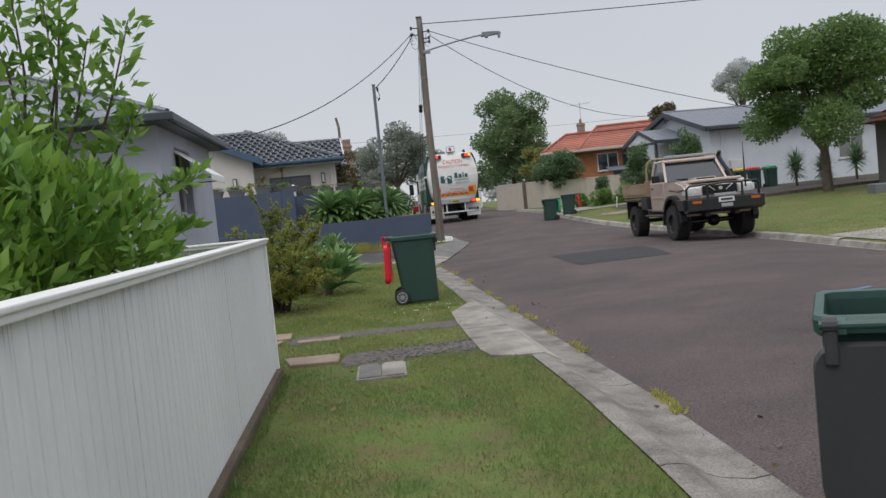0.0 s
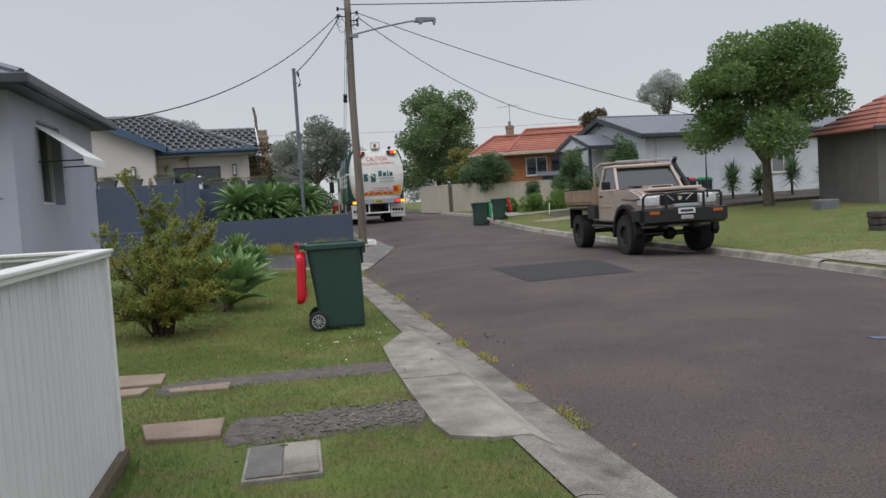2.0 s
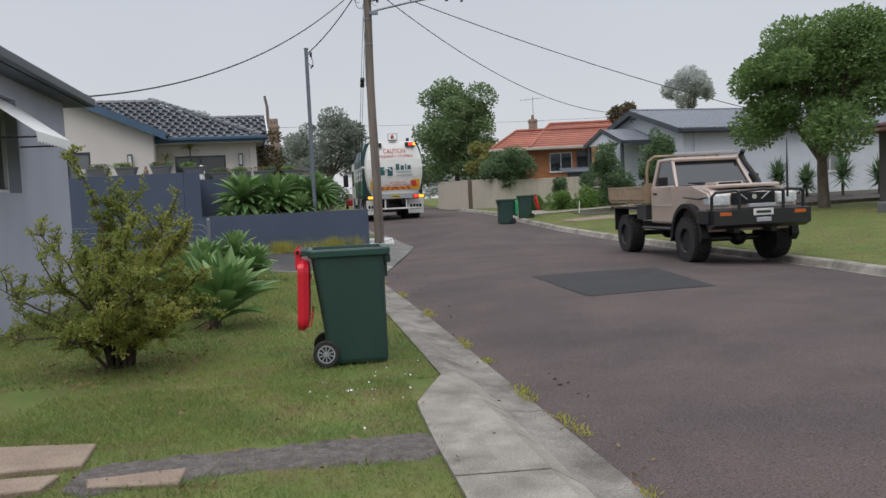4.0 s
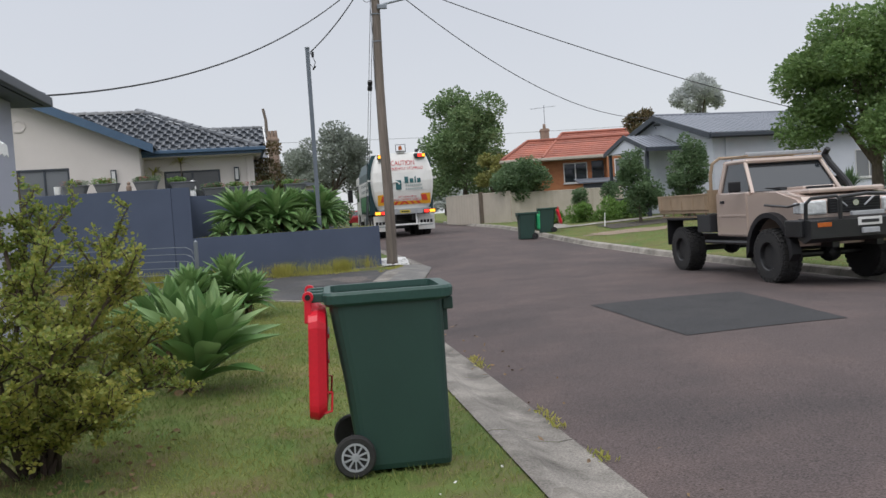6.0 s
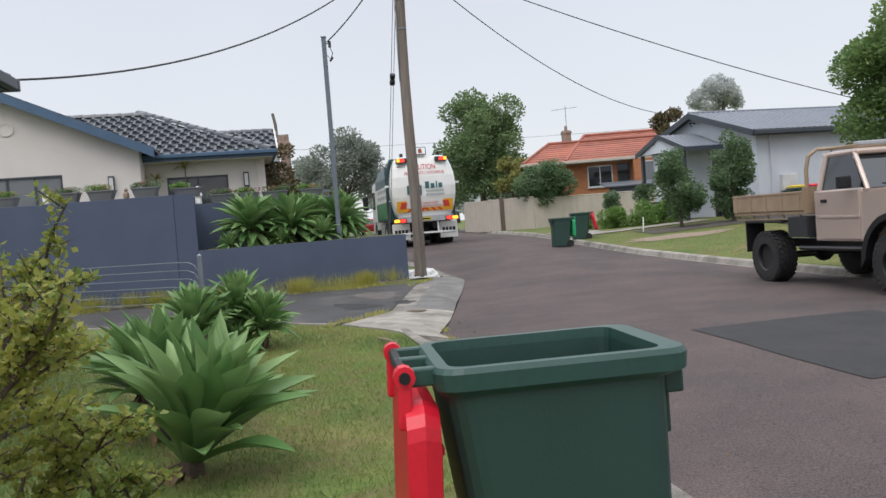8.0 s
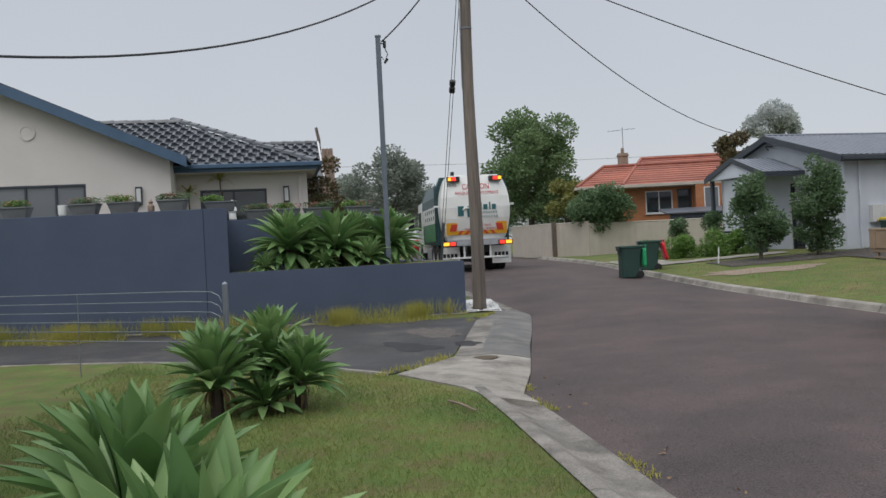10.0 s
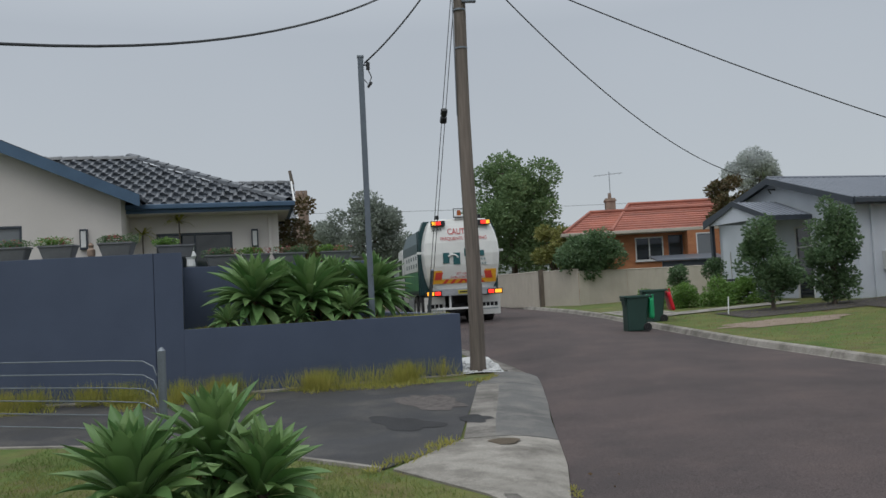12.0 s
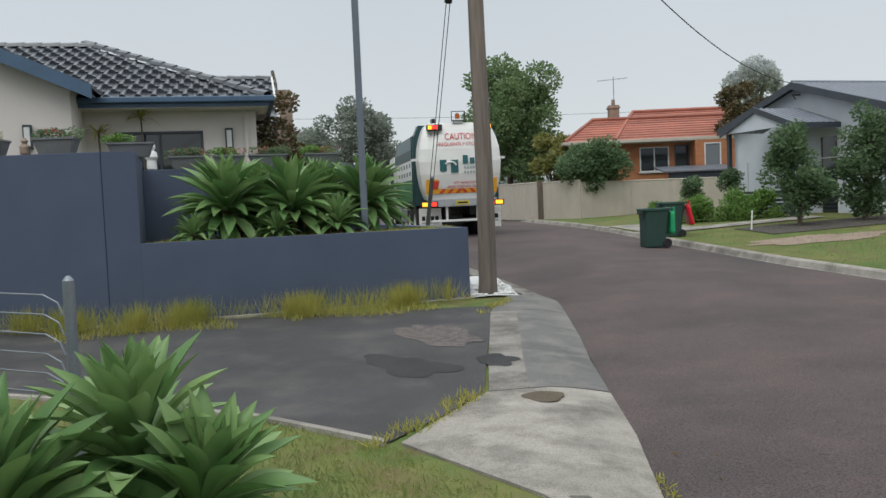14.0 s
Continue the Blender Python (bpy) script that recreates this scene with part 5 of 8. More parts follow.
# ---- four-wheel-drive tray utility ----
def off_road_wheel(parent, x, y, s):
    wh = new("wheel")
    wh.parent = parent
    r, w = 0.475, 0.34
    m = Matrix.Translation((x, y, r)) @ Matrix.Rotation(radians(90 * s), 4, "Y")
    bm = lathe(bmesh.new(), [(0.24, -w / 2), (0.38, -w / 2), (0.44, -w * 0.46), (0.462, -w * 0.36), (0.462, w * 0.36), (0.44, w * 0.46), (0.38, w / 2), (0.25, w / 2), (0.24, w * 0.3)], None, 32)
    for k in range(30):
        a = 2 * math.pi * k / 30
        for v, tw in ((-w * 0.34, 0.0), (-w * 0.1, 0.5), (w * 0.12, 0.0), (w * 0.35, 0.5)):
            box(bm, 0.452, 0.478, -0.032, 0.032, v - 0.032, v + 0.032, m=Matrix.Rotation(a + tw * 2 * math.pi / 30, 4, "Z"))
        box(bm, 0.40, 0.452, -0.03, 0.03, w * 0.46, w * 0.505, m=Matrix.Rotation(a, 4, "Z"))
    bmesh.ops.transform(bm, matrix=m, verts=bm.verts)
    part("tyre", bm, M_RUBBER, wh, "chunky mud-terrain tyre")
    bm = lathe(bmesh.new(), [(0.0, w * 0.05), (0.07, w * 0.22), (0.09, w * 0.05), (0.17, w * 0.0), (0.215, w * 0.12), (0.235, w * 0.46), (0.25, w * 0.5), (0.245, -w * 0.3)], m, 28)
    part("rim", bm, M_BLACKM, wh, "black steel rim")
    bm = bmesh.new()
    for k in range(6):
        a = 2 * math.pi * k / 6
        rod(bm, (0.1 * math.cos(a), 0.1 * math.sin(a), w * 0.05), (0.1 * math.cos(a), 0.1 * math.sin(a), w * 0.14), 0.013, seg=6)
    bmesh.ops.transform(bm, matrix=m, verts=bm.verts)
    part("wheel_nuts", bm, M_HUB, wh)
    return wh


def tray_ute():
    th = thing("four_wheel_drive_ute", (7.0, 21.95, -0.02), 2.5, "champagne-coloured lifted four-wheel-drive ute with a tan tray", "ute")
    th.scale = (1.04, 1.06, 0.96)
    hw = 0.84
    # front wings and bonnet; front of the car looks to -y
    bm = bmesh.new()
    arch = [(0.62 * math.cos(a), 0.475 + 0.68 * math.sin(a)) for a in [radians(v) for v in range(15, 166, 15)]]
    prism(bm, [(0.8, 0.78), (0.8, 1.60), (-0.1, 1.57), (-0.72, 1.47), (-0.80, 1.38), (-0.82, 1.0), (-0.66, 0.98)] + [(u, v) for u, v in reversed(arch)] + [(0.64, 0.78)], -hw, hw, "x")
    bmesh.ops.bevel(bm, geom=[e for e in bm.edges if len({round(v.co.x, 3) for v in e.verts}) == 1 and min(v.co.z for v in e.verts) > 1.3], offset=0.05, segments=2, affect="EDGES")
    part("front_body", bm, M_GOLD, th)
    part("bonnet", boxes((-0.62, 0.62, -0.68, 0.72, 1.52, 1.60), bevel=0.03), M_GOLD, th)
    part("bonnet_scoop", boxes((-0.28, 0.28, 0.05, 0.55, 1.59, 1.655), bevel=0.02), M_GOLD, th)
    part("scoop_mouth", boxes((-0.23, 0.23, 0.04, 0.06, 1.605, 1.645)), M_BLACK, th)
    # cab lower half with doors
    part("cab_body", boxes((-hw, hw, 0.8, 2.0, 0.78, 1.62), bevel=0.03), M_GOLD, th)
    for s in (-1, 1):
        d = new("door")
        d.parent = th
        part("door_skin", boxes((s * (hw + 0.006) - 0.012, s * (hw + 0.006) + 0.012, 0.84, 1.84, 0.82, 1.60), bevel=0.01), M_GOLD, d)
        part("door_handle", boxes((s * (hw + 0.025) - 0.015, s * (hw + 0.025) + 0.015, 1.62, 1.76, 1.42, 1.47), bevel=0.008), M_BLACK, d)
        part("door_moulding", boxes((s * (hw + 0.02) - 0.01, s * (hw + 0.02) + 0.01, 0.84, 1.84, 1.16, 1.20), bevel=0.005), M_GOLD, d)
        part("mirror", boxes((s * (hw + 0.14) - 0.1, s * (hw + 0.14) + 0.1, 0.93, 1.03, 1.62, 1.82), bevel=0.025), M_BLACK, d)
        # pillars
        part("pillar", rod(bmesh.new(), (s * (hw - 0.05), 0.72, 1.58), (s * (hw - 0.15), 1.12, 2.18), 0.035, seg=8), M_GOLD, th)
        part("pillar", rod(bmesh.new(), (s * (hw - 0.03), 1.86, 1.6), (s * (hw - 0.14), 1.80, 2.18), 0.05, seg=8), M_GOLD, th)
        bm = bmesh.new()
        quad = [(s * (hw - 0.035), 0.80, 1.62), (s * (hw - 0.035), 1.84, 1.62), (s * (hw - 0.135), 1.78, 2.15), (s * (hw - 0.135), 1.16, 2.15)]
        bm.faces.new([bm.verts.new(p) for p in quad])
        part("side_window", bm, M_GLASS, th)
        part("sill_step", rod(bmesh.new(), (s * 0.86, 0.75, 0.68), (s * 0.86, 2.4, 0.66), 0.04, seg=8), M_BLACKM, th)
        # wheel arch flares
        bm = bmesh.new()
        prism(bm, [(0.72 * math.cos(a), 0.475 + 0.76 * math.sin(a)) for a in [radians(v) for v in range(-5, 186, 12)]] + [(0.62 * math.cos(a), 0.475 + 0.67 * math.sin(a)) for a in [radians(v) for v in range(185, -6, -12)]], s * (hw - 0.02), s * (hw + 0.12), "x")
        part("wheel_flare", bm, M_BLACK, th, "black rubber flare")
    bm = bmesh.new()
    bm.faces.new([bm.verts.new(p) for p in ((-0.74, 0.76, 1.61), (0.74, 0.76, 1.61), (0.66, 1.14, 2.15), (-0.66, 1.14, 2.15))])
    part("windscreen", bm, M_GLASS, th)
    part("rear_window", boxes((-0.66, 0.66, 1.90, 1.92, 1.62, 2.12)), M_GLASS, th)
    for s in (-1, 1):
        part("wiper", rod(bmesh.new(), (s * 0.1 + 0.1, 0.72, 1.63), (s * 0.1 - 0.42, 0.80, 1.66), 0.012, seg=6), M_BLACK, th)
    part("roof", boxes((-0.72, 0.72, 1.05, 1.92, 2.14, 2.24), bevel=0.045), M_GOLD, th)
    part("light_bar", boxes((-0.66, 0.66, 1.12, 1.2, 2.28, 2.35), bevel=0.015), M_HUB, th)
    part("dashboard", boxes((-0.7, 0.7, 0.85, 1.1, 1.5, 1.64)), M_BLACK, th)
    # snorkel and aerial
    part("snorkel", tube(bmesh.new(), [(0.86, 0.45, 1.48), (0.88, 0.62, 1.66), (0.80, 1.0, 2.08), (0.78, 1.10, 2.24), (0.78, 1.0, 2.34)], [0.05, 0.055, 0.055, 0.06, 0.05], 8), M_BLACK, th)
    part("aerial", tube(bmesh.new(), [(0.52, -1.1, 1.3), (0.52, -1.1, 1.75), (0.53, -1.09, 2.45)], [0.022, 0.02, 0.006], 6), M_BLACKM, th)
    # grille and lamps
    part("grille", boxes((-0.42, 0.42, -0.85, -0.80, 1.18, 1.42), bevel=0.01), M_BLACK, th)
    for k in range(5):
        part("grille_bar", boxes((-0.4, 0.4, -0.862, -0.85, 1.2 + 0.045 * k, 1.215 + 0.045 * k)), M_DLID, th)
    for s in (-1, 1):
        part("grille_trim", tube(bmesh.new(), [(s * 0.30, -0.87, 1.42), (s * 0.14, -0.87, 1.28)], 0.015, 6), M_HUB, th, "bright V-shaped grille trim")
        part("headlamp", boxes((min(s * 0.46, s * 0.80), max(s * 0.46, s * 0.80), -0.87, -0.78, 1.17, 1.40), bevel=0.03), M_LENS, th)
        part("corner_lamp", boxes((min(s * 0.80, s * 0.86), max(s * 0.80, s * 0.86), -0.82, -0.6, 1.20, 1.38), bevel=0.015), M_LENS, th)
    part("badge", lathe(bmesh.new(), [(0, 0), (0.05, 0), (0.05, 0.01), (0, 0.01)], pose(0, -0.87, 1.33, 90, 0, 0), 16), M_CHROME, th)
    # bull bar
    bar = new("bull_bar")
    bar.parent = th
    bm = bmesh.new()
    prism(bm, [(-0.98, 0.72), (-1.18, 0.80), (-1.18, 1.08), (-0.85, 1.12), (-0.82, 0.78)], -0.92, 0.92, "x")
    part("bumper", bm, M_BLACKM, bar)
    for s in (-1, 1):
        part("bumper_wing", boxes((min(s * 0.84, s * 0.98), max(s * 0.84, s * 0.98), -1.0, -0.55, 0.82, 1.1), bevel=0.02), M_BLACKM, bar)
        part("hoop", tube(bmesh.new(), [(s * 0.42, -1.12, 1.08), (s * 0.42, -1.13, 1.42), (s * 0.46, -1.1, 1.46), (s * 0.82, -1.04, 1.44), (s * 0.88, -1.0, 1.36), (s * 0.88, -0.98, 1.1)], 0.03, 8), M_BLACKM, bar)
        part("indicator", boxes((min(s * 0.60, s * 0.82), max(s * 0.60, s * 0.82), -1.19, -1.17, 0.98, 1.05), bevel=0.004), M_AMBER, bar)
        part("side_rail", tube(bmesh.new(), [(s * 0.9, -0.85, 1.36), (s * 0.93, -0.6, 1.32), (s * 0.92, 0.1, 1.36)], 0.022, 6), M_BLACKM, bar)
    part("top_rail", tube(bmesh.new(), [(-0.42, -1.13, 1.44), (0, -1.14, 1.47), (0.42, -1.13, 1.44)], 0.03, 8), M_BLACKM, bar)
    part("bar_light", boxes((-0.26, 0.26, -1.17, -1.11, 1.13, 1.20), bevel=0.01), M_HUB, bar)
    plate = part("number_plate", boxes((-0.19, 0.19, -1.2, -1.185, 0.97, 1.10), bevel=0.004), M_FRAME, bar)
    part("plate_bars", boxes((-0.14, 0.14, -1.206, -1.2, 1.01, 1.06)), M_DLID, plate)
    part("winch", boxes((-0.14, 0.14, -1.22, -1.18, 0.84, 0.93), bevel=0.012), M_HUB, bar)
    # underbody
    part("chassis", boxes((-0.42, -0.3, -0.9, 4.1, 0.62, 0.78), (0.3, 0.42, -0.9, 4.1, 0.62, 0.78), (-0.3, 0.3, 0.5, 1.4, 0.5, 0.7), bevel=0.01), M_BLACKM, th)
    for yy in (0, 3.35):
        bm = rod(bmesh.new(), (-0.7, yy, 0.475), (0.7, yy, 0.475), 0.065)
        bmesh.ops.create_icosphere(bm, subdivisions=2, radius=0.17, matrix=pose(0.1, yy, 0.475))
        part("axle", bm, M_BLACKM, th)
    for yy in (0.0, 3.35):
        for s in (-1, 1):
            off_road_wheel(th, s * 0.80, yy, s)
    # tray
    tr = new("tray")
    tr.parent = th
    tw = 0.93
    part("tray_floor", boxes((-tw, tw, 2.1, 4.45, 1.24, 1.31), bevel=0.008), M_TRAY, tr)
    for s in (-1, 1):
        sd = part("tray_side", boxes((s * tw - 0.02, s * tw + 0.02, 2.12, 4.45, 1.31, 1.62), (s * tw - 0.03, s * tw + 0.03, 2.12, 4.45, 1.60, 1.64), bevel=0.006), M_TRAY, tr)
        for k in range(5):
            part("side_rib", boxes((s * (tw + 0.025) - 0.008, s * (tw + 0.025) + 0.008, 2.2 + 0.52 * k, 2.24 + 0.52 * k, 1.31, 1.6)), M_TRAY, tr)
            part("tie_rail_post", boxes((s * (tw - 0.04) - 0.012, s * (tw - 0.04) + 0.012, 2.3 + 0.5 * k, 2.33 + 0.5 * k, 1.15, 1.25)), M_TRAY, tr)
        part("tie_rail", rod(bmesh.new(), (s * (tw - 0.03), 2.2, 1.16), (s * (tw - 0.03), 4.4, 1.16), 0.014, seg=6), M_TRAY, tr)
        part("guard", boxes((s * 0.8 - 0.17, s * 0.8 + 0.17, 2.75, 3.95, 1.10, 1.14), bevel=0.012), M_BLACK, th)
        part("mudflap", boxes((s * 0.8 - 0.17, s * 0.8 + 0.17, 3.95, 3.98, 0.55, 1.14)), M_BLACK, th)
        part("under_tray_box", boxes((s * 0.78 - 0.14, s * 0.78 + 0.14, 2.1, 2.65, 0.85, 1.2), bevel=0.01), M_DLID, th)
    part("tail_board", boxes((-tw, tw, 4.43, 4.47, 1.31, 1.63), bevel=0.006), M_TRAY, tr)
    part("head_board", boxes((-tw, tw, 2.1, 2.15, 1.31, 1.7), bevel=0.006), M_TRAY, tr)
    part("rack_hoop", tube(bmesh.new(), [(-0.86, 2.13, 1.3), (-0.86, 2.12, 2.0), (-0.82, 2.1, 2.22), (-0.7, 2.06, 2.32), (0.7, 2.06, 2.32), (0.82, 2.1, 2.22), (0.86, 2.12, 2.0), (0.86, 2.13, 1.3)], 0.032, 8), M_TRAY, tr)
    for x in (-0.45, 0, 0.45):
        part("rack_bar", rod(bmesh.new(), (x, 2.12, 1.7), (x, 2.07, 2.3), 0.016, seg=6), M_TRAY, tr)
    for s in (-1, 1):
        part("rack_runner", tube(bmesh.new(), [(s * 0.68, 2.06, 2.31), (s * 0.68, 1.05, 2.29)], 0.016, 6), M_TRAY, tr)
    return th


tray_ute()


# ---- houses on the far side ----
def sheet_roof(parent, p0, p1, q1, q0, n, m, name="roof_sheet"):
    """A ribbed metal roof face between an eave p0-p1 and a top line q0-q1."""
    rows = []
    for k in range(n + 1):
        for e, dz in ((0.0, 0.0), (0.12, 0.03), (0.2, 0.03), (0.32, 0.0)):
            u = min((k + e) / n, 1)
            rows.append([tuple(p0[i] + (p1[i] - p0[i]) * u + (dz if i == 2 else 0) for i in range(3)), tuple(q0[i] + (q1[i] - q0[i]) * u + (dz if i == 2 else 0) for i in range(3))])
    ob = part(name, grid_sheet(rows), m, parent)
    ob.modifiers.new("thickness", "SOLIDIFY").thickness = 0.02
    return ob


def pale_house():
    # local x: along the long side away from the road; local y: along the gable face
    th = thing("pale_weatherboard_house", (14.33, 43.79, 0.0), 13.0, "pale blue-white house with a grey metal gable roof and porch", "house")
    W, D, E, A = 7.8, 15.0, 4.22, 5.35
    z0 = 0.2
    bm = wall_with_holes(0, D, z0, E, [(7.6, 1.9, 1.6, 1.3)], 0.0, 0.2)
    part("wall", bm, M_LWHITE, th)
    bm = wall_with_holes(0.2, W, z0, E, [(2.2, 0.62, 0.9, 2.85)], -0.2, 0.0)
    prism(bm, [(0.0, E), (W, E), (W / 2, A)], -0.2, 0.0, "y")
    bmesh.ops.transform(bm, matrix=Matrix.Rotation(radians(90), 4, "Z"), verts=bm.verts)
    part("gable_wall", bm, M_LWHITE, th)
    part("wall", boxes((0, D, W - 0.2, W, z0, E)), M_LWHITE, th)
    part("wall", boxes((D - 0.2, D, 0.2, W - 0.2, z0, E)), M_LWHITE, th)
    window(th, 7.6, 0.0, 1.9, 1.6, 1.3, "y", glass=M_GLASSC)
    for y, z, w, h in ((2.2, 0.62, 0.9, 2.85),):
        wn_ = new("window")
        wn_.matrix_basis, wn_.parent = pose(0.0, y + w, z, 0, 0, -90), th
        t = 0.06
        part("window_frame", boxes((0, w, -0.02, 0.1, 0, t), (0, w, -0.02, 0.1, h - t, h), (0, t, -0.02, 0.1, t, h - t), (w - t, w, -0.02, 0.1, t, h - t), (0, w, -0.01, 0.08, h * 0.72, h * 0.72 + 0.05)), M_FRAME, wn_)
        part("pane", boxes((t, w - t, 0.03, 0.04, t, h - t)), M_GLASS, wn_)
    o = 0.45
    drop = o * (A - E) / (W / 2)
    sheet_roof(th, (-o, -o, E - drop + 0.08), (D + o, -o, E - drop + 0.08), (D + o, W / 2, A + 0.08), (-o, W / 2, A + 0.08), 60, M_IRON)
    sheet_roof(th, (-o, W + o, E - drop + 0.08), (D + o, W + o, E - drop + 0.08), (D + o, W / 2, A + 0.08), (-o, W / 2, A + 0.08), 60, M_IRON)
    bm = bmesh.new()
    tube(bm, [(-o, W / 2, A + 0.1), (D + o, W / 2, A + 0.1)], 0.07, 6)
    part("ridge_capping", bm, M_IRON, th)
    for s in (0, 1):
        bm = bmesh.new()
        ye = -o if s == 0 else W + o
        prism(bm, [(ye, E - drop - 0.16), (ye, E - drop + 0.09), (W / 2, A + 0.1), (W / 2, A - 0.15)], -o - 0.04, -o, "x")
        part("bargeboard", bm, M_IRON_D, th)
    part("gutter", boxes((-o, D + o, -o - 0.1, -o, E - drop - 0.1, E - drop + 0.06), bevel=0.015), M_IRON_D, th)
    part("fascia", boxes((-o, D + o, -o, -o + 0.03, E - drop - 0.14, E - drop + 0.03)), M_IRON_D, th)
    part("downpipe", rod(bmesh.new(), (0.6, -0.06, 0.4), (0.6, -0.06, E - 0.1), 0.04), M_LWHITE, th)
    part("meter_box", boxes((1.0, 1.7, -0.2, 0.0, 1.7, 2.35), bevel=0.015), M_FRAME, th)
    part("gable_bracket", tube(bmesh.new(), [(-0.3, W / 2, A - 0.5), (-0.42, W / 2, A - 0.35), (-0.1, W / 2, A - 0.35)], 0.03, 6), M_BLACKM, th)
    # porch
    po = new("porch")
    po.parent = th
    py0, py1, px = 2.2, 5.5, -2.1
    pe, pa = 3.82, 4.5
    pm = (py0 + py1) / 2
    sheet_roof(po, (px, py0 - 0.3, pe), (-0.2, py0 - 0.3, pe), (-0.2, pm, pa), (px, pm, pa), 8, M_IRON, "porch_roof")
    sheet_roof(po, (px, py1 + 0.3, pe), (-0.2, py1 + 0.3, pe), (-0.2, pm, pa), (px, pm, pa), 8, M_IRON, "porch_roof")
    bm = bmesh.new()
    prism(bm, [(py0, pe - 0.05), (py1, pe - 0.05), (pm, pa - 0.12)], px + 0.05, px + 0.1, "x")
    part("porch_gable", bm, M_LWHITE, po)
    for ya in (py0 - 0.3, py1 + 0.3):
        bm = bmesh.new()
        prism(bm, [(ya, pe - 0.16), (ya, pe + 0.05), (pm, pa + 0.08), (pm, pa - 0.13)], px - 0.04, px, "x")
        part("porch_bargeboard", bm, M_IRON_D, po)
    part("porch_fascia", boxes((px, -0.2, py0 - 0.34, py0 - 0.3, pe - 0.16, pe + 0.02)), M_IRON_D, po)
    for ya in (py0, py1):
        part("porch_post", boxes((px + 0.1, px + 0.24, ya - 0.07, ya + 0.07, 0.5, pe), bevel=0.01), M_IRON_D, po)
    part("porch_floor", boxes((px, -0.2, py0 - 0.1, py1 + 0.1, 0.3, 0.72), bevel=0.015), M_CONC, po)
    for k in range(6):
        part("balustrade_slat", boxes((px + 0.12, px + 0.15, py0 + 0.1, py1 - 0.1, 0.85 + 0.14 * k, 0.94 + 0.14 * k)), M_IRON_D, po)
    part("porch_screen", boxes((px + 0.9, px + 0.93, py1 - 0.05, py1 - 0.02, 1.4, 2.7)), M_FRAME, po)
    return th


pale_house()


def hip_courses(parent, x0, x1, y0, y1, z, run, h, n, material, run_x=None):
    """A hipped roof laid in stepped courses of tiles, each a part."""
    roof = new("roof")
    roof.parent = parent
    for k in range(n):
        bm = bmesh.new()
        a, b = k / n, (k + 1.04) / n
        za, zb = z + h * a, z + h * b
        ra, rb = run * a, run * b
        qa, qb = (run_x or run) * a, (run_x or run) * b
        lo = [(x0 + qa, y0 + ra, za + 0.05), (x1 - qa, y0 + ra, za + 0.05), (x1 - qa, y1 - ra, za + 0.05), (x0 + qa, y1 - ra, za + 0.05)]
        hi = [(x0 + qb, y0 + rb, zb), (x1 - qb, y0 + rb, zb), (x1 - qb, y1 - rb, zb), (x0 + qb, y1 - rb, zb)]
        base = [(x, y, q - 0.06) for x, y, q in lo]
        vl, vh, vb = [[bm.verts.new(p) for p in q] for q in (lo, hi, base)]
        for i in range(4):
            j = (i + 1) % 4
            bm.faces.new((vl[i], vl[j], vh[j], vh[i]))
            bm.faces.new((vb[i], vb[j], vl[j], vl[i]))
        part("tile_course", bm, material, roof)
    return roof


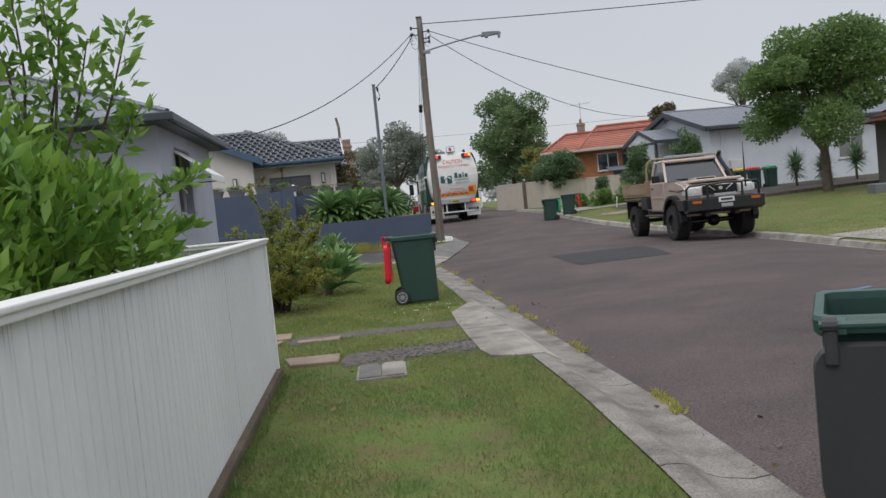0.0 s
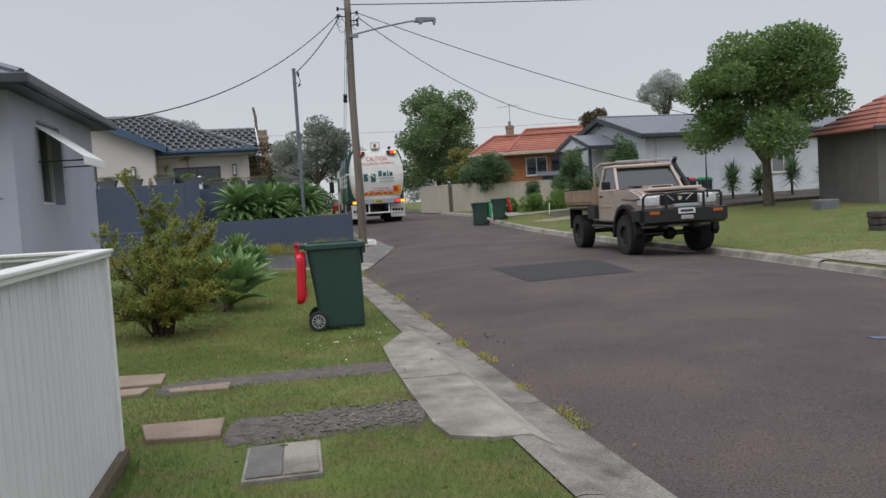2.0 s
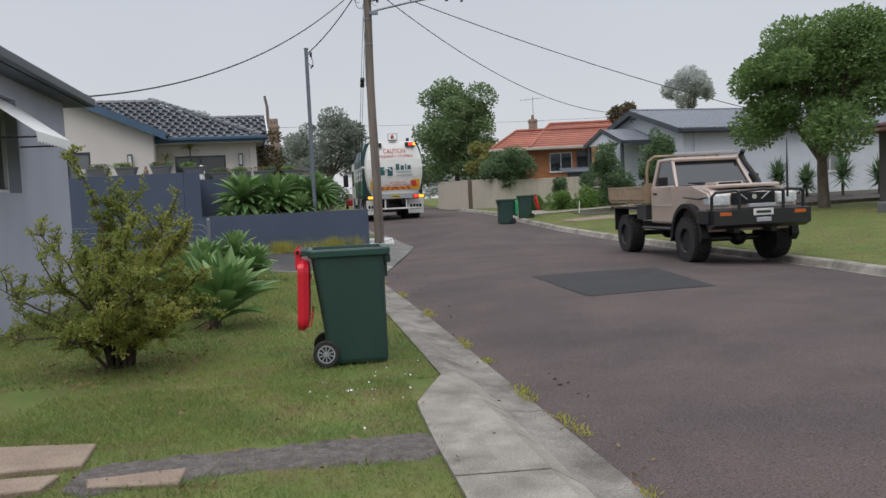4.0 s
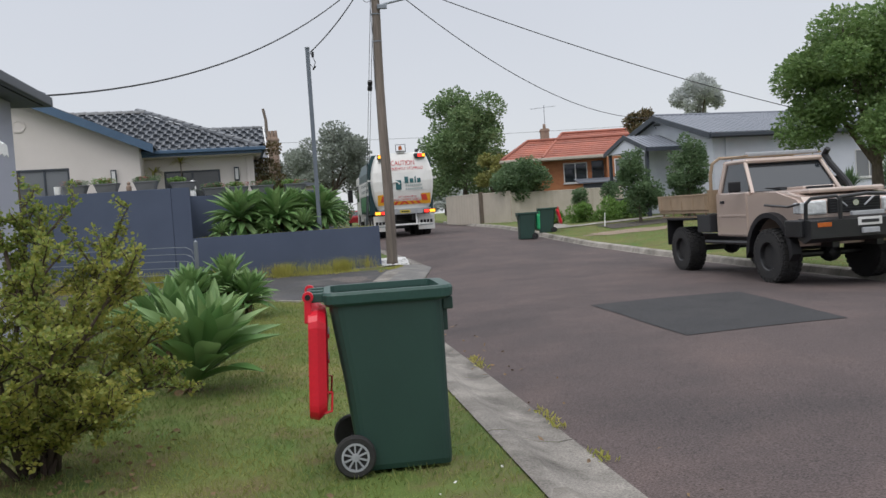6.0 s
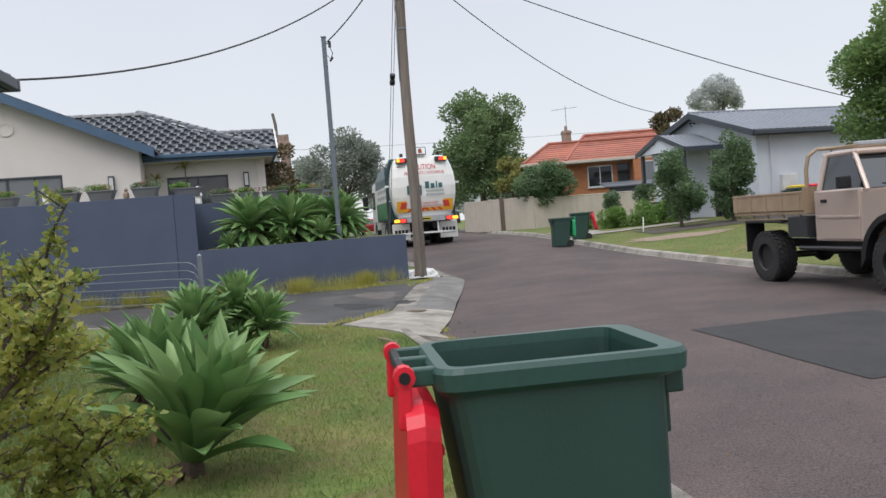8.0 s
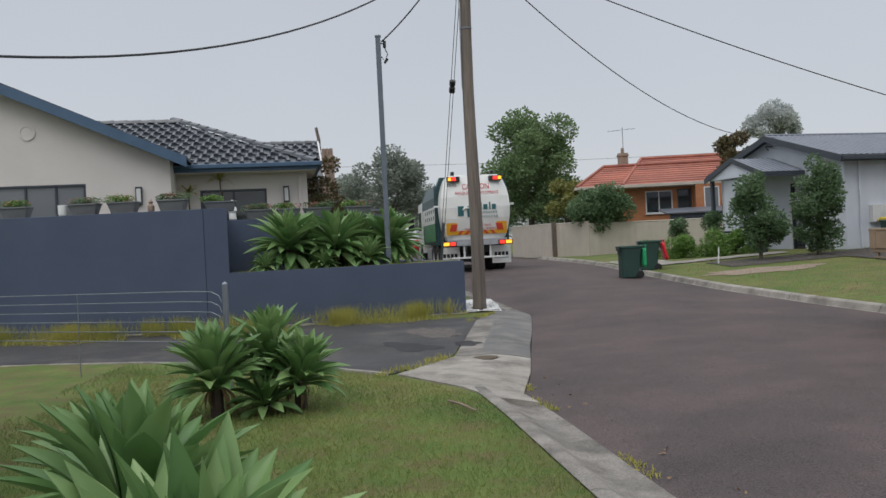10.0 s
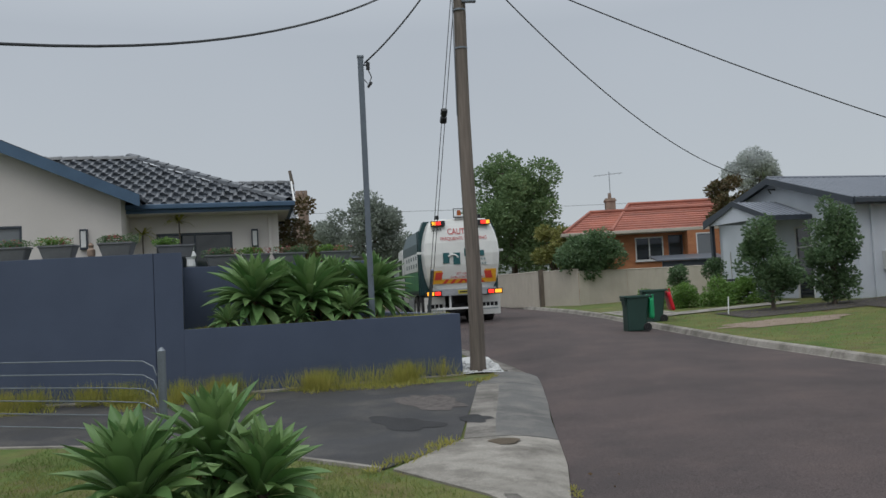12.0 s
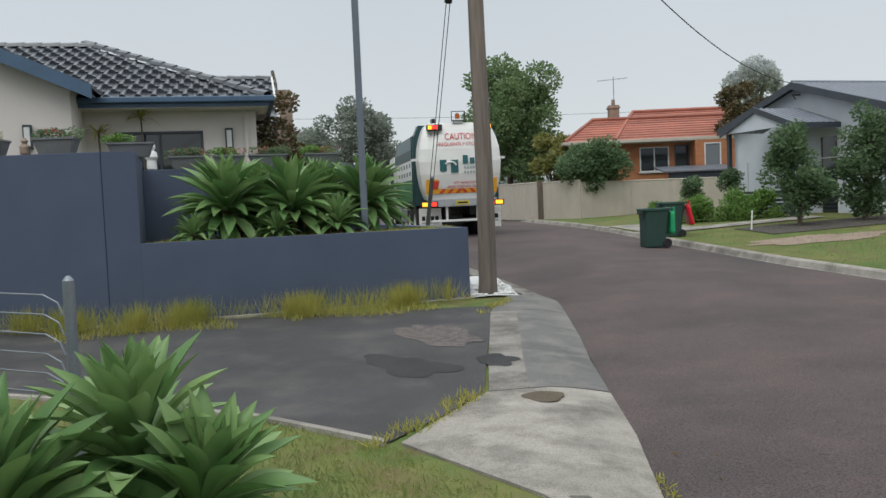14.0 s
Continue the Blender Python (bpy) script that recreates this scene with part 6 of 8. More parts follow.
def brick_house():
    th = thing("orange_brick_house", (7.9, 61.0, 0.75), -6, "orange brick bungalow with a red tiled hip roof and chimney", "house")
    th.scale = (1.12, 1.12, 1.06)
    E, L, D = 3.4, 15.0, 9.0
    bm = wall_with_holes(0.5, 5.75, -0.3, E, [(3.4, 2.0, 1.35, 1.2), (5.0, 2.0, 0.7, 1.25)], 0.5, 0.7)
    part("wall", bm, M_BRICK, th)
    bm = wall_with_holes(5.75, L - 0.5, -0.3, E, [(6.15, 1.1, 0.75, 2.15), (9.5, 1.2, 2.0, 1.5)], -0.3, -0.1)
    part("wall", bm, M_BRICK, th)
    part("wall", boxes((5.75, 5.95, -0.1, 0.5, -0.3, E)), M_BRICK, th)
    part("wall", boxes((0.5, 0.7, 0.7, D, -0.3, E)), M_BRICK, th)
    part("wall", boxes((L - 0.5, L - 0.3, -0.3, D, -0.3, E)), M_BRICK, th)
    window(th, 3.4, 0.48, 2.0, 1.35, 1.2, "y", bars=1)
    window(th, 5.0, 0.52, 2.0, 0.7, 1.25, "y", frame_m=M_IRON_D, bars=0)
    window(th, 9.5, -0.28, 1.2, 2.0, 1.5, "y", bars=1)
    window(th, 6.15, -0.28, 1.1, 0.75, 2.15, "y", glass=M_GLASSC, bars=0)
    # hip roof in stepped courses
    x0, x1, y0, y1 = -0.1, L + 0.1, -0.2, D + 0.2
    run, h = 4.6, 1.75
    # a lower hip on one side, and the taller main roof rising behind the chimney
    for xa, run_x, run_y, hh, n in ((x0, 1.75, 3.2, 1.28, 9), (2.2, 1.7, run, h, 13)):
        hip_courses(th, xa, x1, y0, y1, E + 0.12, run_y, hh, n, M_REDTILE, run_x)
        bm = bmesh.new()
        top = E + 0.18 + hh
        tube(bm, [(xa, y0, E + 0.18), (xa + run_x, y0 + run_y, top)], 0.09, 6)
        tube(bm, [(xa + run_x, y0 + run_y, top), (x1 - run_x, y0 + run_y, top)], 0.11, 6)
        part("ridge_tiles", bm, M_REDTILE, th)
    part("gutter", boxes((x0 - 0.1, x1 + 0.1, y0 - 0.1, y0, E, E + 0.16), (x0 - 0.1, x0, y0, y1, E, E + 0.16), bevel=0.02), M_FENCEC, th)
    part("soffit", boxes((x0, x1, y0, D, E - 0.02, E + 0.02)), M_FENCEC, th)
    ch = new("chimney")
    ch.parent = th
    part("chimney_shaft", boxes((2.5, 3.0, 3.0, 3.5, E + 0.4, E + 2.2), (2.46, 3.04, 2.96, 3.54, E + 2.02, E + 2.12), bevel=0.01), M_CHIM, ch)
    part("chimney_pot", lathe(bmesh.new(), [(0.0, 0), (0.1, 0), (0.08, 0.3), (0.0, 0.3)], pose(2.75, 3.25, E + 2.2), 12), M_CHIM, ch)
    an = new("aerial")
    an.parent = th
    bm = rod(bmesh.new(), (2.8, 3.3, E + 2.0), (2.8, 3.3, E + 3.7), 0.018, seg=6)
    rod(bm, (2.0, 3.3, E + 3.5), (3.5, 3.3, E + 3.6), 0.012, seg=5)
    for k in range(6):
        rod(bm, (2.05 + 0.26 * k, 3.0, E + 3.5 + 0.016 * k), (2.05 + 0.26 * k, 3.6, E + 3.5 + 0.016 * k), 0.007, seg=5)
    part("antenna", bm, M_GALV, an)
    part("awning_roof", prism(bmesh.new(), [(-2.25, 1.86), (-2.25, 1.92), (-0.32, 2.2), (-0.32, 2.14)], 3.85, 7.0, "x"), M_IRON, th, "sloping grey lean-to roof")
    part("awning_wall", boxes((4.1, 6.9, -2.1, -2.0, 0.9, 1.85)), M_IRON_D, th)
    return th


brick_house()


def taupe_house():
    th = thing("taupe_house", (18.4, 31.2, 0.0), 4, "dark taupe cottage with red tile roof and striped awning", "house")
    H = 3.1
    part("wall", wall_with_holes(0, 10, 0, H, [(0.95, 1.35, 1.9, 1.35)], 0.0, 0.2), M_BROWNW, th)
    part("wall", boxes((0, 0.2, 0.2, 3.5, 0, H)), M_BROWNW, th)
    part("wall", boxes((0.2, 10, 3.3, 3.5, 0, H)), M_BROWNW, th)
    window(th, 0.95, 0.02, 1.35, 1.9, 1.35, "y", glass=M_GLASSC)
    hip_courses(th, -0.45, 10.5, -0.45, 3.9, H, 2.15, 1.35, 7, M_REDTILE)
    part("gutter", boxes((-0.5, 10.5, -0.58, -0.46, H - 0.05, H + 0.1), bevel=0.02), M_IRON_D, th)
    aw = new("awning")
    aw.parent = th
    for k in range(14):
        bm = bmesh.new()
        prism(bm, [(-0.02, 2.85), (-0.85, 2.45), (-0.86, 2.3), (-0.84, 2.3), (-0.83, 2.44), (-0.02, 2.83)], 1.75 + 0.13 * k, 1.875 + 0.13 * k, "x")
        part("awning_stripe", bm, M_FRAME if k % 2 else M_CREAM, aw)
    return th


taupe_house()
pot = tagged(part("tub_planter", boxes((15.85, 16.55, 30.6, 31.2, 0.1, 0.72), bevel=0.04), M_POT), "square grey tub planter by the house wall", "planter")
stone = thing("stone_letterbox_base", (12.2, 21.6, 0.12), 5, "low grey stacked stone pier on the lawn", "pier")
for k in range(3):
    for j in range(2):
        part("stone", boxes((0.45 * j - 0.02 * k, 0.42 + 0.45 * j - 0.02 * k, 0, 0.5, 0.17 * k, 0.16 + 0.17 * k), bevel=0.03), M_MULCH, stone)


def colour_fence():
    th = thing("cream_steel_fence", (0, 0, 0), 0, "cream ribbed steel boundary fence with timber post", "fence")
    pts = [(4.6, 66.0), (4.95, 63.0), (6.06, 59.0), (7.5, 56.6), (10.0, 57.0), (12.5, 57.4), (15.5, 57.9)]
    for i, (a, b) in enumerate(zip(pts, pts[1:])):
        a, b = Vector((*a, 0)), Vector((*b, 0))
        d = (b - a)
        nrm = Vector((d.y, -d.x, 0)).normalized()
        n = int(d.length / 0.11)
        top, bot = rise(a.y) + (1.82 if i < 3 else 1.72), rise(a.y) - 0.02
        rows = [[tuple(a + d * (k / n) + nrm * (0.02 if k % 4 < 2 else 0.0) + Vector((0, 0, z))) for k in range(n + 1)] for z in (bot, top)]
        part("fence_sheet", grid_sheet(rows), M_FENCEC, th).modifiers.new("thickness", "SOLIDIFY").thickness = 0.01
        part("top_rail", tube(bmesh.new(), [a + Vector((0, 0, top)), b + Vector((0, 0, top))], 0.035, 6), M_FENCEC, th)
    part("post", boxes((5.95, 6.25, 58.8, 59.1, 0.4, 2.6), bevel=0.02), M_BARK, th, "dark timber post")
    return th


colour_fence()


def far_street():
    th = thing("far_house", (-1.5, 106, 0.8), 0, "distant pale grey cottage with a gable roof", "house")
    bm = boxes((0, 7, 0, 6, -0.2, 3.0))
    prism(bm, [(-0.0, 3.0), (7.0, 3.0), (3.5, 4.9)], 0.0, 6.0, "y")
    part("wall", bm, M_LWHITE, th)
    for s in (0, 1):
        bm = bmesh.new()
        prism(bm, [(-0.4 if s == 0 else 7.4, 2.8), (3.5, 5.0), (3.5, 5.1), (-0.4 if s == 0 else 7.4, 2.9)], -0.4, 6.4, "y")
        part("roof", bm, M_IRON, th)
    window(th, 1.0, 0.0, 1.0, 2.2, 1.4, "y")
    window(th, 4.2, 0.0, 1.0, 1.6, 1.4, "y")
    for name, x, y, m, lab in (("parked_car", 2.6, 97, M_WHITE, "distant white hatchback parked at the kerb"), ("parked_car", -1.9, 92, M_TEXTRED, "distant dark red car parked beside the road")):
        c = thing(name, (x, y, rise(y) - 0.02), 0, lab, "car", "parked cars")
        bm = bmesh.new()
        prism(bm, [(-2, 0.3), (-2.05, 0.85), (-1.75, 0.95), (-1.3, 1.45), (0.2, 1.5), (0.9, 0.98), (1.95, 0.85), (2.0, 0.3)], -0.85, 0.85, "x")
        bmesh.ops.bevel(bm, geom=bm.edges[:], offset=0.06, segments=2, affect="EDGES")
        part("body", bm, m, c)
        bm = bmesh.new()
        prism(bm, [(-1.72, 0.98), (-1.36, 1.38), (-1.38, 1.40), (-1.76, 0.99)], -0.65, 0.65, "x")
        part("rear_window", bm, M_GLASS, c)
        for s in (-1, 1):
            part("tail_lamp", boxes((s * 0.7 - 0.12, s * 0.7 + 0.12, -2.06, -2.0, 0.75, 0.92), bevel=0.01), M_REFRED, c)
            for yy in (-1.2, 1.3):
                w_ = Matrix.Translation((s * 0.78, yy, 0.31)) @ Matrix.Rotation(radians(90 * s), 4, "Y")
                part("wheel", lathe(bmesh.new(), [(0.0, -0.1), (0.31, -0.1), (0.31, 0.1), (0.2, 0.1), (0.18, 0.06), (0.0, 0.06)], w_, 18), M_RUBBER, c)
    p = thing("far_power_pole", (-6.5, 60, 0.6), 0, "distant grey timber power pole, bent at the top", "power pole")
    part("pole", tube(bmesh.new(), [(0.1, 0, 0), (0.04, 0, 5), (0, 0, 7.2), (-0.12, 0, 7.85)], [0.12, 0.1, 0.09, 0.08], 8), M_TIMBER, p)
    c = thing("chimney_stack", (-4.8, 47.5, 0.5), 0, "cream brick chimney with clay pots behind the tiled roof", "chimney")
    part("chimney_shaft", boxes((-0.23, 0.23, -0.23, 0.23, 0, 4.95), (-0.27, 0.27, -0.27, 0.27, 4.78, 4.9), bevel=0.015), M_CHIM, c)
    for k in range(3):
        part("chimney_pot", lathe(bmesh.new(), [(0.0, 0), (0.08, 0), (0.07, 0.3), (0.0, 0.3)], pose(-0.15 + 0.15 * k, 0, 4.95), 10), M_CHIM, c)
    h = thing("rear_house", (-9.5, 46.5, 0.4), 0, "low cream outbuilding behind the tiled house", "house")
    part("wall", boxes((0, 6.5, 0, 6, 0, 2.8)), M_CREAM, h)
    bm = bmesh.new()
    prism(bm, [(-0.4, 2.7), (3.25, 3.6), (6.9, 2.7)], -0.3, 6.3, "y")
    part("roof", bm, M_IRON, h)


far_street()


# ---- trees and shrubs ----
def blobs(n, rx, ry, rz, cz, br, seed, low=-0.6):
    rng = random.Random(seed)
    out = []
    while len(out) < n:
        v = Vector((rng.uniform(-1, 1), rng.uniform(-1, 1), rng.uniform(low, 1)))
        if 0.35 < v.length < 1:
            v = v * (0.72 + 0.25 * rng.random()) / max(v.length, 0.75)
            s = br * rng.uniform(0.65, 1.25)
            out.append((v.x * rx, v.y * ry, cz + v.z * rz, s, s, s * 0.8))
    return out


def tree(name, loc, label, trunk_h, trunk_r, crown, n, size, leaf_m, seed=1, category="tree", hollow=0.5, limbs=9, aspect=1.8, shell=None):
    th = thing(name, loc, random.Random(seed).uniform(0, 360), label, category)
    rng = random.Random(seed)
    c = crown
    mid = Vector((sum(b[0] for b in c) / len(c) * 0.15, sum(b[1] for b in c) / len(c) * 0.15, trunk_h))
    bm = tube(bmesh.new(), [(0, 0, -0.1), (0.02, 0.01, 0.15), mid * 0.4, mid * 0.75, mid], [trunk_r * 1.45, trunk_r * 1.1, trunk_r, trunk_r * 0.9, trunk_r * 0.8], 10)
    part("trunk", bm, M_BARK, th)
    for b in sorted(c, key=lambda v: -v[3])[:limbs]:
        e = Vector(b[:3])
        k = mid.lerp(e, 0.45) + Vector((rng.uniform(-0.2, 0.2), rng.uniform(-0.2, 0.2), 0.12 * (e - mid).length))
        bm = tube(bmesh.new(), [mid * 0.93, k, e, e + (e - k) * 0.35], [trunk_r * 0.55, trunk_r * 0.36, trunk_r * 0.18, 0.01], 6)
        for j in range(3):
            q = k.lerp(e, 0.3 + 0.3 * j)
            d = Vector((rng.uniform(-1, 1), rng.uniform(-1, 1), rng.uniform(-0.2, 1))) * b[3] * 0.8
            tube(bm, [q, q + d * 0.5, q + d], [trunk_r * 0.16, trunk_r * 0.1, 0.006], 5)
        part("limb", bm, M_BARK, th)
    pts, out = clumps(c, n, seed, hollow)
    leaves("crown", pts, size, leaf_m, th, aspect=aspect, seed=seed, out=out * 0.5)
    return th


tree("street_tree", (16.1, 34.8, 0.28), "rounded green shade tree on the far lawn", 2.0, 0.2, blobs(34, 3.0, 2.8, 2.45, 4.5, 0.92, 11, -0.75) + [(-2.4, -0.6, 5.0, 0.9, 0.9, 0.8), (0, 0, 5.3, 1.7, 1.7, 1.4)], 46000, 0.15, M_TREE, 5, hollow=0.45)
tree("street_tree", (6.5, 71, 0.7), "tall loose green tree beyond the cream fence", 3.0, 0.22, blobs(46, 4.1, 3.4, 4.9, 5.3, 1.15, 23, -0.85) + [(0, 0, 5.5, 2.0, 2.0, 2.6)], 32000, 0.24, M_FARTREE, 8)
# far gums: no mist is drawn, their greyed leaf colour imitates it
tree("gum_tree", (-4.0, 86, 0.8), "distant grey-green gum tree with haze put into its leaf colour", 3.2, 0.25, blobs(30, 3.5, 3.0, 3.3, 5.6, 1.15, 31), 14000, 0.28, M_HAZE_GUM, 9, hollow=0.3)
tree("gum_tree", (-9.0, 92, 0.8), "distant grey-green gum tree with haze put into its leaf colour", 3.0, 0.25, blobs(26, 3.6, 3.0, 3.0, 5.2, 1.2, 37), 12000, 0.28, M_HAZE_GUM, 10, hollow=0.3)
tree("gum_tree", (0.8, 118, 0.8), "distant grey-green gum tree with haze put into its leaf colour", 3.0, 0.25, blobs(22, 4.0, 3.0, 2.6, 5.0, 1.3, 41), 9000, 0.32, M_HAZE_GUM, 12, hollow=0.3)
# these two fade into the sky by leaf colour alone
tree("haze_paled_tree", (40.5, 110, 0.9), "round tree far behind the roofs, its leaf colour paled to imitate mist", 9.0, 0.3, blobs(22, 3.0, 2.8, 2.6, 12.6, 1.1, 47), 9000, 0.34, M_HAZE_PALE, 13, hollow=0.3)
tree("haze_paled_tree", (-17.5, 92, 0.9), "tree top behind the tiled roof, its leaf colour paled to imitate mist", 7.0, 0.3, blobs(14, 2.2, 2.2, 1.8, 8.8, 0.9, 49), 5000, 0.3, M_HAZE_PALE, 14, hollow=0.3)
tree("reddish_tree", (16.9, 60, 0.7), "narrow tree with reddish new leaves beside the brick house", 3.0, 0.12, blobs(16, 1.2, 1.1, 2.1, 4.6, 0.6, 53), 6000, 0.2, M_REDBUSH, 15)
tree("olive_tree", (7.5, 62.5, 0.7), "small yellowish tree behind the cream fence", 1.6, 0.1, blobs(14, 1.1, 1.0, 1.5, 2.9, 0.55, 57), 5000, 0.2, M_YELBUSH, 16)
tree("round_bush", (8.35, 57.3, 0.6), "dense round dark green bush leaning over the fence", 1.0, 0.12, blobs(24, 1.35, 1.35, 1.15, 2.6, 0.68, 61, -0.9) + [(0, 0, 2.6, 1.2, 1.2, 0.9)], 10000, 0.17, M_DKBUSH, 17, "bush")
tree("lilly_pilly_bush", (10.35, 41.9, 0.5), "upright oval dark green bush before the porch", 0.5, 0.07, blobs(24, 0.72, 0.72, 1.2, 1.72, 0.40, 67, -1) + [(0, 0, 1.6, 0.55, 0.55, 0.9), (0.1, 0, 2.85, 0.25, 0.25, 0.3)], 8000, 0.12, M_DKBUSH, 18, "bush")
tree("lilly_pilly_bush", (12.5, 42.2, 0.5), "taller upright dark green bush beside the pale house", 0.5, 0.08, blobs(28, 0.78, 0.8, 1.5, 1.85, 0.42, 71, -1) + [(0, 0, 1.7, 0.6, 0.6, 1.1), (-0.1, 0, 3.3, 0.28, 0.28, 0.4)], 9000, 0.12, M_DKBUSH, 19, "bush")
for i, (x, y, r, h) in enumerate(((9.0, 46.6, 0.75, 0.8), (10.2, 46.2, 0.8, 0.85), (8.0, 47.4, 0.6, 0.7), (11.4, 46.4, 0.8, 0.9))):
    tree("low_bush", (x, y, rise(y) + 0.03), "low bright green mounded garden bush", 0.25, 0.03, blobs(12, r * 0.7, r * 0.7, h * 0.6, h * 0.5, r * 0.45, 80 + i, -0.7), 3000, 0.1, M_LOWBUSH, 80 + i, "bush")
for i, (x, y, h) in enumerate(((9.3, 47.4, 1.6), (10.8, 47.6, 1.75))):
    tree("garden_shrub", (x, y, rise(y) + 0.03), "dark upright garden shrub", 0.6, 0.03, blobs(8, 0.35, 0.35, 0.4, h - 0.4, 0.28, 90 + i), 1500, 0.1, M_DKBUSH, 90 + i, "bush")
tree("creeper", (-4.05, 37.9, 0.3), "reddish rambling creeper on the corner of the tiled house", 1.6, 0.06, blobs(14, 0.4, 0.5, 1.6, 2.5, 0.38, 97, -1), 6000, 0.12, M_REDBUSH, 97, "bush")
for i, (x, y, r) in enumerate(((-6.5, 70, 1.6), (-3.4, 66, 1.3), (-4.8, 58, 1.2), (-8.5, 60, 1.6))):
    tree("verge_bush", (x, y, rise(y)), "dark rounded bush along the far verge", 0.6, 0.08, blobs(12, r, r, r * 0.9, r, r * 0.5, 110 + i, -0.6), 4000, 0.2, M_DKBUSH, 110 + i, "bush")

# added backdrop row that closes the horizon; its mist is painted leaf colour
for i, (x, y, z) in enumerate(((-34, 150, 7), (-24, 160, 8), (-14, 150, 6), (12, 150, 7), (22, 160, 8), (31, 140, 7), (52, 150, 8), (66, 150, 8), (4, 170, 7), (-46, 140, 8))):
    tree("haze_paled_tree", (x, y, 0.8), "backdrop tree at the end of the view, its leaf colour paled to imitate mist", z * 0.3, 0.3, blobs(16, 5.5, 3.0, z * 0.4, z * 0.55, 1.7, 200 + i), 3500, 0.6, M_HAZE_PALE, 200 + i, hollow=0.3, limbs=4)


# laurel behind the white fence
def laurel():
    th = thing("laurel_shrub", (-2.82, 5.8, 0.0), 0, "glossy bright green laurel shrub behind the white fence", "shrub")
    rng = random.Random(3)
    c = [(0.35, -0.1, 1.45, 0.62, 0.7, 0.6), (-0.4, 0.2, 1.5, 0.75, 0.8, 0.75), (0.1, -0.7, 1.5, 0.6, 0.6, 0.65), (0.3, 0.45, 1.3, 0.55, 0.6, 0.5), (-0.25, -0.2, 2.0, 0.55, 0.6, 0.5), (-0.9, -0.4, 1.7, 0.7, 0.7, 0.75), (0.0, -1.3, 1.4, 0.55, 0.6, 0.6), (-0.9, -1.3, 1.6, 0.7, 0.7, 0.7)]
    pts, out = clumps(c, 8500, 3, 0.62)
    up = out * 0.6 + np.array([0, 0, 0.75])
    leaves("foliage", pts, 0.15, M_LAUREL, th, flat=0.0, aspect=2.6, seed=3, out=up)
    bm = bmesh.new()
    for k in range(7):
        tube(bm, [(rng.uniform(-0.2, 0.2), rng.uniform(-0.3, 0.2), 0), (rng.uniform(-0.5, 0.4), rng.uniform(-0.6, 0.4), 0.7), (rng.uniform(-0.7, 0.5), rng.uniform(-0.9, 0.5), 1.4)], [0.03, 0.022, 0.01], 6)
    part("stems", bm, M_TWIG, th)
    tips = [((0.05, 0.15, 1.2), (-0.35, 0.1, 3.1)), ((-0.05, 0.1, 1.3), (-0.05, 0.25, 2.85)), ((0.1, 0.1, 1.2), (0.42, 0.35, 2.35)), ((-0.3, 0, 1.4), (-0.75, -0.2, 2.95)), ((0.2, 0.3, 1.2), (0.72, 0.45, 1.85)), ((-0.2, 0.2, 1.4), (-0.5, 0.3, 2.6)), ((0.1, 0.2, 1.3), (0.2, 0.2, 2.6)), ((-0.5, 0, 1.3), (-0.95, 0.1, 2.3)), ((0.2, 0.3, 1.2), (0.68, 0.5, 2.5)), ((0.25, 0.4, 0.9), (0.95, 0.75, 1.35)), ((0.25, 0.4, 0.7), (0.85, 0.9, 0.95)), ((0.0, 0.2, 1.3), (0.28, 0.4, 3.0))]
    for a, b in tips:
        a, b = Vector(a) + Vector((0, 0, 0.5)), Vector(b) + Vector((0, 0, 0.6))
        bend = a.lerp(b, 0.5) + Vector((0.06, 0.03, 0.08))
        sp = new("sprig")
        sp.parent = th
        part("twig", tube(bmesh.new(), [a, bend, b], [0.014, 0.01, 0.004], 6), M_TWIG, sp)
        pp, oo = [], []
        for k in range(95):
            t = 0.2 + 0.8 * (k / 95) ** 0.8
            p = a.lerp(bend, t * 2) if t < 0.5 else bend.lerp(b, t * 2 - 1)
            d = Vector((rng.uniform(-1, 1), rng.uniform(-1, 1), 0.0)).normalized()
            r = rng.uniform(0.0, 0.17) * (1 - 0.4 * t)
            pp.append(tuple(p + d * r))
            oo.append((d.x * 0.9, d.y * 0.9, 0.7))
        leaves("leaf_spray", pp, 0.135, M_LAUREL, sp, flat=0.0, aspect=2.8, seed=int(a.x * 1000 + b.z * 100) % 999 + 1000, out=np.array(oo))["kind"] = "stuff"
    return th


laurel()


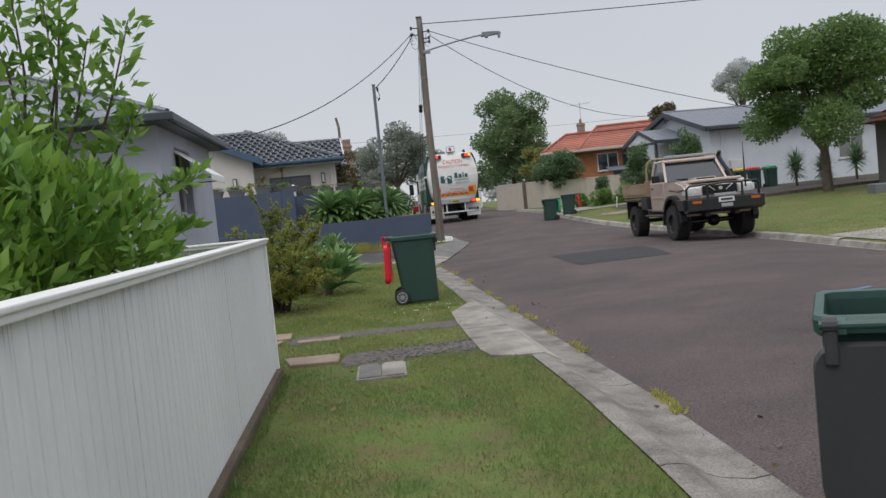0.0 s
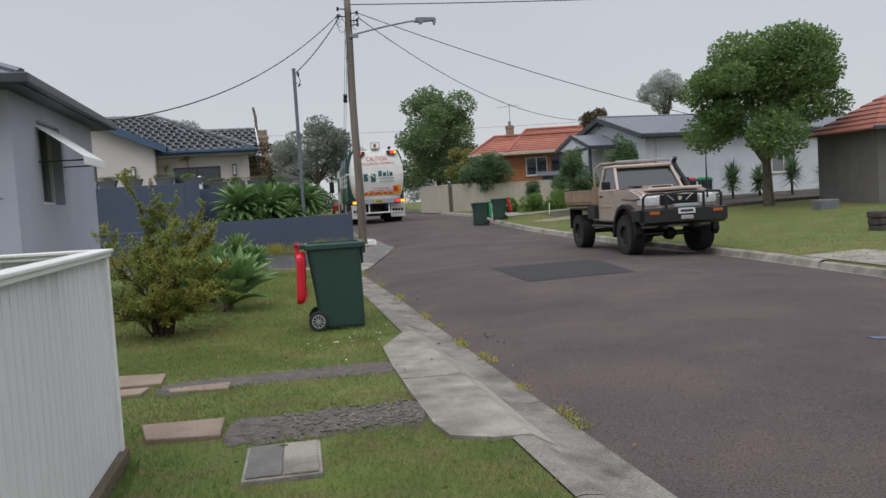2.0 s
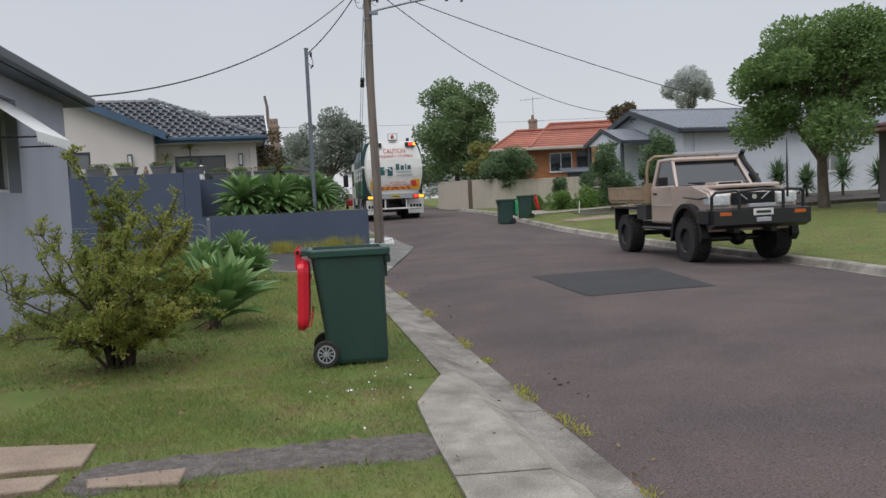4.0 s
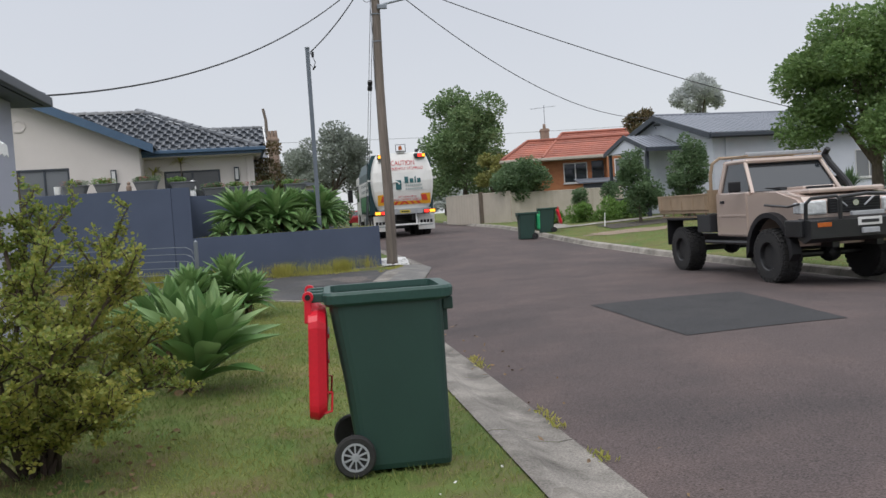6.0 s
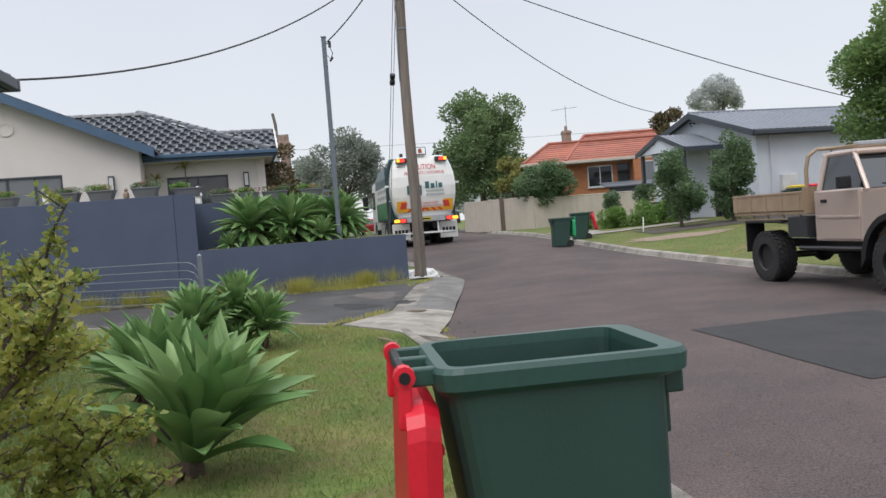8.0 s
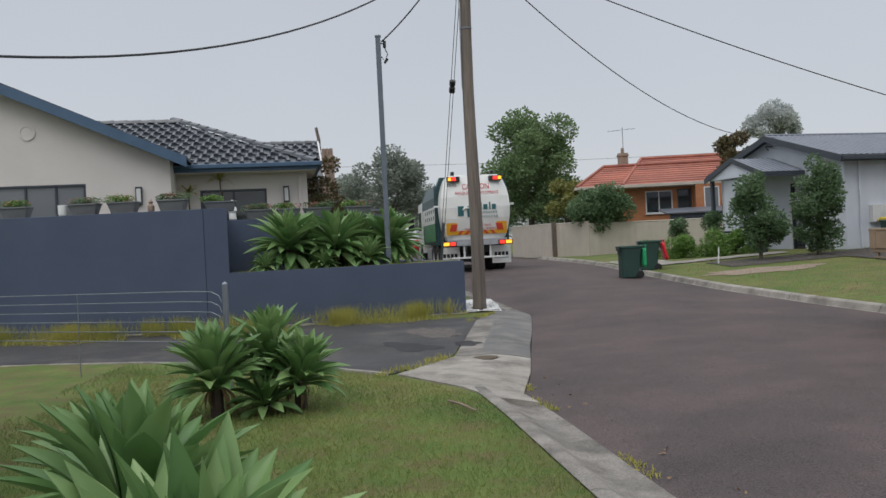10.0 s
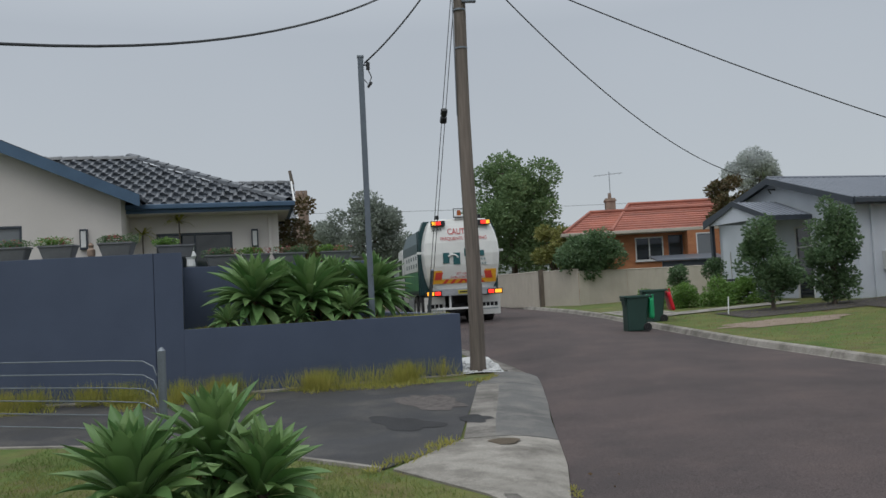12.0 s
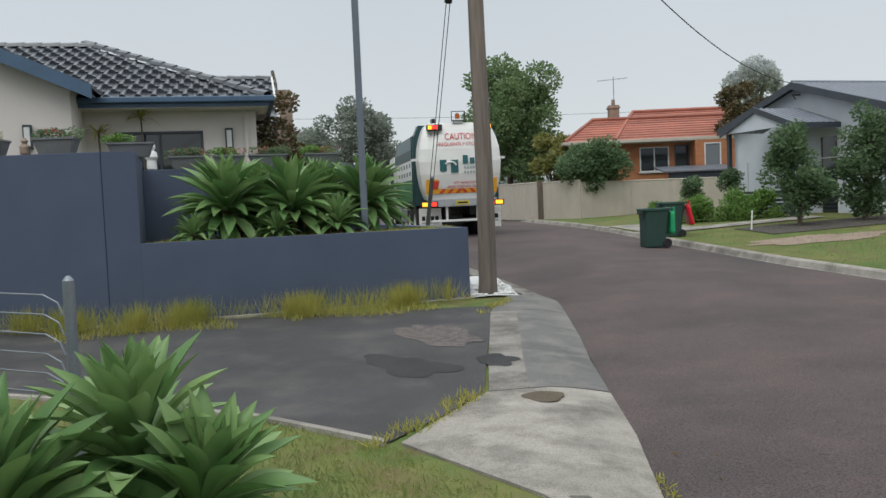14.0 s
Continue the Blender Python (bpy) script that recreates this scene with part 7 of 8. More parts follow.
def jade_bush():
    th = thing("twiggy_shrub", (-2.75, 13.9, 0.0), 0, "open twiggy shrub with small round yellow-green leaves", "shrub")
    rng = random.Random(8)
    pp, oo = [], []

    def rv(lo=-0.25):
        return Vector((rng.uniform(-1, 1), rng.uniform(-1, 1), rng.uniform(lo, 1))).normalized()

    def dress(a, b, per_m):
        for i in range(int((b - a).length * per_m * 1.7) + 1):
            d = rv(-0.5)
            pp.append(tuple(a.lerp(b, rng.random()) + d * rng.uniform(0.004, 0.03)))
            oo.append(tuple(d * 1.2))

    # where each main stem ends, how leafy it is, and how long its side twigs are
    ends = [(0.88, 0.1, 0.8, 1, 1), (0.78, -0.3, 1.2, 1, 1), (0.55, 0.4, 1.45, 1, 1), (0.35, -0.5, 1.3, 1, 1), (0.9, 0.4, 0.45, 1, 1), (0.12, 0.2, 1.55, 1, 1),
            (-0.36, 0.1, 2.15, 0.8, 0.4), (-0.06, 0.2, 1.95, 0.8, 0.45), (-0.6, -0.2, 1.35, 0.5, 0.8), (-1.1, 0.0, 0.85, 0.45, 0.7), (-1.0, 0.3, 0.5, 0.45, 0.8), (-0.75, -0.5, 0.4, 0.45, 0.8),
            (0.5, -0.8, 0.8, 1, 1), (0.3, 0.9, 1.0, 1, 1), (-0.3, -0.8, 0.95, 0.7, 1), (0.8, -0.6, 0.45, 1, 1), (-0.4, 0.8, 1.1, 0.7, 1), (0.6, 0.0, 0.35, 1, 1), (0.45, -0.2, 0.9, 1, 1), (-0.2, -0.3, 1.2, 0.7, 1)]
    for ex, ey, ez, leafy, long in ends + [(0.35, -0.35, 0.3, 1, 1), (0.1, -0.75, 0.45, 1, 1), (-0.3, -0.5, 0.35, 0.8, 1)]:
        ex *= 0.84 if ex > 0 else 1
        b, e = Vector((rng.uniform(-0.1, 0.1), rng.uniform(-0.1, 0.1), -0.03)), Vector((ex, ey, ez))
        k1 = b.lerp(e, 0.35) + Vector((-ex * 0.1, -ey * 0.1, 0.10)) + rv() * 0.05
        k2 = b.lerp(e, 0.7) + Vector((0, 0, 0.07)) + rv() * 0.08
        line = [b, k1, k2, e]
        bm = tube(bmesh.new(), line, [0.021, 0.016, 0.011, 0.004], 6)
        for j in range(15):
            t = rng.uniform(0.3, 1) * 2.999
            q = line[int(t)].lerp(line[int(t) + 1], t % 1)
            d = (rv(-0.4) + e.normalized() * 0.5).normalized() * rng.uniform(0.14, 0.40) * long
            m = q + d * 0.5 + rv() * 0.03
            tube(bm, [q, m, q + d], [0.008, 0.006, 0.003], 4)
            dress(q.lerp(m, 0.4), m, 75 * leafy)
            dress(m, q + d, 110 * leafy)
            for i in range(4):
                q2 = q.lerp(q + d, rng.uniform(0.3, 1))
                d2 = rv(-0.2) * rng.uniform(0.05, 0.16) * (0.5 + 0.5 * long)
                tube(bm, [q2, q2 + d2], [0.004, 0.002], 4)
                dress(q2, q2 + d2, 130 * leafy)
        dress(k2, e, 90 * leafy)
        part("branch", bm, M_TWIG, th)
    leaves("foliage", pp, 0.029, M_JADE, th, flat=0.1, aspect=1.25, seed=8, out=np.array(oo))
    return th


jade_bush()


# ---- agaves ----
def agave_leaf_mesh(L, W, curl, name="leaf"):
    n = 9
    shape = [(0, 0.5), (0.2, 0.58), (0.4, 0.86), (0.56, 1.0), (0.7, 0.9), (0.84, 0.56), (0.94, 0.22), (1.0, 0.015)]
    rows = []
    for i in range(n + 1):
        t = i / n
        w = W * interp(shape, t)
        y = L * t * (1 - 0.08 * curl * t)
        z = L * (0.10 * math.sin(t * math.pi) - 0.26 * curl * t ** 2.2 + 0.08 * t)
        rows.append([(-w, y, z + 0.46 * w), (-w * 0.6, y, z + 0.13 * w), (0, y, z - 0.06 * w), (w * 0.6, y, z + 0.13 * w), (w, y, z + 0.46 * w)])
    me = bpy.data.meshes.new(name)
    me.from_pydata(*grid_sheet(rows))
    me.materials.append(M_AGAVE)
    me.polygons.foreach_set("use_smooth", [True] * len(me.polygons))
    return me


AGAVE_LEAVES = [agave_leaf_mesh(1.0, w, c) for w, c in ((0.105, -0.35), (0.122, -0.3), (0.128, -0.1), (0.122, 0.35))]
AGAVE_DRY = agave_leaf_mesh(1.0, 0.08, 1.3, "dry_leaf")
AGAVE_DRY.materials.clear()
AGAVE_DRY.materials.append(M_AGDRY)


def agave(loc, size, n, seed, label, tilt=(0, 0), stem=0.2, dry=5, low=-10, slim=1.0):
    th = thing("agave", loc, 0, label, "agave", "agave plants")
    rng = random.Random(seed)
    base = pose(0, 0, stem, tilt[0], tilt[1], 0)
    part("stem", tube(bmesh.new(), [(0, 0, -0.08), (0, 0, stem * 0.5), tuple(base @ Vector((0, 0, 0.12)))], [0.07 * size + 0.03, 0.06 * size + 0.03, 0.04], 8), M_TWIG, th)
    for k in range(n):
        t = k / (n - 1)
        up = 84 - (84 - low) * t ** 0.95 + rng.uniform(-8, 8)
        az = k * 137.5 + rng.uniform(-9, 9)
        s = size * (0.66 + 0.34 * min(1, t * 2.4)) * rng.uniform(0.88, 1.08)
        me = AGAVE_LEAVES[0 if t < 0.18 else (1 if t < 0.55 else (2 if rng.random() < 0.75 else 3))]
        share("leaf", me, base @ pose(0, 0, 0.14 * size - t * (0.35 * stem + 0.16 * size), 0, 0, az) @ pose(0, 0.035, 0, up, rng.uniform(-10, 10), 0) @ Matrix.Diagonal((s * slim, s, s, 1)), th)
    for k in range(dry):
        az = rng.uniform(0, 360)
        share("dry_leaf", AGAVE_DRY, base @ pose(0, 0, -0.05 - 0.2 * rng.random() * stem, 0, 0, az) @ pose(0, 0.03, 0, rng.uniform(-68, -28), 0, 0) @ Matrix.Scale(size * rng.uniform(0.4, 0.62), 4), th)
    return th


LAB = "large grey-green agave rosette with broad pointed leaves"
agave((-2.3, 16.4, 0.0), 0.86, 64, 1, LAB + " leaning over the lawn", (6, 20), 0.12, 10, 26)
agave((-2.75, 17.5, 0.0), 0.70, 60, 2, LAB + " behind another", (-4, 10), 0.34, 6, 14)
agave((-3.2, 18.6, 0.0), 0.60, 54, 3, LAB + " on the lawn", (6, -8), 0.26, 5, 10)
agave((-3.42, 21.95, 0.05), 0.60, 70, 4, LAB + " in a clump", (8, -6), 0.36, 6, -2)
agave((-2.95, 22.4, 0.05), 0.56, 64, 5, LAB + " in a clump", (2, 2), 0.56, 7, 2)
agave((-2.62, 22.2, 0.05), 0.52, 62, 6, LAB + " in a clump", (12, 18), 0.30, 6, -2)
agave((-3.1, 22.9, 0.05), 0.48, 44, 7, LAB + " in a clump", (-6, 0), 0.3, 3)
agave((-2.95, 22.05, 0.05), 0.40, 44, 8, LAB + " low in a clump", (14, 0), 0.05, 5)
for i, (u, t, s, st) in enumerate(((1.28, 0.95, 1.02, 0.55), (2.32, 1.0, 0.95, 0.55), (3.6, 1.3, 0.92, 0.6), (3.0, 0.65, 0.58, 0.2), (1.85, 1.8, 0.85, 0.6), (2.9, 1.9, 0.85, 0.7), (0.75, 0.5, 0.42, 0.05), (2.0, 0.5, 0.4, 0.08))):
    x, y, z = wall_pt(u, t, 1.22)
    agave((x, y, z), s * 0.9, 104 if s > 0.8 else 48, 20 + i, LAB + " in the raised planter", (random.Random(i).uniform(-6, 10), random.Random(i).uniform(-8, 8)), st * 0.85 + 0.1, 16 if s > 0.8 else 3, -38, 0.9)


def yucca(loc, h, seed):
    th = thing("yucca", loc, 0, "spiky green yucca in the raised garden bed", "yucca", "yuccas")
    rng = random.Random(seed)
    part("stem", tube(bmesh.new(), [(0, 0, -0.1), (0, 0, h * 0.5)], [0.07, 0.05], 8), M_BARK, th)
    vs, fs = [], []
    for k in range(240):
        a, up = rng.uniform(0, 6.28), radians(rng.uniform(-35, 85))
        z = h * rng.uniform(0.3, 0.62)
        l = rng.uniform(0.6, 0.9)
        d = Vector((math.cos(a) * math.cos(up), math.sin(a) * math.cos(up), math.sin(up)))
        s = d.cross(Vector((0, 0, 1))).normalized() * 0.03
        p = Vector((0, 0, z))
        i = len(vs)
        vs += [tuple(p - s), tuple(p + s), tuple(p + d * l * 0.6 + s), tuple(p + d * l * 0.6 - s), tuple(p + d * l)]
        fs += [(i, i + 1, i + 2, i + 3), (i + 3, i + 2, i + 4)]
    part("crown", (vs, [], fs), M_DKBUSH, th)
    return th


for i, (x, y, h) in enumerate(((17.2, 40.4, 1.9), (20.2, 40.6, 2.1), (22.0, 40.8, 1.7), (18.9, 41.2, 1.5))):
    yucca((x, y, 0.75), h, i)


# ---- first driveway: slabs, gravel strips and pit lid ----
pit = thing("pit_lid", (-0.69, 7.87, 0.0), 4, "square concrete pit cover set in the lawn", "pit cover")
pit.scale = (0.93, 0.93, 1)
part("lid_frame", boxes((-0.25, 0.25, -0.37, 0.37, -0.1, 0.022), bevel=0.008), M_CONC, pit)
part("lid_half", boxes((-0.225, -0.003, -0.345, 0.345, 0.02, 0.034), bevel=0.006), M_CONC2, pit)
part("lid_half", boxes((0.003, 0.225, -0.345, 0.345, 0.02, 0.034), bevel=0.006), M_CONC, pit)
part("lifting_hole", boxes((-0.03, 0.03, 0.27, 0.30, 0.034, 0.036)), M_BLACK, pit)

for pts in ([(-2.75, 10.54), (-2.03, 10.6), (-2.09, 11.06), (-2.75, 11.14)], [(-1.86, 10.17), (-1.36, 10.13), (-1.37, 10.4), (-1.91, 10.31)], [(-1.69, 8.61), (-1.18, 8.57), (-1.22, 9.05), (-1.82, 9.04)], [(-2.5, 8.75), (-1.98, 8.72), (-2.02, 9.12), (-2.5, 9.1)], [(-2.75, 10.1), (-2.12, 10.2), (-2.1, 10.44), (-2.75, 10.42)]):
    tagged(slab("paving_slab", pts, -0.06, 0.03, M_SLAB), "sandy brown paving slab sunk in the grass", "paving slab", "driveway slabs")


def strip(name, label, x0, x1, y_of, w, m, seed):
    rng = random.Random(seed)
    n = 28
    rows = [[], [], [], [], []]
    for k in range(n + 1):
        x = x0 + (x1 - x0) * k / n
        yc = y_of(x)
        a, b = w / 2 + rng.uniform(-0.05, 0.05), w / 2 + rng.uniform(-0.05, 0.05)
        if k in (0, n):
            a = b = w * 0.3
        for r, (d, z) in zip(rows, ((-a, 0.0), (-a * 0.8, 0.018), (0, 0.022), (b * 0.8, 0.018), (b, 0.0))):
            r.append((x, yc + d, z))
    return tagged(part(name, grid_sheet(rows), m), label, "driveway", kind="structure")


strip("wheel_track", "worn grey gravel wheel track across the lawn", -2.0, 0.10, lambda x: 10.56 - 0.05 * x * x, 0.56, M_GRAVEL, 2)
track = strip("gravel_track", "loose grey gravel wheel track across the lawn", -1.15, 0.24, lambda x: 8.80 + 0.08 * x, 0.74, M_GRAVEL, 3)


def pebble_meshes(name, material, r):
    out = []
    for k in range(3):
        bm = bmesh.new()
        bmesh.ops.create_icosphere(bm, subdivisions=1, radius=r)
        rng = random.Random(k)
        for v in bm.verts:
            v.co *= rng.uniform(0.7, 1.2)
            v.co.z *= 0.6
        me = bpy.data.meshes.new(name)
        bm.to_mesh(me)
        bm.free()
        me.materials.append(material)
        out.append(me)
    return out


STONES = pebble_meshes("stone", M_STONE, 0.016)
rng = random.Random(12)
for k in range(290):
    x = rng.triangular(-1.05, 0.24, 0.1)
    share("stone", STONES[k % 3], pose(x, 8.80 + 0.08 * x + max(-0.32, min(0.32, rng.gauss(0, 0.19))), 0.024, 0, 0, rng.uniform(0, 360)) @ Matrix.Scale(rng.uniform(0.5, 1.5), 4), track)

bed = thing("pebble_bed", (0, 0, 0), 0, "white pebbles round the foot of the power pole", "pebbles", kind="structure")
part("bed_base", grid_sheet([[(-0.36, y, rise(y) + 0.02), (0.0, y, rise(y) + 0.04), (0.42, y, rise(y) + 0.02)] for y in (31.75, 32.3, 33.2, 34.5)]), M_PEBBLE, bed)
WHITES = pebble_meshes("pebble", M_PEBBLE, 0.04)
for k in range(220):
    x, y = rng.uniform(-0.34, 0.4), rng.triangular(31.75, 34.0, 31.9)
    share("pebble", WHITES[k % 3], pose(x, y, rise(y) + 0.045, 0, 0, rng.uniform(0, 360)) @ Matrix.Scale(rng.uniform(0.6, 1.3), 4), bed)

hollow_ = part("drain_hollow", grid_sheet([[(-0.46 + 0.17 * r * math.cos(a) * (1 + 0.2 * math.sin(3 * a)), 25.25 + 0.2 * r * math.sin(a), 0.0225) for r in (0.01, 0.6, 1.0)] for a in [2 * math.pi * k / 16 for k in range(17)]]), M_DIRT)
tagged(hollow_, "brown dirt-filled hollow in the concrete crossing", "hollow", kind="structure")

def blot(name, label, x, y, rx, ry, m, z, seed, turn=0.0):
    """A flat patch with a ragged outline."""
    g = random.Random(seed)
    rad = [g.uniform(0.55, 1.2) for k in range(26)]
    rad = [(rad[k] + rad[(k + 1) % 26]) / 2 for k in range(26)]
    rad.append(rad[0])
    rows = []
    for k in range(27):
        a = 2 * math.pi * k / 26
        rows.append([(x + q * rad[k] * (rx * math.cos(a) * math.cos(turn) - ry * math.sin(a) * math.sin(turn)), y + q * rad[k] * (rx * math.cos(a) * math.sin(turn) + ry * math.sin(a) * math.cos(turn))) for q in (0.02, 0.5, 1.0)])
    ob = part(name, grid_sheet([[(px, py, z(px, py)) for px, py in r] for r in rows]), m)
    return tagged(ob, label, "stain", kind="structure")


blot("broken_asphalt", "crumbled gravelly asphalt beside the concrete", -1.1, 28.6, 0.5, 0.95, M_GRAVEL, lambda x, y: rise(y) + 0.0232, 3, 0.3)
blot("broken_asphalt", "crumbled gravelly asphalt beside the concrete", -1.55, 26.9, 0.4, 0.7, M_PATCH, lambda x, y: rise(y) + 0.0232, 4, 0.6)
blot("asphalt_spill", "dark asphalt spilt over the concrete edge", -0.62, 26.9, 0.22, 0.35, M_PATCH, lambda x, y: rise(y) + 0.0232, 6)
chalk = part("chalk_mark", grid_sheet([[(x, 10.0 + 0.12 * math.sin(x * 5) + d, road_z(x, 10.0) + 0.006) for d in (-0.06, 0.06)] for x in (4.45, 4.6, 4.75, 4.9, 5.05)]), M_CHALK)
tagged(chalk, "faded blue survey mark on the asphalt", "road mark", kind="structure")


# ---- grass ----
def fence_x(y):
    return -0.59 - 1.15 * (y + 4) / 12.2 if y < 8.2 else -6.0


def in_lawn(x, y):
    if x > interp(EDGE_L, y) - 0.6 or x < fence_x(y) + 0.06 + (0.2 * random.random() if y < 8.2 else 0) or y > interp(DRIVE_EDGE, x) - 0.06:
        return False
    if 7.95 < y < 12.5 and x > 0.34 - 0.08 * (y - 8):
        return False
    if y > 22.3 and x > -0.75 - (y - 22.3) * 0.53:
        return False
    if abs(y - 10.56 + 0.05 * x * x) < 0.24 and -1.95 < x < 0.1 or abs(y - 8.80 - 0.08 * x) < 0.30 + 0.06 * math.sin(x * 9) and -1.1 < x < 0.25:
        return random.random() < 0.10
    if -0.95 < x < -0.43 and 7.48 < y < 8.26:
        return False
    for a, b, c, d in ((-2.75, -2.06, 10.58, 11.06), (-1.88, -1.37, 10.2, 10.34), (-1.78, -1.2, 8.62, 9.02), (-2.5, -2.0, 8.74, 9.1), (-2.75, -2.12, 10.2, 10.42)):
        if a < x < b and c < y < d:
            return False
    return True


def lawn_patch(x, y):
    """Above zero where the lawn is lush."""
    return math.sin(x * 2.3 + 1.3 * math.sin(y * 1.1)) + math.sin(y * 2.9 + 1.7 * math.sin(x * 1.9 + 2)) + 0.7 * math.sin(x * 7.1 + y * 5.3)


def turf(name, label, n, area, h, material, test, aspect=11, seed=1, z_of=verge_z, lean=1.5):
    rng_ = np.random.default_rng(seed)
    pts = []
    while len(pts) < n:
        xs = rng_.uniform(area[0], area[1], 4000)
        ys = area[2] + (area[3] - area[2]) * rng_.uniform(0, 1, 4000) ** area[4]
        for x, y in zip(xs, ys):
            if test(x, y):
                pts.append((x, y, z_of(x, y) - 0.004))
    pts = np.array(pts[:n])
    up = np.zeros((n, 3))
    up[:, 2] = lean
    ob = leaves(name, pts, h, material, None, flat=0.0, aspect=aspect, seed=seed, out=up)
    return tagged(ob, label, "grass", kind="stuff")


turf("lawn_grass", "short green and straw-coloured lawn blades", 52000, (-3.0, 1.2, 2.2, 12.6, 1.3), 0.045, M_BLADE, lambda x, y: in_lawn(x, y) and lawn_patch(x, y) > random.uniform(-1.6, 0.8), 9, 21, lean=0.8)
turf("lawn_grass", "short dry straw-coloured lawn blades", 34000, (-3.0, 1.2, 2.2, 12.6, 1.3), 0.038, M_STRAW, lambda x, y: in_lawn(x, y) and lawn_patch(x, y) < random.uniform(-0.9, 1.3), 8, 28, lean=0.6)
turf("lawn_grass", "short green and straw-coloured lawn blades", 60000, (-5.5, 0.3, 11.0, 25.4, 1.1), 0.05, M_STRAW, lambda x, y: in_lawn(x, y) and lawn_patch(x * 0.6, y * 0.6) < random.uniform(-1.2, 1.5), 8, 22, lean=0.9)
turf("lawn_grass", "short fresh green lawn blades", 52000, (-8.0, 0.3, 13.0, 27.2, 0.9), 0.05, M_BLADE, lambda x, y: in_lawn(x, y) and lawn_patch(x * 0.6, y * 0.6) > random.uniform(-1.5, 1.2), 8, 42, lean=0.9)


def wall_line(x):
    return 30.77 + 0.235 * (x + 5.2) if x > -5.65 else 30.66 - 0.035 * (x + 5.65)


turf("tall_grass", "tall yellowing grass tufts along the navy wall", 9000, (-14, -0.5, 28.0, 32.0, 1.0), 0.36, M_TALL, lambda x, y: wall_line(x) - 0.75 - 0.25 * math.sin(x * 2.1) < y < wall_line(x) - 0.13 and (math.sin(x * 3.7) + math.sin(x * 8.3 + 1) > 0.45 or random.random() < 0.14), 48, 23, lambda x, y: rise(y), 2.2)
turf("verge_weeds", "low yellow-green weeds before the navy wall", 5000, (-14, -0.35, 27.6, 32.0, 1.0), 0.13, M_TALL, lambda x, y: wall_line(x) - 1.15 - 0.15 * math.sin(x * 2.9) < y < wall_line(x) - 0.13 and math.sin(x * 1.9 + y) > -0.7, 12, 33, lambda x, y: rise(y), 1.3)
turf("crossing_weeds", "yellow-green weeds in the driveway joint", 520, (-3.2, 0.2, 24.0, 31.3, 1.0), 0.09, M_TALL, lambda x, y: abs(x - interp([(24.1, -1.8), (24.85, -1.36), (25.6, -0.95), (27, -0.75), (30.2, -0.3), (31.3, 0.1)], y)) < (0.13 if y < 25.5 or y > 30 else 0.0) and math.sin(x * 9) + math.sin(y * 7) > -0.3, 9, 24, lambda x, y: rise(y) + 0.01, 1.2)
turf("gutter_weeds", "small yellow-green weeds along the edge of the asphalt", 1500, (-0.2, 1.9, 3.0, 24.0, 1.4), 0.05, M_TALL, lambda x, y: abs(x - interp(EDGE_L, y) - 0.03 - 0.03 * math.sin(y * 3)) < 0.05 and (math.sin(y * 2.3) + math.sin(y * 5.1 + 2) > 0.45), 4, 25, lambda x, y: rise(y) - 0.095, 0.7)
turf("fence_weeds", "thin weeds at the foot of the white fence", 1500, (-1.75, -0.9, 2.0, 8.2, 1.0), 0.06, M_BLADE, lambda x, y: 0.06 < x - fence_x(y) < 0.14, 8, 26)
turf("planter_grass", "short dry grass on the planter wall", 5000, (-5.2, -0.5, 30.9, 33.4, 1.0), 0.08, M_TALL, lambda x, y: 0.2 < y - wall_line(x) < 1.6, 10, 27, lambda x, y: 1.22, 1.0)
turf("verge_grass", "short dry lawn grass on the opposite verge", 40000, (6.2, 16.0, 14.0, 44.0, 1.3), 0.05, M_VERGE, lambda x, y: x > interp(EDGE_R, y) + 0.2, 6, 28, lean=0.9)

# fallen leaves
dead = thing("fallen_leaves", (0, 0, 0), 0, "scattered brown fallen leaves on the lawn", "leaves", kind="stuff")
lp = [(rng.uniform(-2.2, 0.6), rng.uniform(4, 14), 0.04) for k in range(60)] + [(rng.uniform(-3.5, -2.0), rng.uniform(12.8, 14.8), 0.03) for k in range(160)] + [(interp(EDGE_L, yy) + rng.uniform(-0.1, 0.5), yy, rise(yy) - 0.07) for yy in [rng.uniform(4, 24) for k in range(90)]]
leaves("dead_leaf", lp, 0.05, M_AGDRY, dead, flat=0.8, aspect=2.0, seed=31)


# ---- gate fence beside the second driveway ----
def gate():
    th = thing("wire_gate", (-3.70, 23.75, 0.0), 153, "galvanised tubular gate with curved ends beside its post", "gate")
    part("gate_post", tube(bmesh.new(), [(0, 0, -0.1), (0, 0, 1.28), (0, 0, 1.31)], [0.036, 0.036, 0.012], 12), M_GALV, th)
    for k in range(6):
        z = 1.20 - 0.125 * k
        part("gate_bar", tube(bmesh.new(), [(0.06, 0, z - 0.14), (0.1, 0, z - 0.06), (0.22, 0, z - 0.01), (0.6, 0, z), (4.48, 0, z)], 0.006, 6), M_GALV, th)
    part("timber_post", boxes((4.45, 4.59, -0.07, 0.07, -0.1, 1.3), bevel=0.012), M_TIMBER, th, "weathered square timber end post")
    for x in (2.5,):
        part("gate_stay", rod(bmesh.new(), (x, 0, 0.1), (x, 0, 1.2), 0.007, seg=6), M_GALV, th)
    return th


gate()


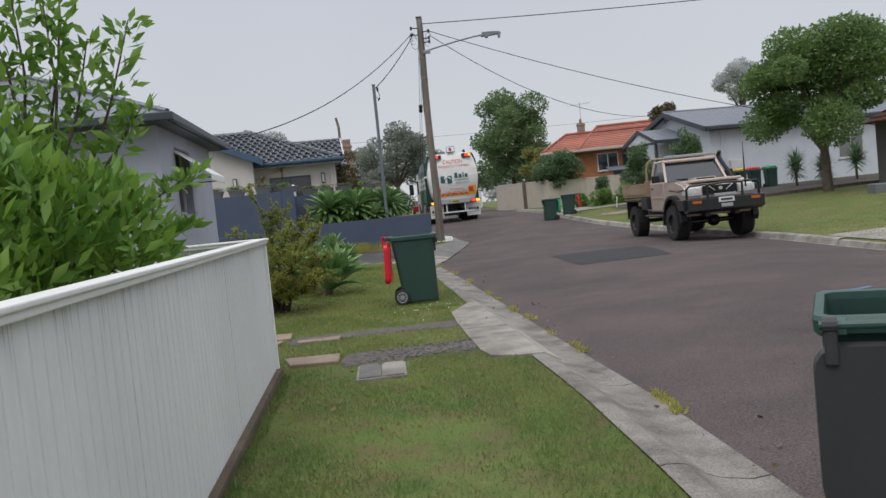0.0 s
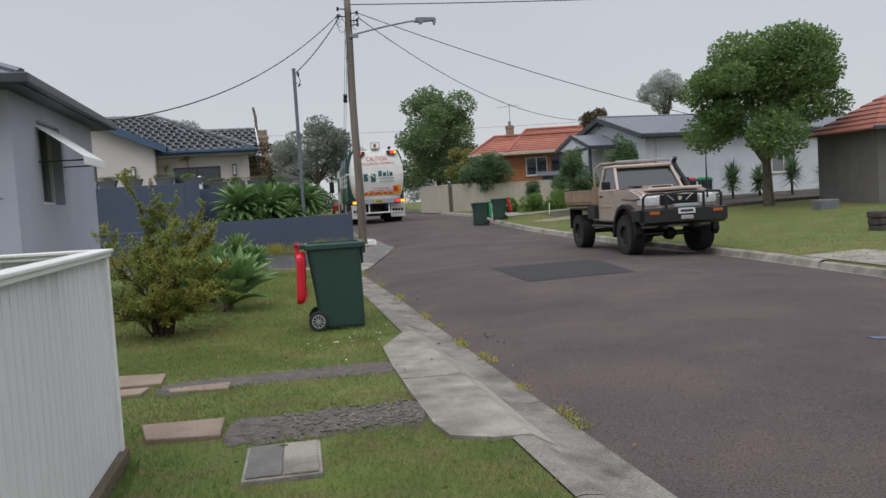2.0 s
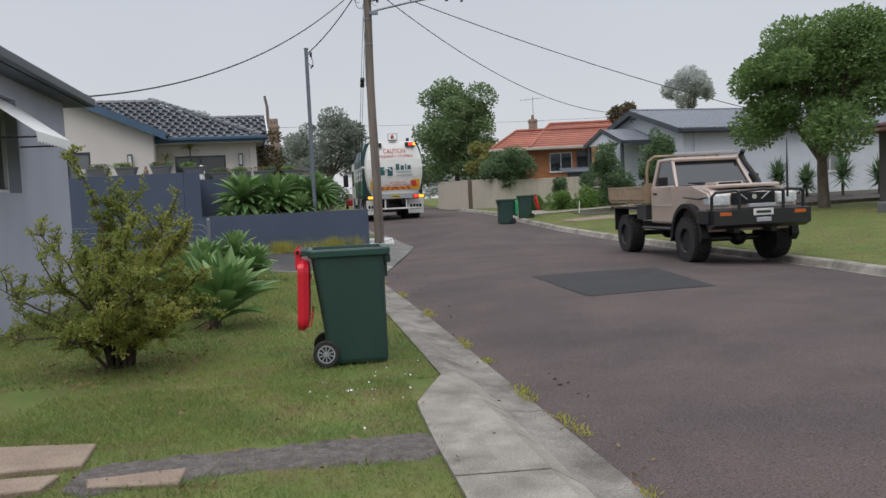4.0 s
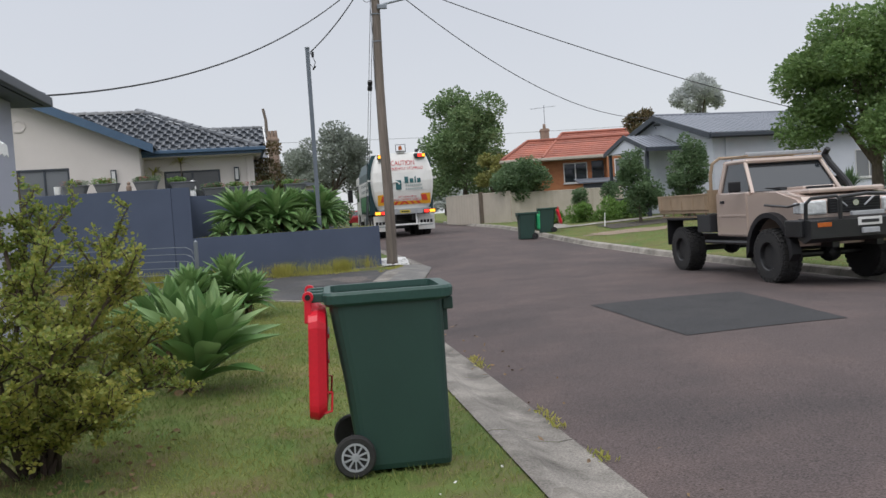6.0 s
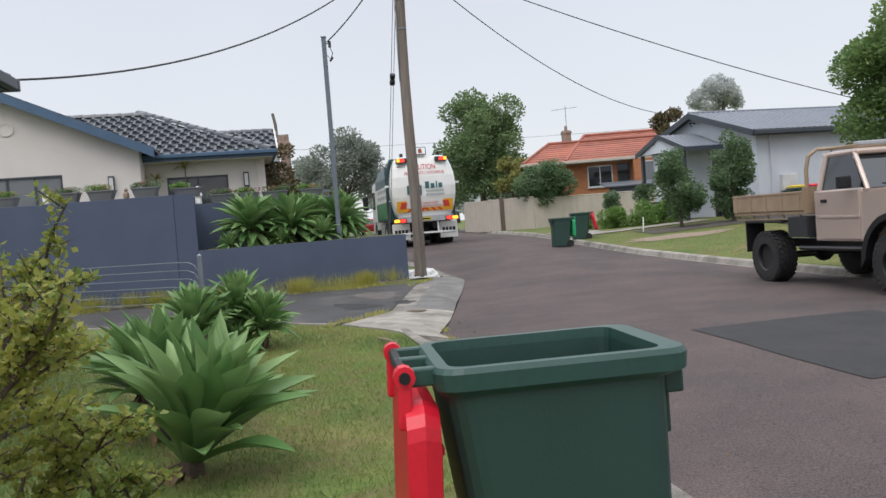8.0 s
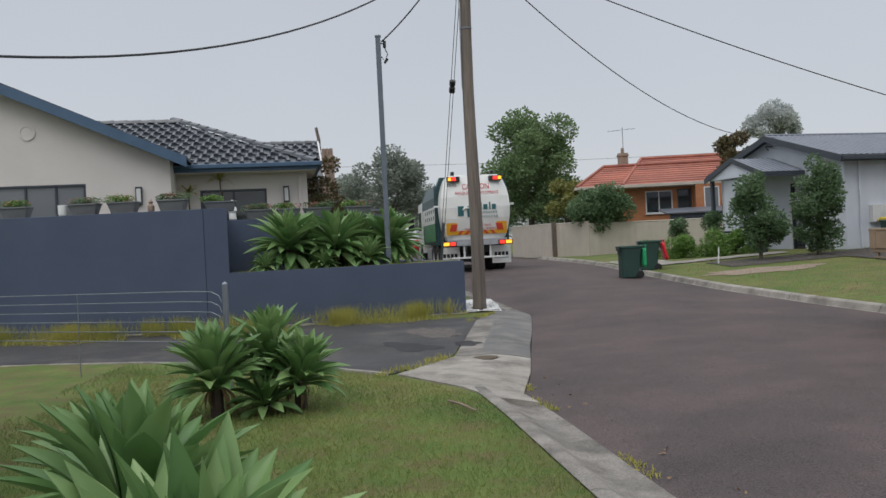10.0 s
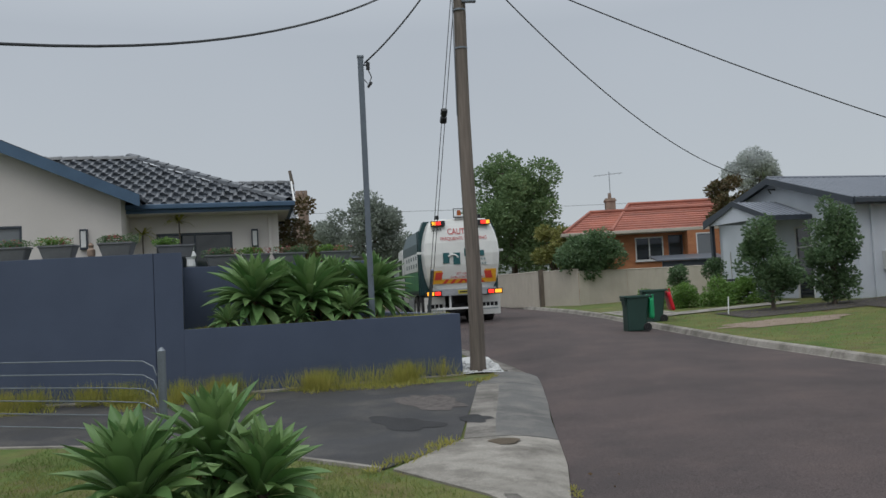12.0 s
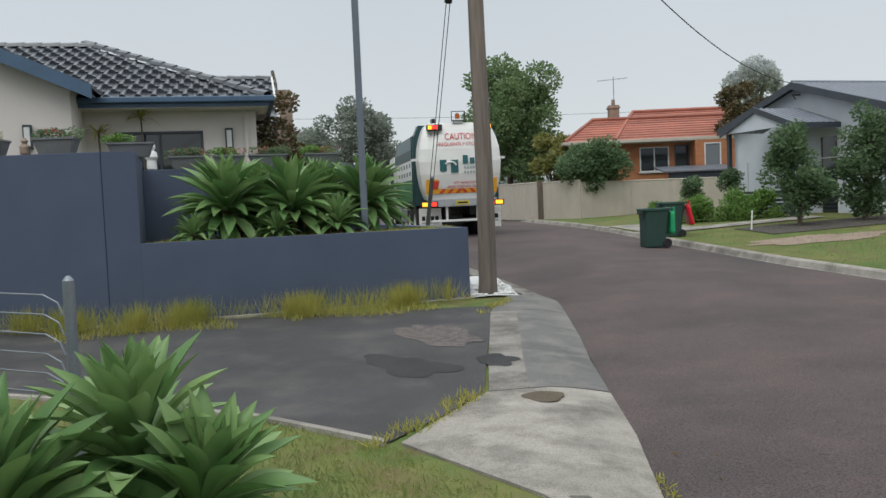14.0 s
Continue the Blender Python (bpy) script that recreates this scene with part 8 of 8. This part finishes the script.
# ---- pots on the navy walls ----
def trough(loc, rz, w, seed, flowers=True):
    th = thing("flower_trough", loc, rz, "grey tapered flower trough with trailing plants on the wall", "planter", "flower troughs")
    rings = [rrect(w * 0.78, 0.20, 0.03, 0, 0, 0), rrect(w * 0.96, 0.28, 0.03, 0, 0, 0.27), rrect(w, 0.32, 0.03, 0, 0, 0.28), rrect(w, 0.32, 0.03, 0, 0, 0.32), rrect(w * 0.92, 0.26, 0.03, 0, 0, 0.32), rrect(w * 0.9, 0.25, 0.03, 0, 0, 0.27)]
    part("pot", loft(rings), M_POT, th)
    g = random.Random(seed)
    pts, out = clumps([(g.uniform(-0.4, 0.4) * w, 0, 0.36 + g.uniform(0, 0.06), 0.16, 0.13, 0.12) for k in range(6)], 700, seed, 0.2)
    th.scale = (1, 1, 0.7)
    leaves("plant", pts, 0.055, M_LOWBUSH if seed % 2 else M_DKBUSH, th, seed=seed, out=out)["kind"] = "stuff"
    if flowers:
        pts, out = clumps([(g.uniform(-0.45, 0.45) * w, 0, 0.42, 0.12, 0.1, 0.1) for k in range(4)], 70, seed + 50, 0.5)
        leaves("blossom", pts, 0.05, M_FLOWER, th, aspect=1.2, seed=seed)["kind"] = "stuff"
    return th


for i, (u, t, z, w) in enumerate(((-5.6, 0.11, 2.6, 0.6), (-4.3, 0.11, 2.6, 0.6), (-2.9, 0.11, 2.6, 0.62), (-2.1, 0.11, 2.6, 0.62), (-1.1, 0.11, 2.6, 0.6), (-0.11, 1.3, 2.6, 0.7), (0.78, 2.5, 2.45, 0.7), (1.45, 2.5, 2.45, 0.55), (2.13, 2.5, 2.45, 0.68), (3.1, 2.5, 2.45, 0.66))):
    x, y, z = wall_pt(u, t, z)
    trough((x, y, z), WALL_ANG if u > -0.46 else TALL_ANG, w, 40 + i, i != 5)
bm = lathe(bmesh.new(), [(0.07, 0), (0.09, 0.02), (0.08, 0.16), (0.11, 0.22), (0.09, 0.30), (0.05, 0.33), (0.075, 0.38), (0.07, 0.44), (0.02, 0.47)], None, 14)
fig = part("garden_ornament", bm, M_WHITE)
fig.matrix_basis = pose(*wall_pt(0.16, 2.5, 2.45))
tagged(fig, "small white plaster garden ornament on the wall", "ornament")
bm = lathe(bmesh.new(), [(0.05, 0), (0.07, 0.02), (0.07, 0.12), (0.03, 0.16), (0.05, 0.2), (0.01, 0.25)], None, 12)
fig = part("garden_ornament", bm, M_CHIM)
fig.matrix_basis = pose(*wall_pt(-1.55, 0.11, 2.6))
tagged(fig, "small brown clay garden ornament on the wall", "ornament")
bm = lathe(bmesh.new(), [(0.07, 0), (0.09, 0.02), (0.1, 0.22), (0.08, 0.22), (0.07, 0.18)], None, 14)
fig = part("small_pot", bm, M_WHITE)
fig.matrix_basis = pose(*wall_pt(-3.35, 0.11, 2.6))
tagged(fig, "small white pot on the wall", "pot")


# palm-like shoots beside the cream house wall
def cordyline(loc, h, seed):
    th = thing("cordyline", loc, 0, "thin yellow-green cordyline against the cream wall", "plant")
    part("stem", tube(bmesh.new(), [(0, 0, -0.4), (0.03, 0, h * 0.6), (0, 0, h)], 0.02, 6), M_BARK, th)
    g = random.Random(seed)
    for k in range(22):
        a, up = g.uniform(0, 6.28), g.uniform(-0.3, 1.0)
        d = Vector((math.cos(a), math.sin(a), up)).normalized()
        tip = Vector((0, 0, h)) + d * 0.42 - Vector((0, 0, 0.12))
        mid_ = Vector((0, 0, h)) + d * 0.25
        s = d.cross(Vector((0, 0, 1))).normalized() * 0.022
        part("leaf", ([tuple(Vector((0, 0, h)) - s), tuple(Vector((0, 0, h)) + s), tuple(mid_ + s), tuple(mid_ - s), tuple(tip)], [], [(0, 1, 2, 3), (3, 2, 4)]), M_TALL, th)
    return th


cordyline((-7.35, 36.0, 0.4), 3.0, 1)
cordyline((-6.55, 36.2, 0.4), 3.3, 2)


# ---- far side garden ----
def sheet(name, label, rows, m, dz=0.02, cat="garden bed"):
    return tagged(part(name, grid_sheet([[(x, y, verge_z(x, y) + dz) for x, y in r] for r in rows]), m), label, cat, kind="structure")


sheet("garden_path", "pale concrete path to the porch", [[(6.3 + d * 1.02, 42.6 + 0.28 * d + e) for d in (0, 1, 2, 3, 4, 5, 6)] for e in (0.0, 0.5, 1.1)], M_CONC, 0.035, "path")
sheet("mulch_bed", "dark mulched garden bed before the pale house", [[(8.6 + 2 * d, 39.9 + e + 0.32 * d) for d in range(9)] for e in (0, 0.8, 1.6, 2.6)], M_MULCH, 0.02)
blot("bare_verge", "worn bare brown patch in the verge", 8.9, 38.1, 2.2, 0.95, M_SLAB, lambda x, y: verge_z(x, y) + 0.014, 14, 0.1)
stick = part("fallen_stick", tube(bmesh.new(), [(-1.11, 22.05, 0.035), (-1.0, 21.8, 0.045), (-0.865, 21.45, 0.035)], [0.012, 0.014, 0.009], 6), M_SLAB)
tagged(stick, "pale bare stick lying on the lawn", "stick")
g = random.Random(77)
clover = leaves("clover_flowers", [(-0.35 + g.gauss(0, 0.22), 12.1 + g.gauss(0, 0.5), 0.045) for k in range(34)], 0.018, M_WHITE, None, aspect=1.1, seed=77)
tagged(clover, "small white clover flowers in the lawn", "flowers", kind="stuff")
sheet("porch_crossing", "pale concrete crossing in the verge before the garden", [[(interp(EDGE_R, y) + 0.2 + d, y) for d in (0, 0.6, 1.2, 1.8)] for y in (43.6, 45.0, 46.4, 47.8)], M_CONC, 0.02, "driveway")
sheet("far_crossing", "pale concrete driveway crossing on the opposite side", [[(interp(EDGE_R, y) + 0.2 + d, y) for d in (0, 0.6, 1.3)] for y in (15.0, 16.5, 18.0)], M_CONC, 0.02, "driveway")
sheet("yucca_bed", "grey-brown mulched bed along the pale house", [[(12.6 + 1.5 * d, 36.0 + e + 0.06 * d) for d in range(10)] for e in (0, 1.5, 3.0, 4.5, 6.0)], M_MULCH, 0.03)
bed_edge = part("bed_edging", grid_sheet([[(12.6 + 1.5 * d, 36.0 + 0.06 * d + e, verge_z(12.6 + 1.5 * d, 36.0) + z) for e, z in ((-0.05, -0.05), (-0.05, 0.13), (0.05, 0.13), (0.05, -0.05))] for d in range(10)]), M_BARK)
tagged(bed_edge, "low dark timber edging of the mulched bed", "edging", kind="structure")
stake = thing("white_stake", (8.75, 41.6, rise(41.6) + 0.05), 0, "short leaning white garden stake", "stake")
part("stake", tube(bmesh.new(), [(0, 0, -0.1), (0.04, 0, 0.62)], 0.022, 6), M_WHITE, stake)
